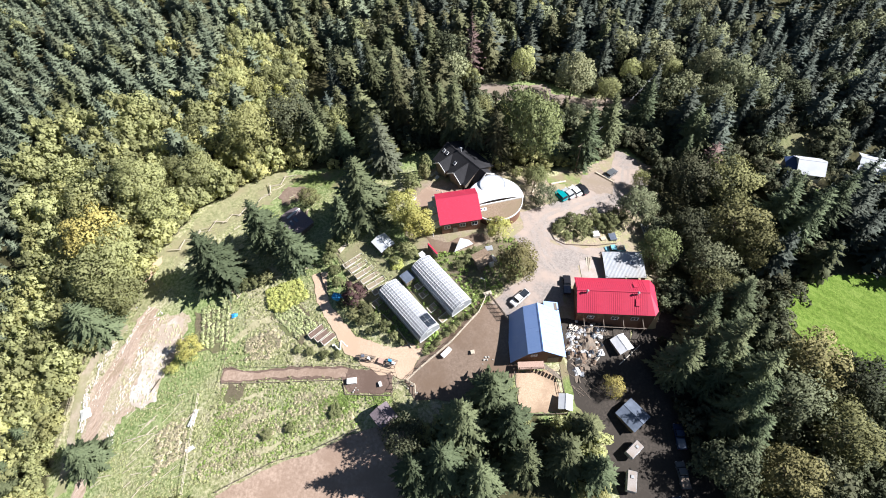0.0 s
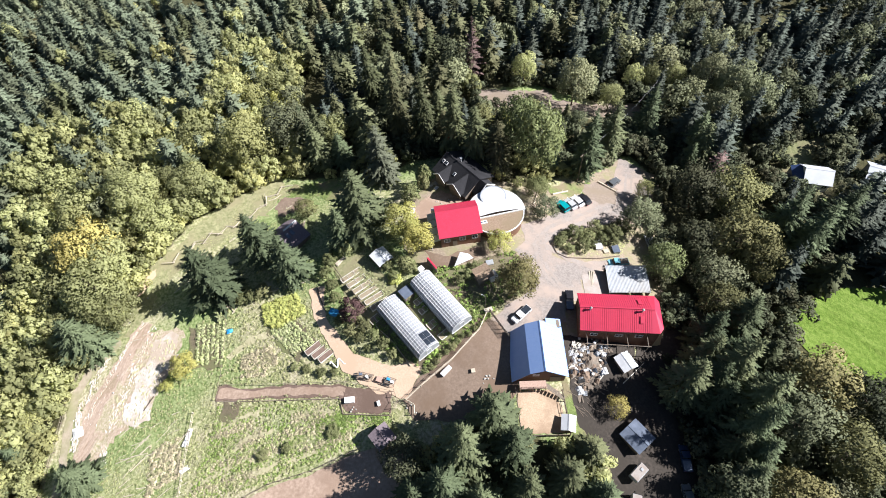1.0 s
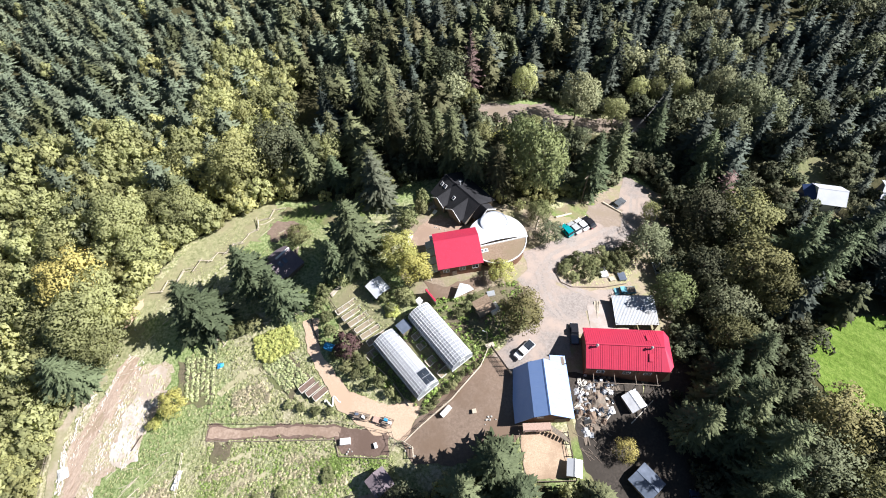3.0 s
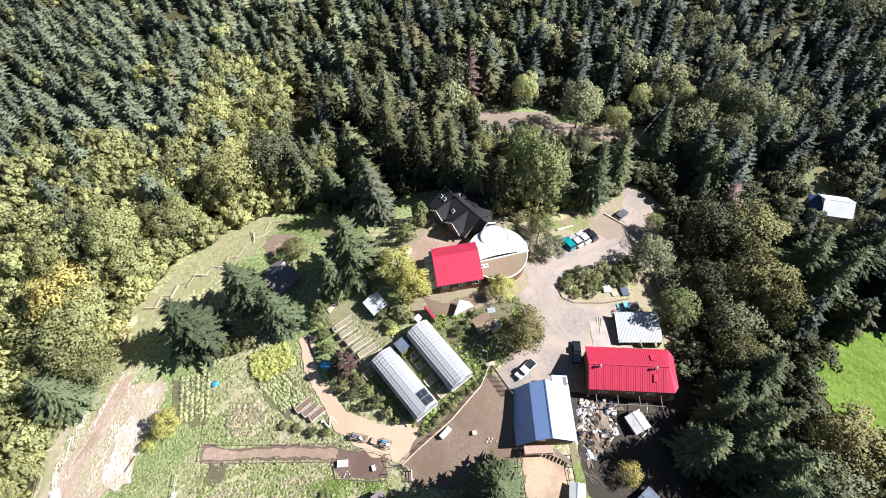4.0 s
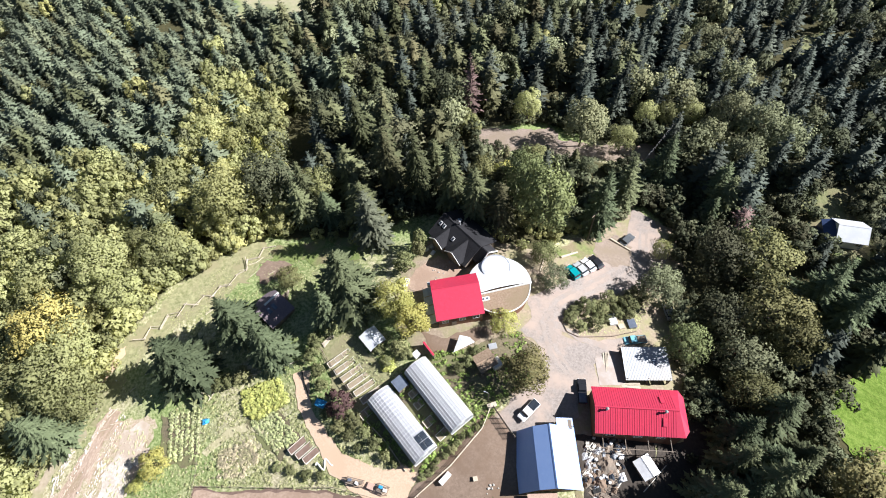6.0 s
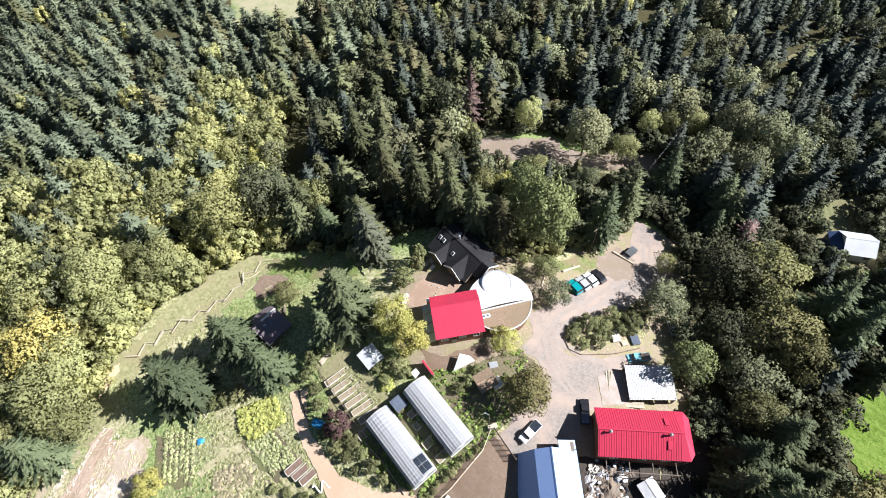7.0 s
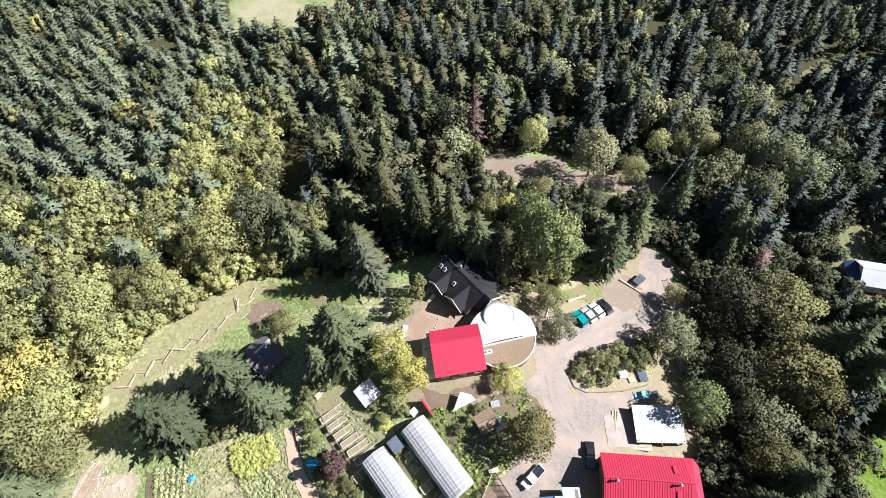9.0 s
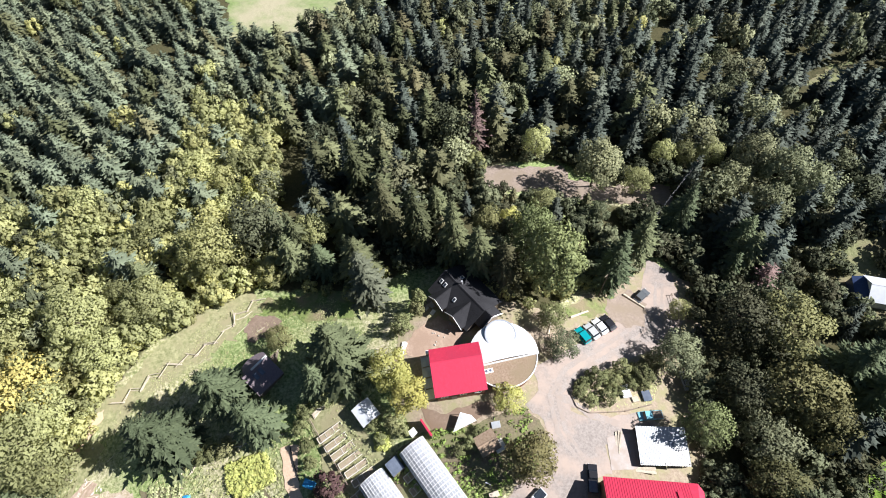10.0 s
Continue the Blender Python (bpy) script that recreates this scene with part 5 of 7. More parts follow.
def round_house():
    """Round building: earth roof on one side, white membrane with a swelling on the other."""
    t = thing("round_house", "round house, half earth roof, half white membrane", "house", at_ground(7.5, 77.3, 12))
    R, H, n = 6.5, 3.3, 48
    ring = [(R * math.cos(2 * math.pi * i / n), R * math.sin(2 * math.pi * i / n)) for i in range(n)]

    def disc(bm, pts, z0, z1):
        a = [bm.verts.new((x, y, z0)) for x, y in pts]
        b = [bm.verts.new((x, y, z1)) for x, y in pts]
        bm.faces.new(b)
        bm.faces.new(a[::-1])
        for i in range(len(pts)):
            bm.faces.new((a[i], a[(i + 1) % len(pts)], b[(i + 1) % len(pts)], b[i]))
    bm = bmesh.new()
    disc(bm, [(x * 0.95, y * 0.95) for x, y in ring], -0.8, H)
    part("wall", bm, M["cedar_wall"], t)
    bm = bmesh.new()
    disc(bm, ring, H, H + 0.25)
    part("earth_roof", bm, M["sedum"], t, "brown earth-covered roof")
    bm = bmesh.new()
    for i in range(n):
        (ax, ay), (bx, by) = ring[i], ring[(i + 1) % n]
        vs = [bm.verts.new((x * k, y * k, z)) for x, y in ((ax, ay), (bx, by)) for k in (1.015, 0.985) for z in (H, H + 0.34)]
        for q in ((0, 1, 5, 4), (2, 6, 7, 3), (1, 3, 7, 5)):
            bm.faces.new([vs[k] for k in q])
    part("roof_edge", bm, M["white_paint"], t, "white curved roof edge")
    # membrane half, slightly domed
    bm = bmesh.new()
    half = [(R * 1.05 * math.cos(a), R * 1.05 * math.sin(a)) for a in np.linspace(-0.17, math.pi + 0.17, 28)]
    rows = []
    for k in (1.0, 0.82, 0.6, 0.35, 0.12):
        rows.append([bm.verts.new((x * k, -1.13 + (y + 1.13) * k, H + 0.3 + 1.1 * (1 - k * k))) for x, y in half])
    for a, b in zip(rows, rows[1:]):
        for i in range(len(half) - 1):
            bm.faces.new((a[i], a[i + 1], b[i + 1], b[i]))
    bm.faces.new(rows[-1])
    ob = part("membrane", bm, M["membrane"], t, "smooth white roof membrane")
    for p in ob.data.polygons:
        p.use_smooth = True
    bm = bmesh.new()
    cx, cy, rr = RING
    for k in range(32):
        a0, a1 = 2 * math.pi * k / 32, 2 * math.pi * (k + 1) / 32
        vs = [bm.verts.new((cx + q * math.cos(u), cy + q * math.sin(u), z)) for u in (a0, a1) for q, z in ((rr + 0.12, H + 0.3), (rr + 0.12, H + 1.02), (rr - 0.12, H + 1.02), (rr - 0.12, H + 0.3))]
        for q in ((0, 1, 5, 4), (1, 2, 6, 5), (2, 3, 7, 6)):
            bm.faces.new([vs[i] for i in q])
    part("ring_wall", bm, M["pane_grey"], t, "low grey ring on the roof")
    bm = bmesh.new()
    rows = []
    for q, z in ((rr - 0.1, H + 0.95), (rr * 0.8, H + 1.1), (rr * 0.5, H + 1.2), (rr * 0.2, H + 1.25)):
        rows.append([bm.verts.new((cx + q * math.cos(2 * math.pi * i / 32), cy + q * math.sin(2 * math.pi * i / 32), z)) for i in range(32)])
    for u, w in zip(rows, rows[1:]):
        for i in range(32):
            bm.faces.new((u[i], u[(i + 1) % 32], w[(i + 1) % 32], w[i]))
    bm.faces.new(rows[-1])
    ob = part("dome", bm, M["membrane"], t, "white membrane swelling inside the ring")
    for q in ob.data.polygons:
        q.use_smooth = True
    bm = bmesh.new()
    add_box(bm, (0, -1.25, H + 0.42), (2 * R + 0.4, 0.26, 0.4), bevel=0.04)
    part("parapet", bm, M["white_paint"], t, "white parapet across the roof")
    bm = bmesh.new()
    add_box(bm, (-4.1, -2.5, H + 0.34), (2.6, 0.9, 0.2), bevel=0.05)
    base = part("skylight", bm, M["white_paint"], t, "white frame with three round skylights")
    for i in range(3):
        bm = bmesh.new()
        add_rod(bm, (-4.9 + 0.8 * i, -2.5, H + 0.42), (-4.9 + 0.8 * i, -2.5, H + 0.52), 0.28, 0.2, 12)
        part("lens", bm, M["panel"], base)
    return t


def red_barn():
    """Long red ribbed roof, ridge along its length, hipped at the east end."""
    t = thing("barn", "long barn with a red ribbed metal roof", "barn", at_ground(31.1, 50.7, -4.5, 1.4))
    L, W, e, r = 16.4, 8.5, 4.6, 6.6
    bm = bmesh.new()
    add_prism(bm, [(-W / 2 + .4, -4.2), (-W / 2 + .4, e), (0, r - .15), (W / 2 - .4, e), (W / 2 - .4, -4.2)], -L / 2 + 0.3, L / 2 - 2.4, pose(0, 0, 0, 0, 0, -90))
    add_box(bm, (L / 2 - 1.6, 0, 0.2), (2.4, W - 0.8, 8.2))
    part("wall", bm, M["cedar_wall"], t)
    hip = 1.7
    for s in (-1, 1):
        bm = bmesh.new()
        pts = [(-L / 2, s * W / 2, e - 0.1), (L / 2 - hip * 0.4, s * W / 2, e - 0.1), (L / 2 - hip, 0, r), (-L / 2, 0, r)]
        lo = [bm.verts.new(p) for p in pts]
        hi = [bm.verts.new((p[0], p[1], p[2] + 0.14)) for p in pts]
        bm.faces.new(lo)
        bm.faces.new(hi[::-1])
        for i in range(4):
            bm.faces.new((lo[i], lo[(i + 1) % 4], hi[(i + 1) % 4], hi[i]))
        ro = part("roof", bm, M["red"], t)
        # ribs on the slope
        bm = bmesh.new()
        sl = math.hypot(W / 2, r - e + 0.1)
        add_box(bm, (0, 0, 0), (0.1, sl, 0.035))
        me = mesh_of("rib", bm, M["red"])
        ang = math.degrees(math.atan2(r - e + 0.1, W / 2))
        copies("rib", me, ro, [pose(-L / 2 + 0.25 + 0.42 * i, s * W / 4, (r + e - 0.1) / 2 + 0.165, -s * ang, 0, 0) for i in range(int((L - hip - 0.2) / 0.42))])
    bm = bmesh.new()
    pts = [(L / 2 - hip * 0.4, -W / 2, e - 0.1), (L / 2 + 0.2, -W / 2 + 1.2, e - 0.3), (L / 2 + 0.2, W / 2 - 1.2, e - 0.3), (L / 2 - hip * 0.4, W / 2, e - 0.1), (L / 2 - hip, 0, r)]
    lo = [bm.verts.new(p) for p in pts]
    hi = [bm.verts.new((p[0], p[1], p[2] + 0.14)) for p in pts]
    for i in range(4):
        bm.faces.new((hi[i], hi[(i + 1) % 4], hi[4])) if i < 3 else None
        if i < 3:
            bm.faces.new((lo[(i + 1) % 4], lo[i], lo[4]))
            bm.faces.new((lo[i], lo[i + 1], hi[i + 1], hi[i]))
    part("hip_roof", bm, M["red"], t)
    bm = bmesh.new()
    add_rod(bm, (-L / 2 - 0.1, 0, r + 0.16), (L / 2 - hip, 0, r + 0.16), 0.16, n=8)
    part("ridge_cap", bm, M["red"], t)
    for x in (-L / 2 + 2.0, L / 2 - 4.2):
        bm = bmesh.new()
        add_rod(bm, (x, -0.5, r - 0.2), (x, -0.5, r + 0.8), 0.16, n=8)
        add_rod(bm, (x, -0.5, r + 0.8), (x, -0.5, r + 1.0), 0.3, 0.1, n=8)
        part("vent", bm, M["tin"], t, "pale round roof vent")
    for y in (2.0, -2.0):
        bm = bmesh.new()
        sg = 1 if y > 0 else -1
        add_box(bm, (0, 0, 0), (0.8, 1.5, 0.12), bevel=0.02)
        k = part("hatch", bm, M["red"], t, "low red roof hatch")
        k.matrix_basis = pose(L / 2 - 4.2, y, r - abs(y) * 0.47 + 0.26, -sg * 25, 0, 0)
    for x in (-5, 0, 4):
        window(t, pose(x, -W / 2 + 0.36, 2.2, 0, 0, 0), 1.4, 1.1)
    # open lean-to along the south side
    bm = bmesh.new()
    for x in (-6.5, -2.5, 1.5, 5.5):
        add_rod(bm, (x, -W / 2 - 2.0, -4.5), (x, -W / 2 - 2.0, 2.6), 0.08)
        add_box(bm, (x, -W / 2 - 0.9, 2.65), (0.1, 2.6, 0.12))
    add_box(bm, (-0.5, -W / 2 - 2.0, 2.68), (13, 0.1, 0.14))
    part("lean_to_frame", bm, M["board"], t)
    return t


def white_barn():
    """Gambrel roof of pale metal, ridge north to south, timber gable over an animal pen."""
    m = at_ground(14.1, 43.2, 0.7, -0.7)
    t = gabled("barn", "barn with a pale metal gambrel roof and timber gables", "barn", m, 9.4, 9.7, 3.6,
               [(-5.3, 1.4), (-2.5, 5.1), (0.3, 6.5), (4.7, 3.2)], "cedar_wall", "skylit_metal", 0.4, 0.9)
    door(t, pose(2.8, -4.92, -0.3, 0, 0, 0), 2.2, 2.6)
    window(t, pose(-1.2, -4.92, 3.6, 0, 0, 0), 1.2, 1.0)
    bm = bmesh.new()
    add_box(bm, (3.4, 5.7, 1.6), (2.6, 1.6, 4.4))
    part("annex", bm, M["board"], t)
    bm = bmesh.new()
    slab(bm, (1.9, 4.3), (5.0, 3.4), 5.3, 6.8)
    part("annex_roof", bm, M["skylit_metal"], t)
    # balcony with rails on the gable
    bm = bmesh.new()
    add_box(bm, (-1.8, -6.2, 1.7), (5.2, 1.6, 0.14))
    for x in (-4.2, -1.8, 0.6):
        add_rod(bm, (x, -6.9, -1.2), (x, -6.9, 2.7), 0.07)
    add_box(bm, (-1.8, -6.9, 2.7), (5.2, 0.08, 0.1))
    add_box(bm, (-1.8, -6.9, 2.3), (5.2, 0.05, 0.06))
    part("balcony", bm, M["pink_wood"], t, "reddish timber balcony with rails")
    bm = bmesh.new()
    for i in range(8):
        p, q = (0.9 + i * 0.45, -6.4 - i * 0.28, 1.5 - i * 0.22), (0.5, 0.9, 0.06)
        add_box(bm, p, q, -32)
    part("stair", bm, M["board"], t, "weathered timber stair")
    return t


def carport():
    t = thing("carport", "open carport with a flat corrugated metal roof", "carport", at_ground(36.1, 61.3, -2.0))
    bm = bmesh.new()
    n, L, W = 60, 9.0, 6.8
    rows = []
    for y in (-W / 2, W / 2):
        rows.append([bm.verts.new((-L / 2 + L * i / n, y, 3.0 + 0.05 * y + 0.012 * math.cos(i * math.pi))) for i in range(n + 1)])
    for i in range(n):
        bm.faces.new((rows[0][i], rows[0][i + 1], rows[1][i + 1], rows[1][i]))
    g = bmesh.ops.extrude_face_region(bm, geom=bm.faces[:])
    bmesh.ops.translate(bm, vec=(0, 0, -0.08), verts=[v for v in g["geom"] if isinstance(v, bmesh.types.BMVert)])
    part("roof", bm, M["tin"], t)
    bm = bmesh.new()
    add_box(bm, (0, 0, 0), (0.14, 0.14, 4.0))
    me = mesh_of("post", bm, M["board"])
    copies("post", me, t, [pose(x, y, 1.0) for x in (-4.2, 0, 4.2) for y in (-3.1, 3.1)])
    for y in (-3.1, 3.1):
        bm = bmesh.new()
        add_box(bm, (0, y, 2.84 + 0.05 * y), (8.8, 0.12, 0.2))
        part("beam", bm, M["board"], t)
    bm = bmesh.new()
    add_box(bm, (1.6, 0.4, 3.13), (0.8, 1.0, 0.1), bevel=0.02)
    part("roof_light", bm, M["panel"], t)
    bm = bmesh.new()
    add_box(bm, (0, 3.2, 1.0), (9.0, 0.1, 3.0))
    add_box(bm, (4.4, 0, 1.0), (0.1, 6.4, 3.0))
    part("wall", bm, M["board"], t)
    return t


def greenhouse(x, y, turn, L, W, label, patch):
    """A long house of milky sheet on hoops: rounded shoulders, rails, battens and framed ends."""
    t = thing("greenhouse", label, "greenhouse", at_ground(x, y, turn, 0.05), "greenhouses in the garden")
    prof = [(-W / 2, 0), (-W / 2, 1.5), (-W * 0.40, 2.25), (-W * 0.2, 2.75), (0, 2.95), (W * 0.2, 2.75), (W * 0.40, 2.25), (W / 2, 1.5), (W / 2, 0)]
    n = max(6, int(L / 0.8))
    for a, b in zip(prof[1:-1], prof[2:-1]):
        bm = bmesh.new()
        slab(bm, a, b, -L / 2, L / 2, 0.02)
        part("sheet", bm, M["film"], t)
    for s in (-1, 1):
        bm = bmesh.new()
        add_box(bm, (s * W / 2, 0, 0.55), (0.02, L, 1.9))
        part("side_sheet", bm, M["film"], t)
        bm = bmesh.new()
        add_prism(bm, [(px_, pz) for px_, pz in prof], s * L / 2 - 0.015, s * L / 2 + 0.015)
        part("end_sheet", bm, M["film"], t)
        bm = bmesh.new()
        for c, sz in (((-0.55, s * (L / 2 + 0.05), 1.05), (0.09, 0.07, 2.1)), ((0.55, s * (L / 2 + 0.05), 1.05), (0.09, 0.07, 2.1)), ((0, s * (L / 2 + 0.05), 2.1), (1.2, 0.07, 0.09)), ((0, s * (L / 2 + 0.05), 0.1), (W, 0.07, 0.2))):
            add_box(bm, c, sz)
        part("door_frame", bm, M["white_paint"], t)
    bm = bmesh.new()
    add_tube(bm, [(a, 0, b + 0.04) for a, b in prof], 0.045)
    me = mesh_of("hoop", bm, M["white_paint"])
    copies("hoop", me, t, [pose(0, -L / 2 + L * i / n, 0) for i in range(n + 1)])
    bm = bmesh.new()
    add_box(bm, (0, 0, 0), (0.07, L + 0.2, 0.06))
    me = mesh_of("rail", bm, M["white_paint"])
    mids = [((a[0] + b[0]) / 2, (a[1] + b[1]) / 2) for a, b in zip(prof[2:-2], prof[3:-2])]
    copies("rail", me, t, [pose(px_, 0, pz + 0.05) for px_, pz in prof[1:-1] + mids])
    if patch:
        bm = bmesh.new()
        add_box(bm, (0, 0, 0), (1.15, 1.5, 0.05))
        me = mesh_of("solar_panel", bm, M["glass_dark"])
        copies("solar_panel", me, t, [pose(W * 0.13 + 0.0, -L / 2 + 1.2 + 1.6 * i, 2.9, 0, 14, 0) for i in range(2)] + [pose(W * 0.34, -L / 2 + 1.2 + 1.6 * i, 2.55, 0, 27, 0) for i in range(2)])
    # staging with pots of green inside
    for s in (-1, 1):
        bm = bmesh.new()
        add_box(bm, (s * W * 0.3, 0, 0.35), (1.2, L - 1.5, 0.6))
        part("bed", bm, M["soil"], t)
    return t


def small_shed(name, label, m, W, L, eave, ridge, wall, roof, seam=0.5):
    t = gabled(name, label, "shed", m, W, L, eave, [(-W / 2, eave), (0, ridge), (W / 2, eave)], wall, roof, 0.25, seam)
    door(t, pose(0, -L / 2 - 0.05, 0), 0.9, min(2.0, eave))
    return t


def cabin():
    """Cabin with a long shingled slope, a round-backed slope behind the ridge and two roof lights."""
    t = thing("cabin", "cabin with a purplish brown shingle roof and rounded back", "cabin", at_ground(-43.6, 77.0, -41))
    n, half, top, fall = 12, 3.2, 3.7, 0.3
    back = [(-3.0 * math.sqrt(max(0.0, 1 - (y / 3.7) ** 2)), y) for y in np.linspace(-half, half, n)]

    def slope_z(x):
        return top - (fall * x if x > 0 else -0.45 * x)
    plan = back + [(5.0, half), (5.0, -half)]
    bm = bmesh.new()
    inner = [(x * 0.9, y * 0.93) for x, y in plan]
    lo, hi = [bm.verts.new((x, y, -1.2)) for x, y in inner], [bm.verts.new((x, y, slope_z(x) - 0.06)) for x, y in inner]
    for i in range(len(inner)):
        j = (i + 1) % len(inner)
        bm.faces.new((lo[i], lo[j], hi[j], hi[i]))
    bmesh.ops.recalc_face_normals(bm, faces=bm.faces[:])
    part("wall", bm, M["board"], t)
    for name, outline in (("back_roof", back), ("roof", [(5.0, half), (5.0, -half)])):
        bm = bmesh.new()
        edge = [(0.0, half), (0.0, -half)] if name == "back_roof" else [(0.0, -half), (0.0, half)]
        pts = list(outline) + edge
        up = [bm.verts.new((x, y, slope_z(x) + 0.1)) for x, y in pts]
        dn = [bm.verts.new((x, y, slope_z(x) - 0.05)) for x, y in pts]
        bm.faces.new(up)
        bm.faces.new(dn[::-1])
        for i in range(len(pts)):
            j = (i + 1) % len(pts)
            bm.faces.new((up[i], dn[i], dn[j], up[j]))
        bmesh.ops.recalc_face_normals(bm, faces=bm.faces[:])
        part(name, bm, M["brown_shingle"], t)
    for i in range(2):
        bm = bmesh.new()
        add_box(bm, (0, 0, 0), (1.5, 0.85, 0.12), bevel=0.02)
        k = part("skylight", bm, M["panel"], t, "pale roof light")
        k.matrix_basis = pose(1.7, -1.0 + 1.35 * i, slope_z(1.7) + 0.15, 0, 16.7, 0)
    bm = bmesh.new()
    add_box(bm, (0.1, 1.1, top + 0.2), (0.4, 4.0, 0.3), bevel=0.03)
    part("ridge_box", bm, M["white_paint"], t, "white ridge vent")
    for i in range(8):
        bm = bmesh.new()
        add_box(bm, (1.0, half + 0.3 + 0.3 * i, 0.25), (4.2, 0.27, 0.08))
        part("deck_board", bm, M["board" if i < 6 else "pale_wood"], t)


red_house()
dark_house()
round_house()
red_barn()
white_barn()
carport()
greenhouse(-12.8, 50.1, 39.5, 14.8, 5.2, "milky white greenhouse with dark panels on its roof", True)
greenhouse(-5.7, 55.2, 38.0, 14.6, 5.2, "milky white greenhouse with arched ribs", False)
cabin()
small_shed("shed", "small shed with a pale blue-white metal roof", at_ground(-19.3, 67.2, 40), 3.4, 3.7, 1.5, 1.95, "board", "white_sheet_metal")
small_shed("shed", "small brown board shed beside the path", at_ground(-17.3, 28.5, 40), 3.6, 3.6, 2.0, 2.5, "board", "brown_shingle", 0)
small_shed("hut", "little white painted hut beside the pen", at_ground(18.6, 30.1, -10), 2.2, 2.6, 1.4, 1.8, "white_paint", "white_sheet_metal", 0)
small_shed("hut", "pale canvas-roofed hut among the scrap", at_ground(31.8, 42.0, 25), 2.8, 3.2, 1.8, 2.3, "board", "membrane", 0)
house = gabled("house", "white-roofed house with dark blue walls on the lawn", "house", at_ground(94.0, 95.0, -104), 6.0, 6.2, 4.0, [(-3.0, 3.2), (0, 5.2), (3.0, 3.2)], "white_paint", "white_sheet_metal", 0.4, 0)
for yy in (-2.5, 2.5):
    window(house, pose(3.04, yy * 0.8, 2.0, 0, 0, 90), 1.2, 1.2)
for y0, y1 in ((-5.6, -3.4),):
    bm = bmesh.new()
    add_box(bm, (0, (y0 + y1) / 2, 0.9), (5.6, y1 - y0 - 0.3, 3.4))
    part("lean_to", bm, M["navy"], house)
    bm = bmesh.new()
    add_prism(bm, [(y0, 2.5), (y1 + 0.3, 3.4), (y1 + 0.3, 3.5), (y0, 2.6)], -3.0, 3.0, pose(0, 0, 0, 0, 0, 90) @ Matrix.Diagonal((1, -1, 1, 1)))
    part("lean_to_roof", bm, M["navy"], house, "dark blue lean-to roof")
gabled("house", "white-roofed outbuilding at the lawn's edge", "house", at_ground(112.4, 93.2, 62), 6.0, 11.0, 3.4, [(-3, 3.2), (0, 4.6), (3, 3.2)], "navy", "white_sheet_metal", 0.4, 0)


# ---- vehicles ----
def paint(name, col, rough=0.3):
    return surface(name, tuple(c * 0.9 for c in col), col, 3.0, rough, bump_h=0.0, spec=0.5)


PAINT = {"white": paint("white_car_paint", (0.78, 0.78, 0.78)), "teal": paint("teal_car_paint", (0.0, 0.30, 0.33)), "black": paint("black_car_paint", (0.02, 0.02, 0.025)),
         "silver": paint("silver_car_paint", (0.48, 0.49, 0.50)), "navy": paint("navy_car_paint", (0.02, 0.04, 0.10)), "sky": paint("light_blue_paint", (0.22, 0.52, 0.62)), "grey": paint("grey_car_paint", (0.12, 0.13, 0.14))}


def wheels(t, xs, w):
    bm = bmesh.new()
    add_rod(bm, (0, -0.11, 0), (0, 0.11, 0), 0.34, n=14)
    tyre = mesh_of("wheel", bm, M["tyre"])
    bm = bmesh.new()
    add_rod(bm, (0, -0.12, 0), (0, 0.12, 0), 0.19, n=10)
    rim = mesh_of("rim", bm, M["tin"])
    for x in xs:
        for s in (-1, 1):
            o = new("wheel", tyre)
            o.parent, o.matrix_basis = t, pose(x, s * (w / 2 - 0.1), 0.34)
            r = new("rim", rim)
            r.parent = o


def lamps_of(t, L, w, z):
    for x, mat, nm in ((L / 2, "white_paint", "headlight"), (-L / 2, "red", "tail_light")):
        for s in (-1, 1):
            bm = bmesh.new()
            add_box(bm, (x, s * w * 0.37, z), (0.08, 0.3, 0.14), bevel=0.02)
            part(nm, bm, M[mat], t)


def cabin_of(t, x0, x1, z0, z1, w, mat, rake=0.45):
    """A cabin with sloping screens: roof, windscreen, rear window and side windows."""
    bm = bmesh.new()
    add_prism(bm, [(x0, z0), (x0 + rake * 0.7, z1), (x1 - rake, z1), (x1, z0)], -w / 2 + 0.06, w / 2 - 0.06)
    bmesh.ops.bevel(bm, geom=bm.edges[:], offset=0.06, segments=2, affect="EDGES")
    part("cabin", bm, M["glass_dark"], t, "dark cabin glazing")
    bm = bmesh.new()
    add_box(bm, ((x0 + rake * 0.7 + x1 - rake) / 2, 0, z1 + 0.01), (x1 - x0 - 1.7 * rake + 0.1, w - 0.16, 0.08), bevel=0.03)
    for x in (x0 + rake * 0.8, (x0 + x1) / 2, x1 - rake * 1.1):
        for s in (-1, 1):
            add_box(bm, (x, s * (w / 2 - 0.06), (z0 + z1) / 2), (0.09, 0.04, z1 - z0))
    part("roof", bm, mat, t)


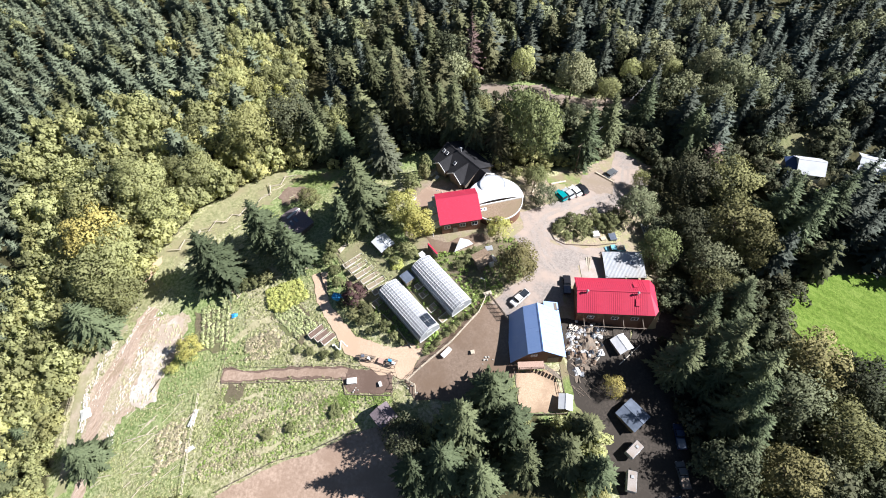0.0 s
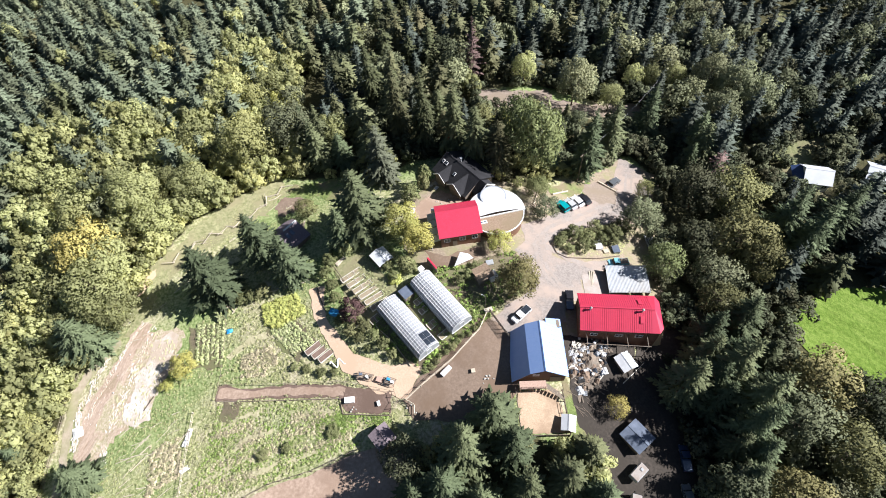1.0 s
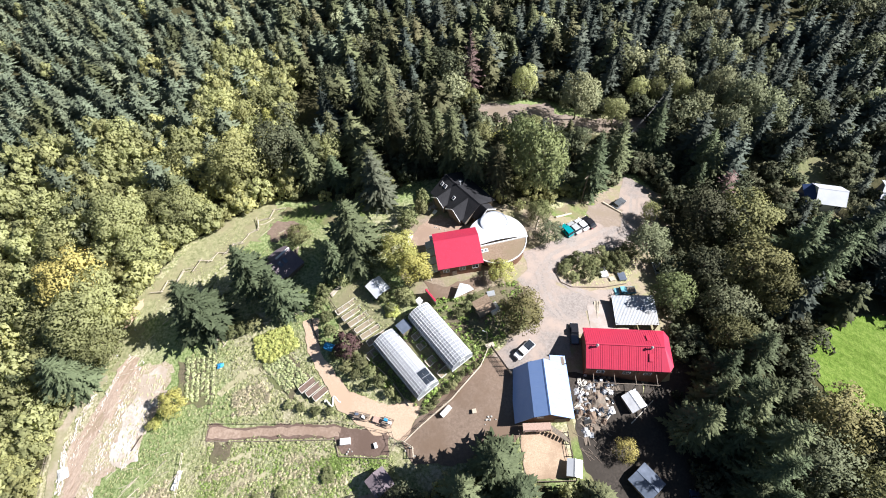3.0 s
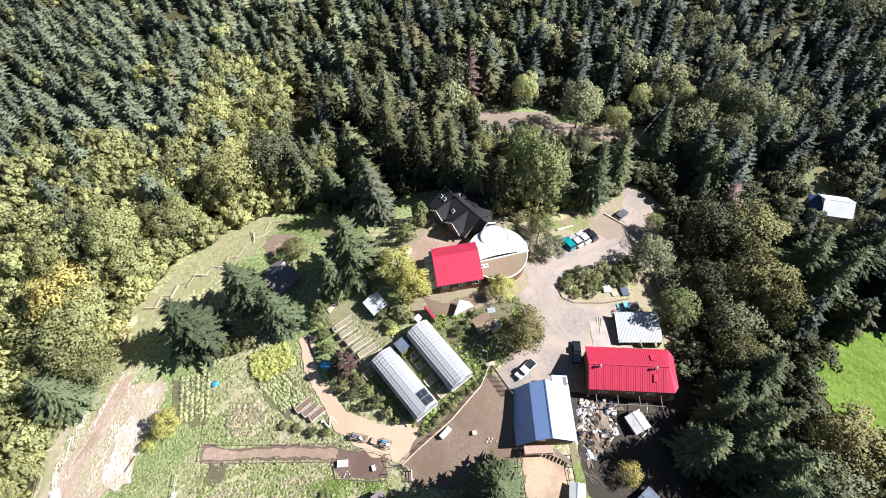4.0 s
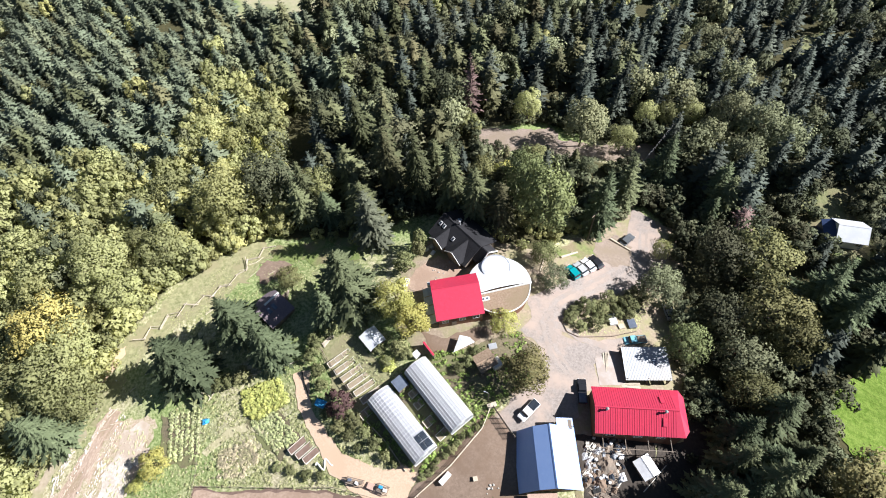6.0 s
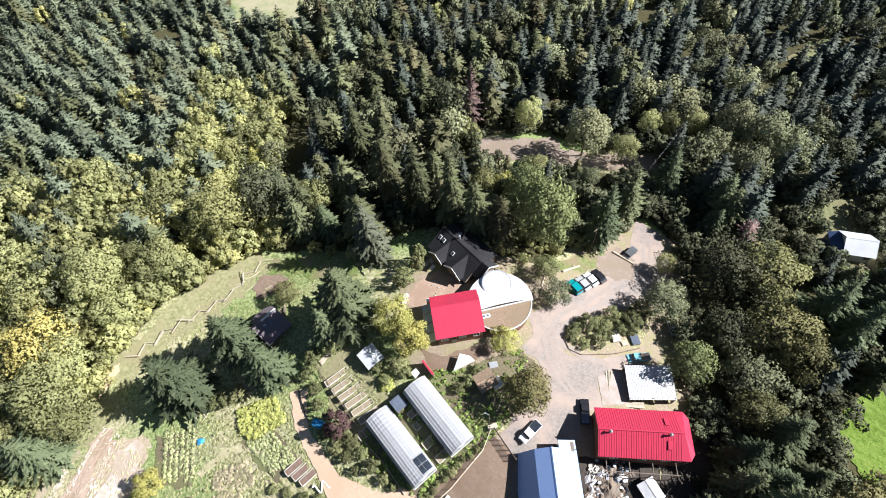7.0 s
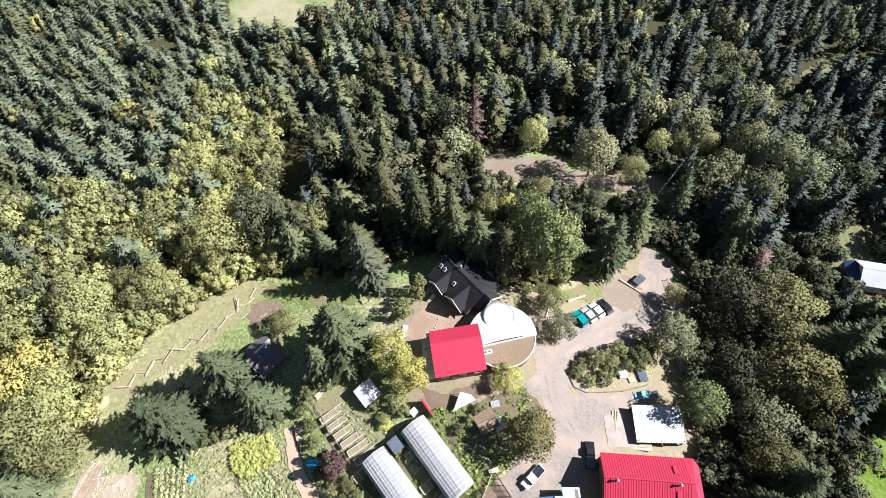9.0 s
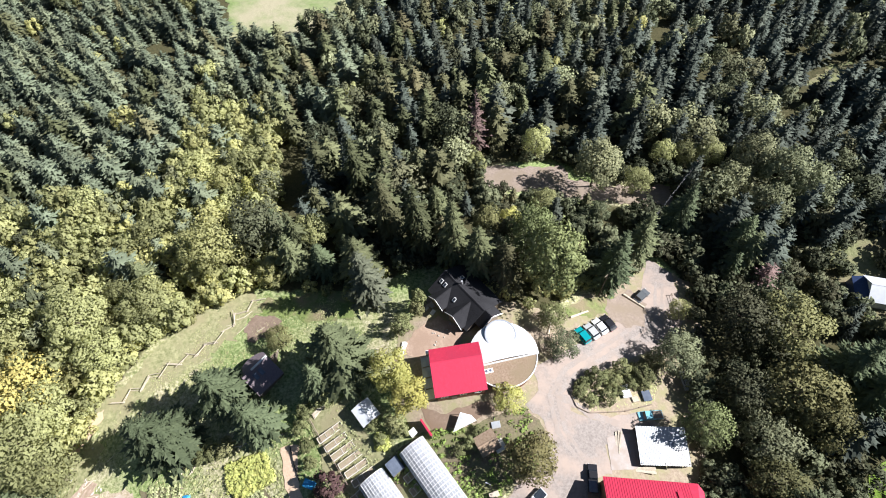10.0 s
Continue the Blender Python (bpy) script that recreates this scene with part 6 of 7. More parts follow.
def car(x, y, turn, paint_name, label, L=4.2, tall=False):
    t = thing("car", label, "car", at_ground(x, y, turn, 0.05), "parked cars")
    w, mat = 1.78, PAINT[paint_name]
    bm = bmesh.new()
    add_prism(bm, [(-L / 2, 0.32), (-L / 2, 0.85), (-L / 2 + 0.4, 0.98), (L / 2 - 1.2, 0.95), (L / 2 - 0.15, 0.75), (L / 2, 0.35)], -w / 2, w / 2)
    bmesh.ops.bevel(bm, geom=bm.edges[:], offset=0.07, segments=2, affect="EDGES")
    part("body", bm, mat, t)
    cabin_of(t, -L / 2 + (0.15 if tall else 0.5), L / 2 - 1.1, 0.93, 1.62 if tall else 1.42, w - 0.1, mat)
    wheels(t, (-L * 0.3, L * 0.31), w)
    lamps_of(t, L, w, 0.7)
    for s in (-1, 1):
        bm = bmesh.new()
        add_box(bm, (L / 2 - 1.5, s * (w / 2 + 0.08), 1.0), (0.12, 0.18, 0.12), bevel=0.02)
        part("mirror", bm, mat, t)
    return t


def pickup(x, y, turn, paint_name, label, cover="glass_dark", load=None):
    t = thing("pickup_truck", label, "pickup truck", at_ground(x, y, turn, 0.05) @ Matrix.Scale(0.86, 4), "parked cars")
    L, w, mat = 5.6, 1.95, PAINT[paint_name]
    bm = bmesh.new()
    add_prism(bm, [(-L / 2, 0.45), (-L / 2, 1.05), (L / 2 - 1.5, 1.1), (L / 2 - 0.1, 0.98), (L / 2, 0.5)], -w / 2, w / 2)
    bmesh.ops.bevel(bm, geom=bm.edges[:], offset=0.06, segments=2, affect="EDGES")
    part("body", bm, mat, t)
    cabin_of(t, -0.35, L / 2 - 1.15, 1.05, 1.75, w - 0.1, mat)
    bm = bmesh.new()
    add_box(bm, (-L / 2 + 1.2, 0, 1.12), (2.1, w - 0.25, 0.14), bevel=0.04)
    part("bed_cover", bm, M[cover], t, "cover over the load bed")
    wheels(t, (-L * 0.29, L * 0.31), w)
    lamps_of(t, L, w, 0.85)
    return t


# grey body and roof tones put the firs' shade and some dirt into the colour
def trailer(x, y, turn, L, W, H, label, roof="concrete"):
    t = thing("camping_trailer", label, "trailer", at_ground(x, y, turn, 0.0) @ Matrix.Scale(0.8, 4))
    bm = bmesh.new()
    add_box(bm, (0, 0, H / 2 + 0.45), (L, W, H - 0.5), bevel=0.16)
    part("body", bm, M["tin"], t)
    bm = bmesh.new()
    add_box(bm, (0, 0, H + 0.24), (L - 0.2, W - 0.2, 0.1), bevel=0.03)
    part("roof", bm, M[roof], t)
    bm = bmesh.new()
    add_box(bm, (L * 0.2, 0, H + 0.36), (0.7, 0.7, 0.2), bevel=0.04)
    part("roof_vent", bm, M["tin"], t)
    for s in (-1, 1):
        window(t, pose(0.3, s * (W / 2 + 0.02), H * 0.62, 0, 0, 0 if s < 0 else 180), 1.1, 0.6)
    wheels(t, (-0.4, 0.5), W)
    bm = bmesh.new()
    add_rod(bm, (L / 2 - 0.1, 0.5, 0.5), (L / 2 + 1.0, 0, 0.45), 0.05)
    add_rod(bm, (L / 2 - 0.1, -0.5, 0.5), (L / 2 + 1.0, 0, 0.45), 0.05)
    part("drawbar", bm, M["tyre"], t)
    return t


pickup(11.4, 51.9, 222, "white", "white pickup truck with a dark bed cover on the drive")
pickup(22.2, 55.7, 85, "black", "dark pickup truck in the barn's shade", "panel")
pickup(35.8, 67.4, 184, "sky", "old light blue truck beside the carport", "board")
car(25.0, 84.0, 122, "teal", "teal green car parked in the row", 4.0, True)
car(27.2, 85.2, 122, "silver", "silver car with dark windows parked in the row", 4.0)
car(29.3, 86.6, 122, "white", "white car with dark windows parked in the row", 4.0)
car(31.4, 87.7, 122, "black", "black car parked in the row", 4.0)
car(41.0, 95.5, 40, "grey", "dark car in the shade at the drive's bend")
car(45.7, 75.2, 95, "silver", "pale grey car under the trees")
trailer(30.6, 21.6, 40, 4.2, 2.2, 2.2, "pale camping trailer under the firs")
trailer(29.1, 16.2, 75, 4.6, 2.2, 2.3, "white camping trailer under the firs")
pickup(40.3, 24.3, 88, "navy", "dark blue truck in the shaded lane", "panel")
pickup(39.3, 17.5, 92, "grey", "grey truck loaded with scrap in the shaded lane", "board")
car(37.5, 11.6, 95, "navy", "dark blue car in the shaded lane", 4.6, True)
small_shed("shed", "square shed with a faded grey sheet roof", at_ground(31.4, 27.8, 38), 4.1, 4.3, 1.7, 2.1, "board", "panel", 0)


# ---- fences and timber ----
def fence(points, label, h=1.2, gap=2.2, rails=2, mat="board", thick=0.12, name="fence"):
    t = thing(name, label, "fence", Matrix())
    bm = bmesh.new()
    add_box(bm, (0, 0, h / 2 - 0.2), (thick, thick, h + 0.4))
    post = mesh_of("post", bm, M[mat])
    places = []
    for (ax, ay), (bx, by) in zip(points, points[1:]):
        n = max(1, round(math.hypot(bx - ax, by - ay) / gap))
        places += [(ax + (bx - ax) * i / n, ay + (by - ay) * i / n) for i in range(n)]
    places.append(points[-1])
    for x, y in places:
        o = new("post", post)
        o.parent, o.matrix_basis = t, at_ground(x + rng.uniform(-0.06, 0.06), y + rng.uniform(-0.06, 0.06), rng.uniform(0, 40)) @ pose(0, 0, 0, rng.uniform(-3, 3), rng.uniform(-3, 3), 0)
    for (ax, ay), (bx, by) in zip(places, places[1:]):
        for k in range(rails):
            z = h * (0.35 + 0.55 * k / max(1, rails - 1)) if rails > 1 else h * 0.8
            bm = bmesh.new()
            p, q = Vector((ax, ay, gz(ax, ay) + z + rng.uniform(-0.05, 0.05))), Vector((bx, by, gz(bx, by) + z + rng.uniform(-0.05, 0.05)))
            add_rod(bm, p, q, thick * 0.45, n=4)
            part("rail", bm, M[mat], t)
    return t


def board_edge(points, label, mat="board", h=0.35):
    """Timber edging of a path or terrace, one plank to each stretch."""
    t = thing("timber_edging", label, "edging", Matrix())
    for (ax, ay), (bx, by) in zip(points, points[1:]):
        n = max(1, round(math.hypot(bx - ax, by - ay) / 3))
        for i in range(n):
            a = (ax + (bx - ax) * i / n, ay + (by - ay) * i / n)
            b = (ax + (bx - ax) * (i + 0.98) / n, ay + (by - ay) * (i + 0.98) / n)
            bm = bmesh.new()
            m = ((a[0] + b[0]) / 2, (a[1] + b[1]) / 2)
            add_box(bm, (0, 0, h / 2 - 0.1), (math.hypot(b[0] - a[0], b[1] - a[1]), 0.16, h + 0.2), bevel=0.02)
            o = part("plank", bm, M[mat], t)
            slope = math.degrees(math.atan2(gz(*b) - gz(*a), math.hypot(b[0] - a[0], b[1] - a[1])))
            o.matrix_basis = at_ground(*m) @ pose(0, 0, 0, 0, 0, math.degrees(math.atan2(b[1] - a[1], b[0] - a[0]))) @ pose(0, 0, 0, 0, -slope, 0)
    return t


fence([(-56.5, 59.2), (-55.3, 50.9), (-54.8, 43.1), (-54.9, 38.0)], "weathered post and rail garden fence", 1.1, 2.2, 1, "board", 0.08)
fence([(-54.3, 41.0), (-47.1, 40.7), (-37.0, 40.2), (-25.9, 39.9), (-16.2, 37.4)], "dark weathered fence above the soil path", 0.9, 2.6, 1, "board", 0.08)
board_edge([(-55.0, 37.6), (-41.7, 37.1), (-27.0, 36.7), (-26.1, 33.6), (-16.1, 32.8)], "dark timber edging of the soil path", h=0.2)
fence([(-13.0, 35.4), (-9.9, 38.0), (-3.5, 42.8), (2.5, 48.9), (4.2, 52.5)], "pale pole fence along the earth yard", 1.2, 2.0, 3, "pale_wood")
fence([(-15.4, 37.4), (-14.6, 35.2), (-16.1, 33.1)], "dark garden gate posts and rails", 1.5, 1.3, 2, "board", 0.08)
fence([(-13.2, 35.6), (-11.2, 34.4), (-11.1, 32.7)], "pale gate rails beside the yard", 1.4, 1.3, 3, "pale_wood")
fence([(4.8, 52.5), (8.3, 47.1)], "tall dark timber gate between yard and drive", 1.9, 1.1, 5)
fence([(-31.5, 67.4), (-26.9, 61.1), (-22.1, 54.9)], "weathered fence beside the raised beds", 1.1, 2.0)
board_edge([(-20.2, 51.5), (-15.9, 47.3), (-12.0, 42.1)], "pale log edging beside the shrubs", "pale_wood", 0.3)
board_edge([(-34.6, 61.9), (-33.6, 59.2), (-31.9, 55.8)], "dark plank edging of the sandy path", "tyre", 0.3)
fence([(9.0, 36.7), (9.6, 28.0), (18.9, 28.1), (18.2, 36.4)], "timber rails round the straw pen", 1.3, 2.2, 3)
fence([(48.4, 96.4), (48.3, 90.6), (47.9, 86.3)], "low timber fence along the drive", 1.0, 2.4)
fence([(-90.1, 19.8), (-91.3, 40.4), (-89.9, 47.5), (-84.6, 57.5)], "old wire fence posts beside the track", 1.1, 3.0, 2, "board", 0.09)
fence([(-59.7, 35.4), (-59.2, 24.3), (-58.4, 15.6)], "leaning pale posts of a field fence", 1.0, 2.0, 2, "pale_wood", 0.1)
fence([(-51.1, 15.8), (-40.2, 21.0), (-31.6, 23.2), (-22.5, 26.8)], "low rail along the soil strip", 0.7, 2.4, 1)
board_edge([(20.3, 71.5), (21.2, 68.5), (23.6, 67.4), (30.8, 68.1), (36.9, 69.8)], "dark log kerb of the planted island", "board", 0.35)
board_edge([(-57.3, 60.1), (-50.2, 61.9), (-44.7, 62.4)], "log edging at the garden's top", "pale_wood", 0.35)


def zigzag_fence(points, label):
    """Stacked pale poles laid zigzag over the meadow, some fallen."""
    t = thing("rail_fence", label, "fence", Matrix())
    places, side = [], 1
    for (ax, ay), (bx, by) in zip(points, points[1:]):
        L = math.hypot(bx - ax, by - ay)
        n = max(1, round(L / 2.3))
        for i in range(n):
            places.append((ax + (bx - ax) * i / n - side * 0.75 * (by - ay) / L, ay + (by - ay) * i / n + side * 0.75 * (bx - ax) / L))
            side = -side
    for (ax, ay), (bx, by) in zip(places, places[1:]):
        for k in range(3):
            if rng.random() < 0.3:
                continue
            swing = rng.uniform(-0.5, 0.5) if k == 2 else 0.0
            p, q = Vector((ax - swing, ay + swing, gz(ax, ay) + 0.12 + 0.25 * k)), Vector((bx + swing, by + swing, gz(bx, by) + 0.12 + 0.25 * k))
            d = (q - p) * rng.uniform(0.05, 0.2)
            bm = bmesh.new()
            add_rod(bm, p - d, q + d, rng.uniform(0.05, 0.085), n=5)
            part("pole", bm, M["pale_wood"], t)
    return t


zigzag_fence([(-47.0, 95.2), (-52.0, 90.6), (-53.9, 86.3), (-57.5, 83.0), (-64.5, 79.0), (-70.0, 74.6), (-76.4, 69.6)], "bleached poles of a zigzag fence across the meadow")


def log(x, y, turn, L, r, label, mat="pale_wood", group="fallen logs"):
    bm = bmesh.new()
    add_rod(bm, (-L / 2, 0, r * 0.8), (L / 2, 0, r * 0.8), r, r * 0.75, 8)
    if L > 2:
        add_rod(bm, (L * 0.1, 0, r), (L * 0.25, L * 0.12, r * 1.5), r * 0.4, r * 0.15, 5)
    slope = math.degrees(math.atan2(gz(x + math.cos(radians(turn)), y + math.sin(radians(turn))) - gz(x, y), 1))
    o = new("log", mesh_of("log", bm, M[mat]))
    o.matrix_basis = at_ground(x, y, turn) @ pose(0, 0, 0, 0, -slope, 0)
    return tagged(o, label, "log", group)


log(25.2, 89.5, 25, 5.0, 0.28, "pale felled log beside the parked cars")
log(39.0, 94.2, -38, 5.5, 0.26, "pale felled log at the turnout's edge")
log(18.2, 85.8, 70, 4.5, 0.2, "leaning pale log in the grass")
for i in range(5):
    log(-43.7 + 1.5 * i, 62.8 + 0.28 * i, 14 + rng.uniform(-25, 25), rng.uniform(1.6, 3.0), 0.16, "short pale log of a heap by the garden")
for i in range(7):
    log(-56.1 + rng.uniform(-1.6, 1.6), 59.5 + rng.uniform(-1.4, 1.4), rng.uniform(0, 180), rng.uniform(1.5, 3.4), 0.1, "bleached branch of a brush heap", group="bleached branches")
DEBRIS = [(-83.9, 45.4), (-76.5, 58.4), (-64.7, 76.6), (-47.6, 94.2), (-44.0, 87.7), (-58.3, 74.7), (-72.0, 58.8), (-77.2, 47.6)]
BRUSH = [(-75.9, 32.1), (-63.1, 41.1), (-58.2, 35.6), (-58.0, 19.5), (-73.5, 13.2), (-82.7, 20.3)]
for poly, n, long in ((DEBRIS, 26, 3.2), (BRUSH, 46, 4.2)):
    k = 0
    while k < n:
        x, y = rng.uniform(-95, -40), rng.uniform(12, 98)
        if inside(x, y, poly):
            log(x, y, rng.uniform(5, 55), rng.uniform(0.35, 1.0) * long, rng.uniform(0.04, 0.1), "bleached branch lying in the grass", group="bleached branches")
            k += 1


def raised_bed(x, y, turn, L, W, cells, label, soil="verge"):
    t = thing("raised_bed", label, "raised bed", at_ground(x, y, turn), "raised beds of the kitchen garden")
    for c, s in (((0, -W / 2, 0.1), (L, 0.1, 0.36)), ((0, W / 2, 0.1), (L, 0.1, 0.36)), ((-L / 2, 0, 0.1), (0.1, W - 0.11, 0.36)), ((L / 2, 0, 0.1), (0.1, W - 0.11, 0.36))):
        bm = bmesh.new()
        add_box(bm, c, s, bevel=0.01)
        part("board", bm, M["bleached"], t)
    bm = bmesh.new()
    add_box(bm, (0, 0, 0.02), (L - 0.12, W - 0.12, 0.4))
    part("earth", bm, M[soil], t)
    for i in range(1, cells):
        bm = bmesh.new()
        add_box(bm, (-L / 2 + L * i / cells, 0, 0.32), (0.08, W, 0.06))
        part("cross_bar", bm, M["bleached"], t)
    return t


BEDS = [(-28.6, 62.5, -23.1, 66.7, 4, 1.25), (-27.0, 60.9, -21.5, 65.0, 0, 1.15), (-25.5, 59.3, -19.9, 63.4, 0, 1.2), (-23.9, 57.8, -18.3, 61.8, 2, 1.15), (-22.5, 56.3, -16.8, 60.2, 3, 1.15), (-21.0, 54.8, -15.3, 58.7, 6, 1.3)]
for ax, ay, bx, by, cells, w in BEDS:
    cells = cells or 3
    raised_bed((ax + bx) / 2, (ay + by) / 2, math.degrees(math.atan2(by - ay, bx - ax)), math.hypot(bx - ax, by - ay), w, cells, "pale-framed raised bed with a ladder of bars" if cells > 3 else "pale timber raised bed full of plants")
for x, y, L, W in ((-20.1, 52.8, 2.4, 1.6), (-24.8, 52.1, 2.6, 1.4), (-9.5, 53.8, 1.8, 1.4), (-7.6, 50.5, 2.0, 1.5), (-5.0, 48.2, 2.4, 1.4), (-10.6, 55.9, 1.8, 1.3)):
    raised_bed(x, y, 40, L, W, 2, "small pale planting box beside the greenhouses")
for i in range(3):
    raised_bed(-33.6 + 1.6 * i, 47.9 - 0.9 * i, 42, 4.6, 1.3, 0, "low board-edged seed bed of bare soil", "dark_soil")


# ---- plants of the garden ----
def tint_mesh(name, pieces, material):
    """Joins (points, triangles, tint) pieces into one mesh."""
    P, F, T, N, n = [], [], [], [], 0
    for p, f, v, k in pieces:
        P.append(p)
        F.append(f + n)
        N.append(v)
        T.append(np.full(len(p), k, dtype=np.float32))
        n += len(p)
    me = array_mesh(name, np.concatenate(P), np.concatenate(F), material, np.concatenate(N))
    at = me.attributes.new("tint", "FLOAT", "POINT")
    at.data.foreach_set("value", np.concatenate(T))
    return me


def tuft(n, r, h):
    """A spray of bent blades."""
    P = []
    for _ in range(n):
        a, l = rng.uniform(0, 6.28), rng.uniform(0.5, 1.0)
        d = np.array([math.cos(a), math.sin(a), 0])
        s = np.array([-d[1], d[0], 0]) * r * 0.22
        P += [d * r * 0.1 - s, d * r * 0.1 + s, d * r * l + np.array([0, 0, h * rng.uniform(0.4, 1.0)])]
    P = np.array(P)
    return P, np.arange(3 * n).reshape(-1, 3)[:, [1, 0, 2]], unit(unit(P * np.array([1, 1, 0.0])) + np.array([0, 0, 2.0]) + np.repeat(rng.normal(0, 0.3, (n, 3)), 3, axis=0))


TUFTS = [tuft(9, 0.55, 0.14) for _ in range(8)]
CLUMPS = [broad_crown(0.45, 0.55, 3, 14, 0.17, base=0.0) for _ in range(6)]
HERBS = [broad_crown(0.16, 0.5, 0, 18, 0.13, base=0.0) for _ in range(8)]
WEED = leaf_material("weeds", (0.24, 0.27, 0.11), (0.44, 0.45, 0.21), (0.58, 0.53, 0.34), joined=True, value=0.35)
LUSH = leaf_material("lush_weeds", (0.15, 0.24, 0.05), (0.30, 0.41, 0.11), (0.31, 0.37, 0.14), joined=True, value=0.3)
CROP = leaf_material("crop_leaves", (0.30, 0.35, 0.13), (0.52, 0.56, 0.29), (0.56, 0.56, 0.34), joined=True, value=0.25)
LIME = leaf_material("squash_leaves", (0.36, 0.41, 0.12), (0.55, 0.58, 0.20), (0.58, 0.56, 0.18), joined=True, value=0.12)
STRAW = leaf_material("dry_stalks", (0.42, 0.35, 0.22), (0.66, 0.57, 0.39), (0.46, 0.44, 0.24), joined=True, value=0.25)


def placed(piece, x, y, k, up=0.0, kz=None):
    p, f, v = piece
    a = rng.uniform(0, 6.28)
    c, s = math.cos(a), math.sin(a)
    return np.stack([(p[:, 0] * c - p[:, 1] * s) * k + x, (p[:, 0] * s + p[:, 1] * c) * k + y, p[:, 2] * (kz or k) + gz(x, y) + up], 1), f, np.stack([v[:, 0] * c - v[:, 1] * s, v[:, 0] * s + v[:, 1] * c, v[:, 2]], 1), rng.random()


def scatter(name, poly, n, bank, lo, hi, material, label, category, avoid=(), patch=0.0, up=0.0):
    x0, x1 = min(p[0] for p in poly), max(p[0] for p in poly)
    y0, y1 = min(p[1] for p in poly), max(p[1] for p in poly)
    out, tries = [], 0
    while len(out) < n and tries < 20 * n:
        tries += 1
        x, y = rng.uniform(x0, x1), rng.uniform(y0, y1)
        if not inside(x, y, poly) or any(inside(x, y, q) for q in avoid):
            continue
        if patch and noise.noise((x * 0.16, y * 0.16, 5.0)) < rng.uniform(-0.5, 0.5) * patch:
            continue
        out.append(placed(bank[int(rng.integers(len(bank)))], x, y, rng.uniform(lo, hi), up))
    return tagged(new(name, tint_mesh(name, out, material)), label, category, kind="stuff")


SOIL_PATH = [(-54.9, 40.9), (-42.2, 40.9), (-25.9, 39.3), (-16.2, 37.2), (-15.8, 33.3), (-25.5, 33.8), (-27.2, 37.5), (-41.6, 38.5), (-53.9, 37.8)]
SAND_PATH = [(-34.9, 55.1), (-26.7, 42.3), (-19.9, 37.8), (-12.8, 35.6), (-9.6, 41.7), (-12.5, 43.5), (-16.3, 42.4), (-24.4, 45.6), (-28.0, 49.8), (-31.9, 55.0), (-33.1, 62.5), (-36.5, 61.8)]
BED_YARD = [(-32.1, 67.6), (-25.2, 70.0), (-15.2, 59.5), (-20.2, 53.2), (-25.7, 53.6), (-28.4, 61.1)]
GARDEN = [(-61.2, 15.5), (-56.4, 39.5), (-62.6, 56.1), (-55.5, 61.2), (-35.1, 64.9), (-31.0, 70.4), (-21.3, 72.2), (-13.5, 66.4), (-11.7, 59.1), (-19.8, 51.7), (-12.0, 43.0), (-16.2, 36.2), (-14.3, 31.2), (-22.5, 27.5), (-40.2, 21.5)]
MEADOW = [(-82.7, 54.3), (-72.7, 71.0), (-59.7, 88.2), (-47.7, 96.1), (-27.0, 93.8), (-28.9, 82.2), (-47.8, 79.9), (-55.2, 69.5), (-60.7, 59.9), (-65.8, 57.7), (-73.4, 59.5)]
LOWER = [(-57.0, 17.5), (-54.6, 36.5), (-27.5, 36.0), (-25.8, 32.8), (-15.0, 32.0), (-22.5, 27.5), (-40.2, 21.5)]
PLANTING = [(-12.7, 60.6), (-8.2, 63.6), (-0.9, 64.0), (6.0, 66.7), (11.2, 67.7), (13.8, 65.7), (12.3, 57.2), (7.9, 54.7), (4.7, 51.6), (-8.8, 40.9), (-11.7, 42.6), (-16.0, 44.0), (-21.8, 52.6)]
GLASS_A = [(-19.4, 54.2), (-15.4, 57.5), (-6.2, 46.0), (-10.2, 42.7)]
GLASS_B = [(-12.2, 59.2), (-8.2, 62.5), (0.8, 51.2), (-3.2, 47.9)]
ROWS_WEST = [(-65.6, 55.2), (-56.6, 54.8), (-55.2, 45.0), (-62.8, 45.0)]
ROWS_EAST = [(-45.9, 52.3), (-40.4, 56.0), (-32.9, 48.9), (-37.7, 45.0)]
sheet("crop_ground", ROWS_WEST, M["mulch"], "dark tilled soil between the vegetable rows", "soil", up=0.03, wobble=0.8)
sheet("crop_ground", ROWS_EAST, M["mulch"], "dark tilled soil between the slanting rows", "soil", up=0.03, wobble=0.8)
scatter("weeds", GARDEN, 4200, TUFTS, 0.2, 0.6, WEED, "tangled weeds and grass tufts of the garden", "weeds", (SOIL_PATH, SAND_PATH, BED_YARD, ROWS_WEST, ROWS_EAST), 1.5)
scatter("lush_herbs", LOWER, 1700, TUFTS, 0.3, 0.9, LUSH, "lush green weeds of the lower garden", "weeds", (SOIL_PATH,), 2.0)
scatter("lush_corner", [(-31.5, 26.8), (-31.5, 32.8), (-26.3, 33.6), (-16.6, 32.8), (-17.2, 30.0), (-22.0, 28.6)], 620, TUFTS, 0.4, 1.0, LUSH, "bright green grass under the soil path", "grass", (), 0.6)
scatter("tall_weeds", GARDEN, 1200, TUFTS, 0.5, 1.1, WEED, "tall pale weeds among the garden grass", "weeds", (SOIL_PATH, SAND_PATH, BED_YARD, ROWS_WEST, ROWS_EAST), 2.0)
scatter("underplanting", PLANTING, 520, HERBS, 0.6, 1.6, LUSH, "green plants round the greenhouses", "plants", (GLASS_A, GLASS_B), 0.8)
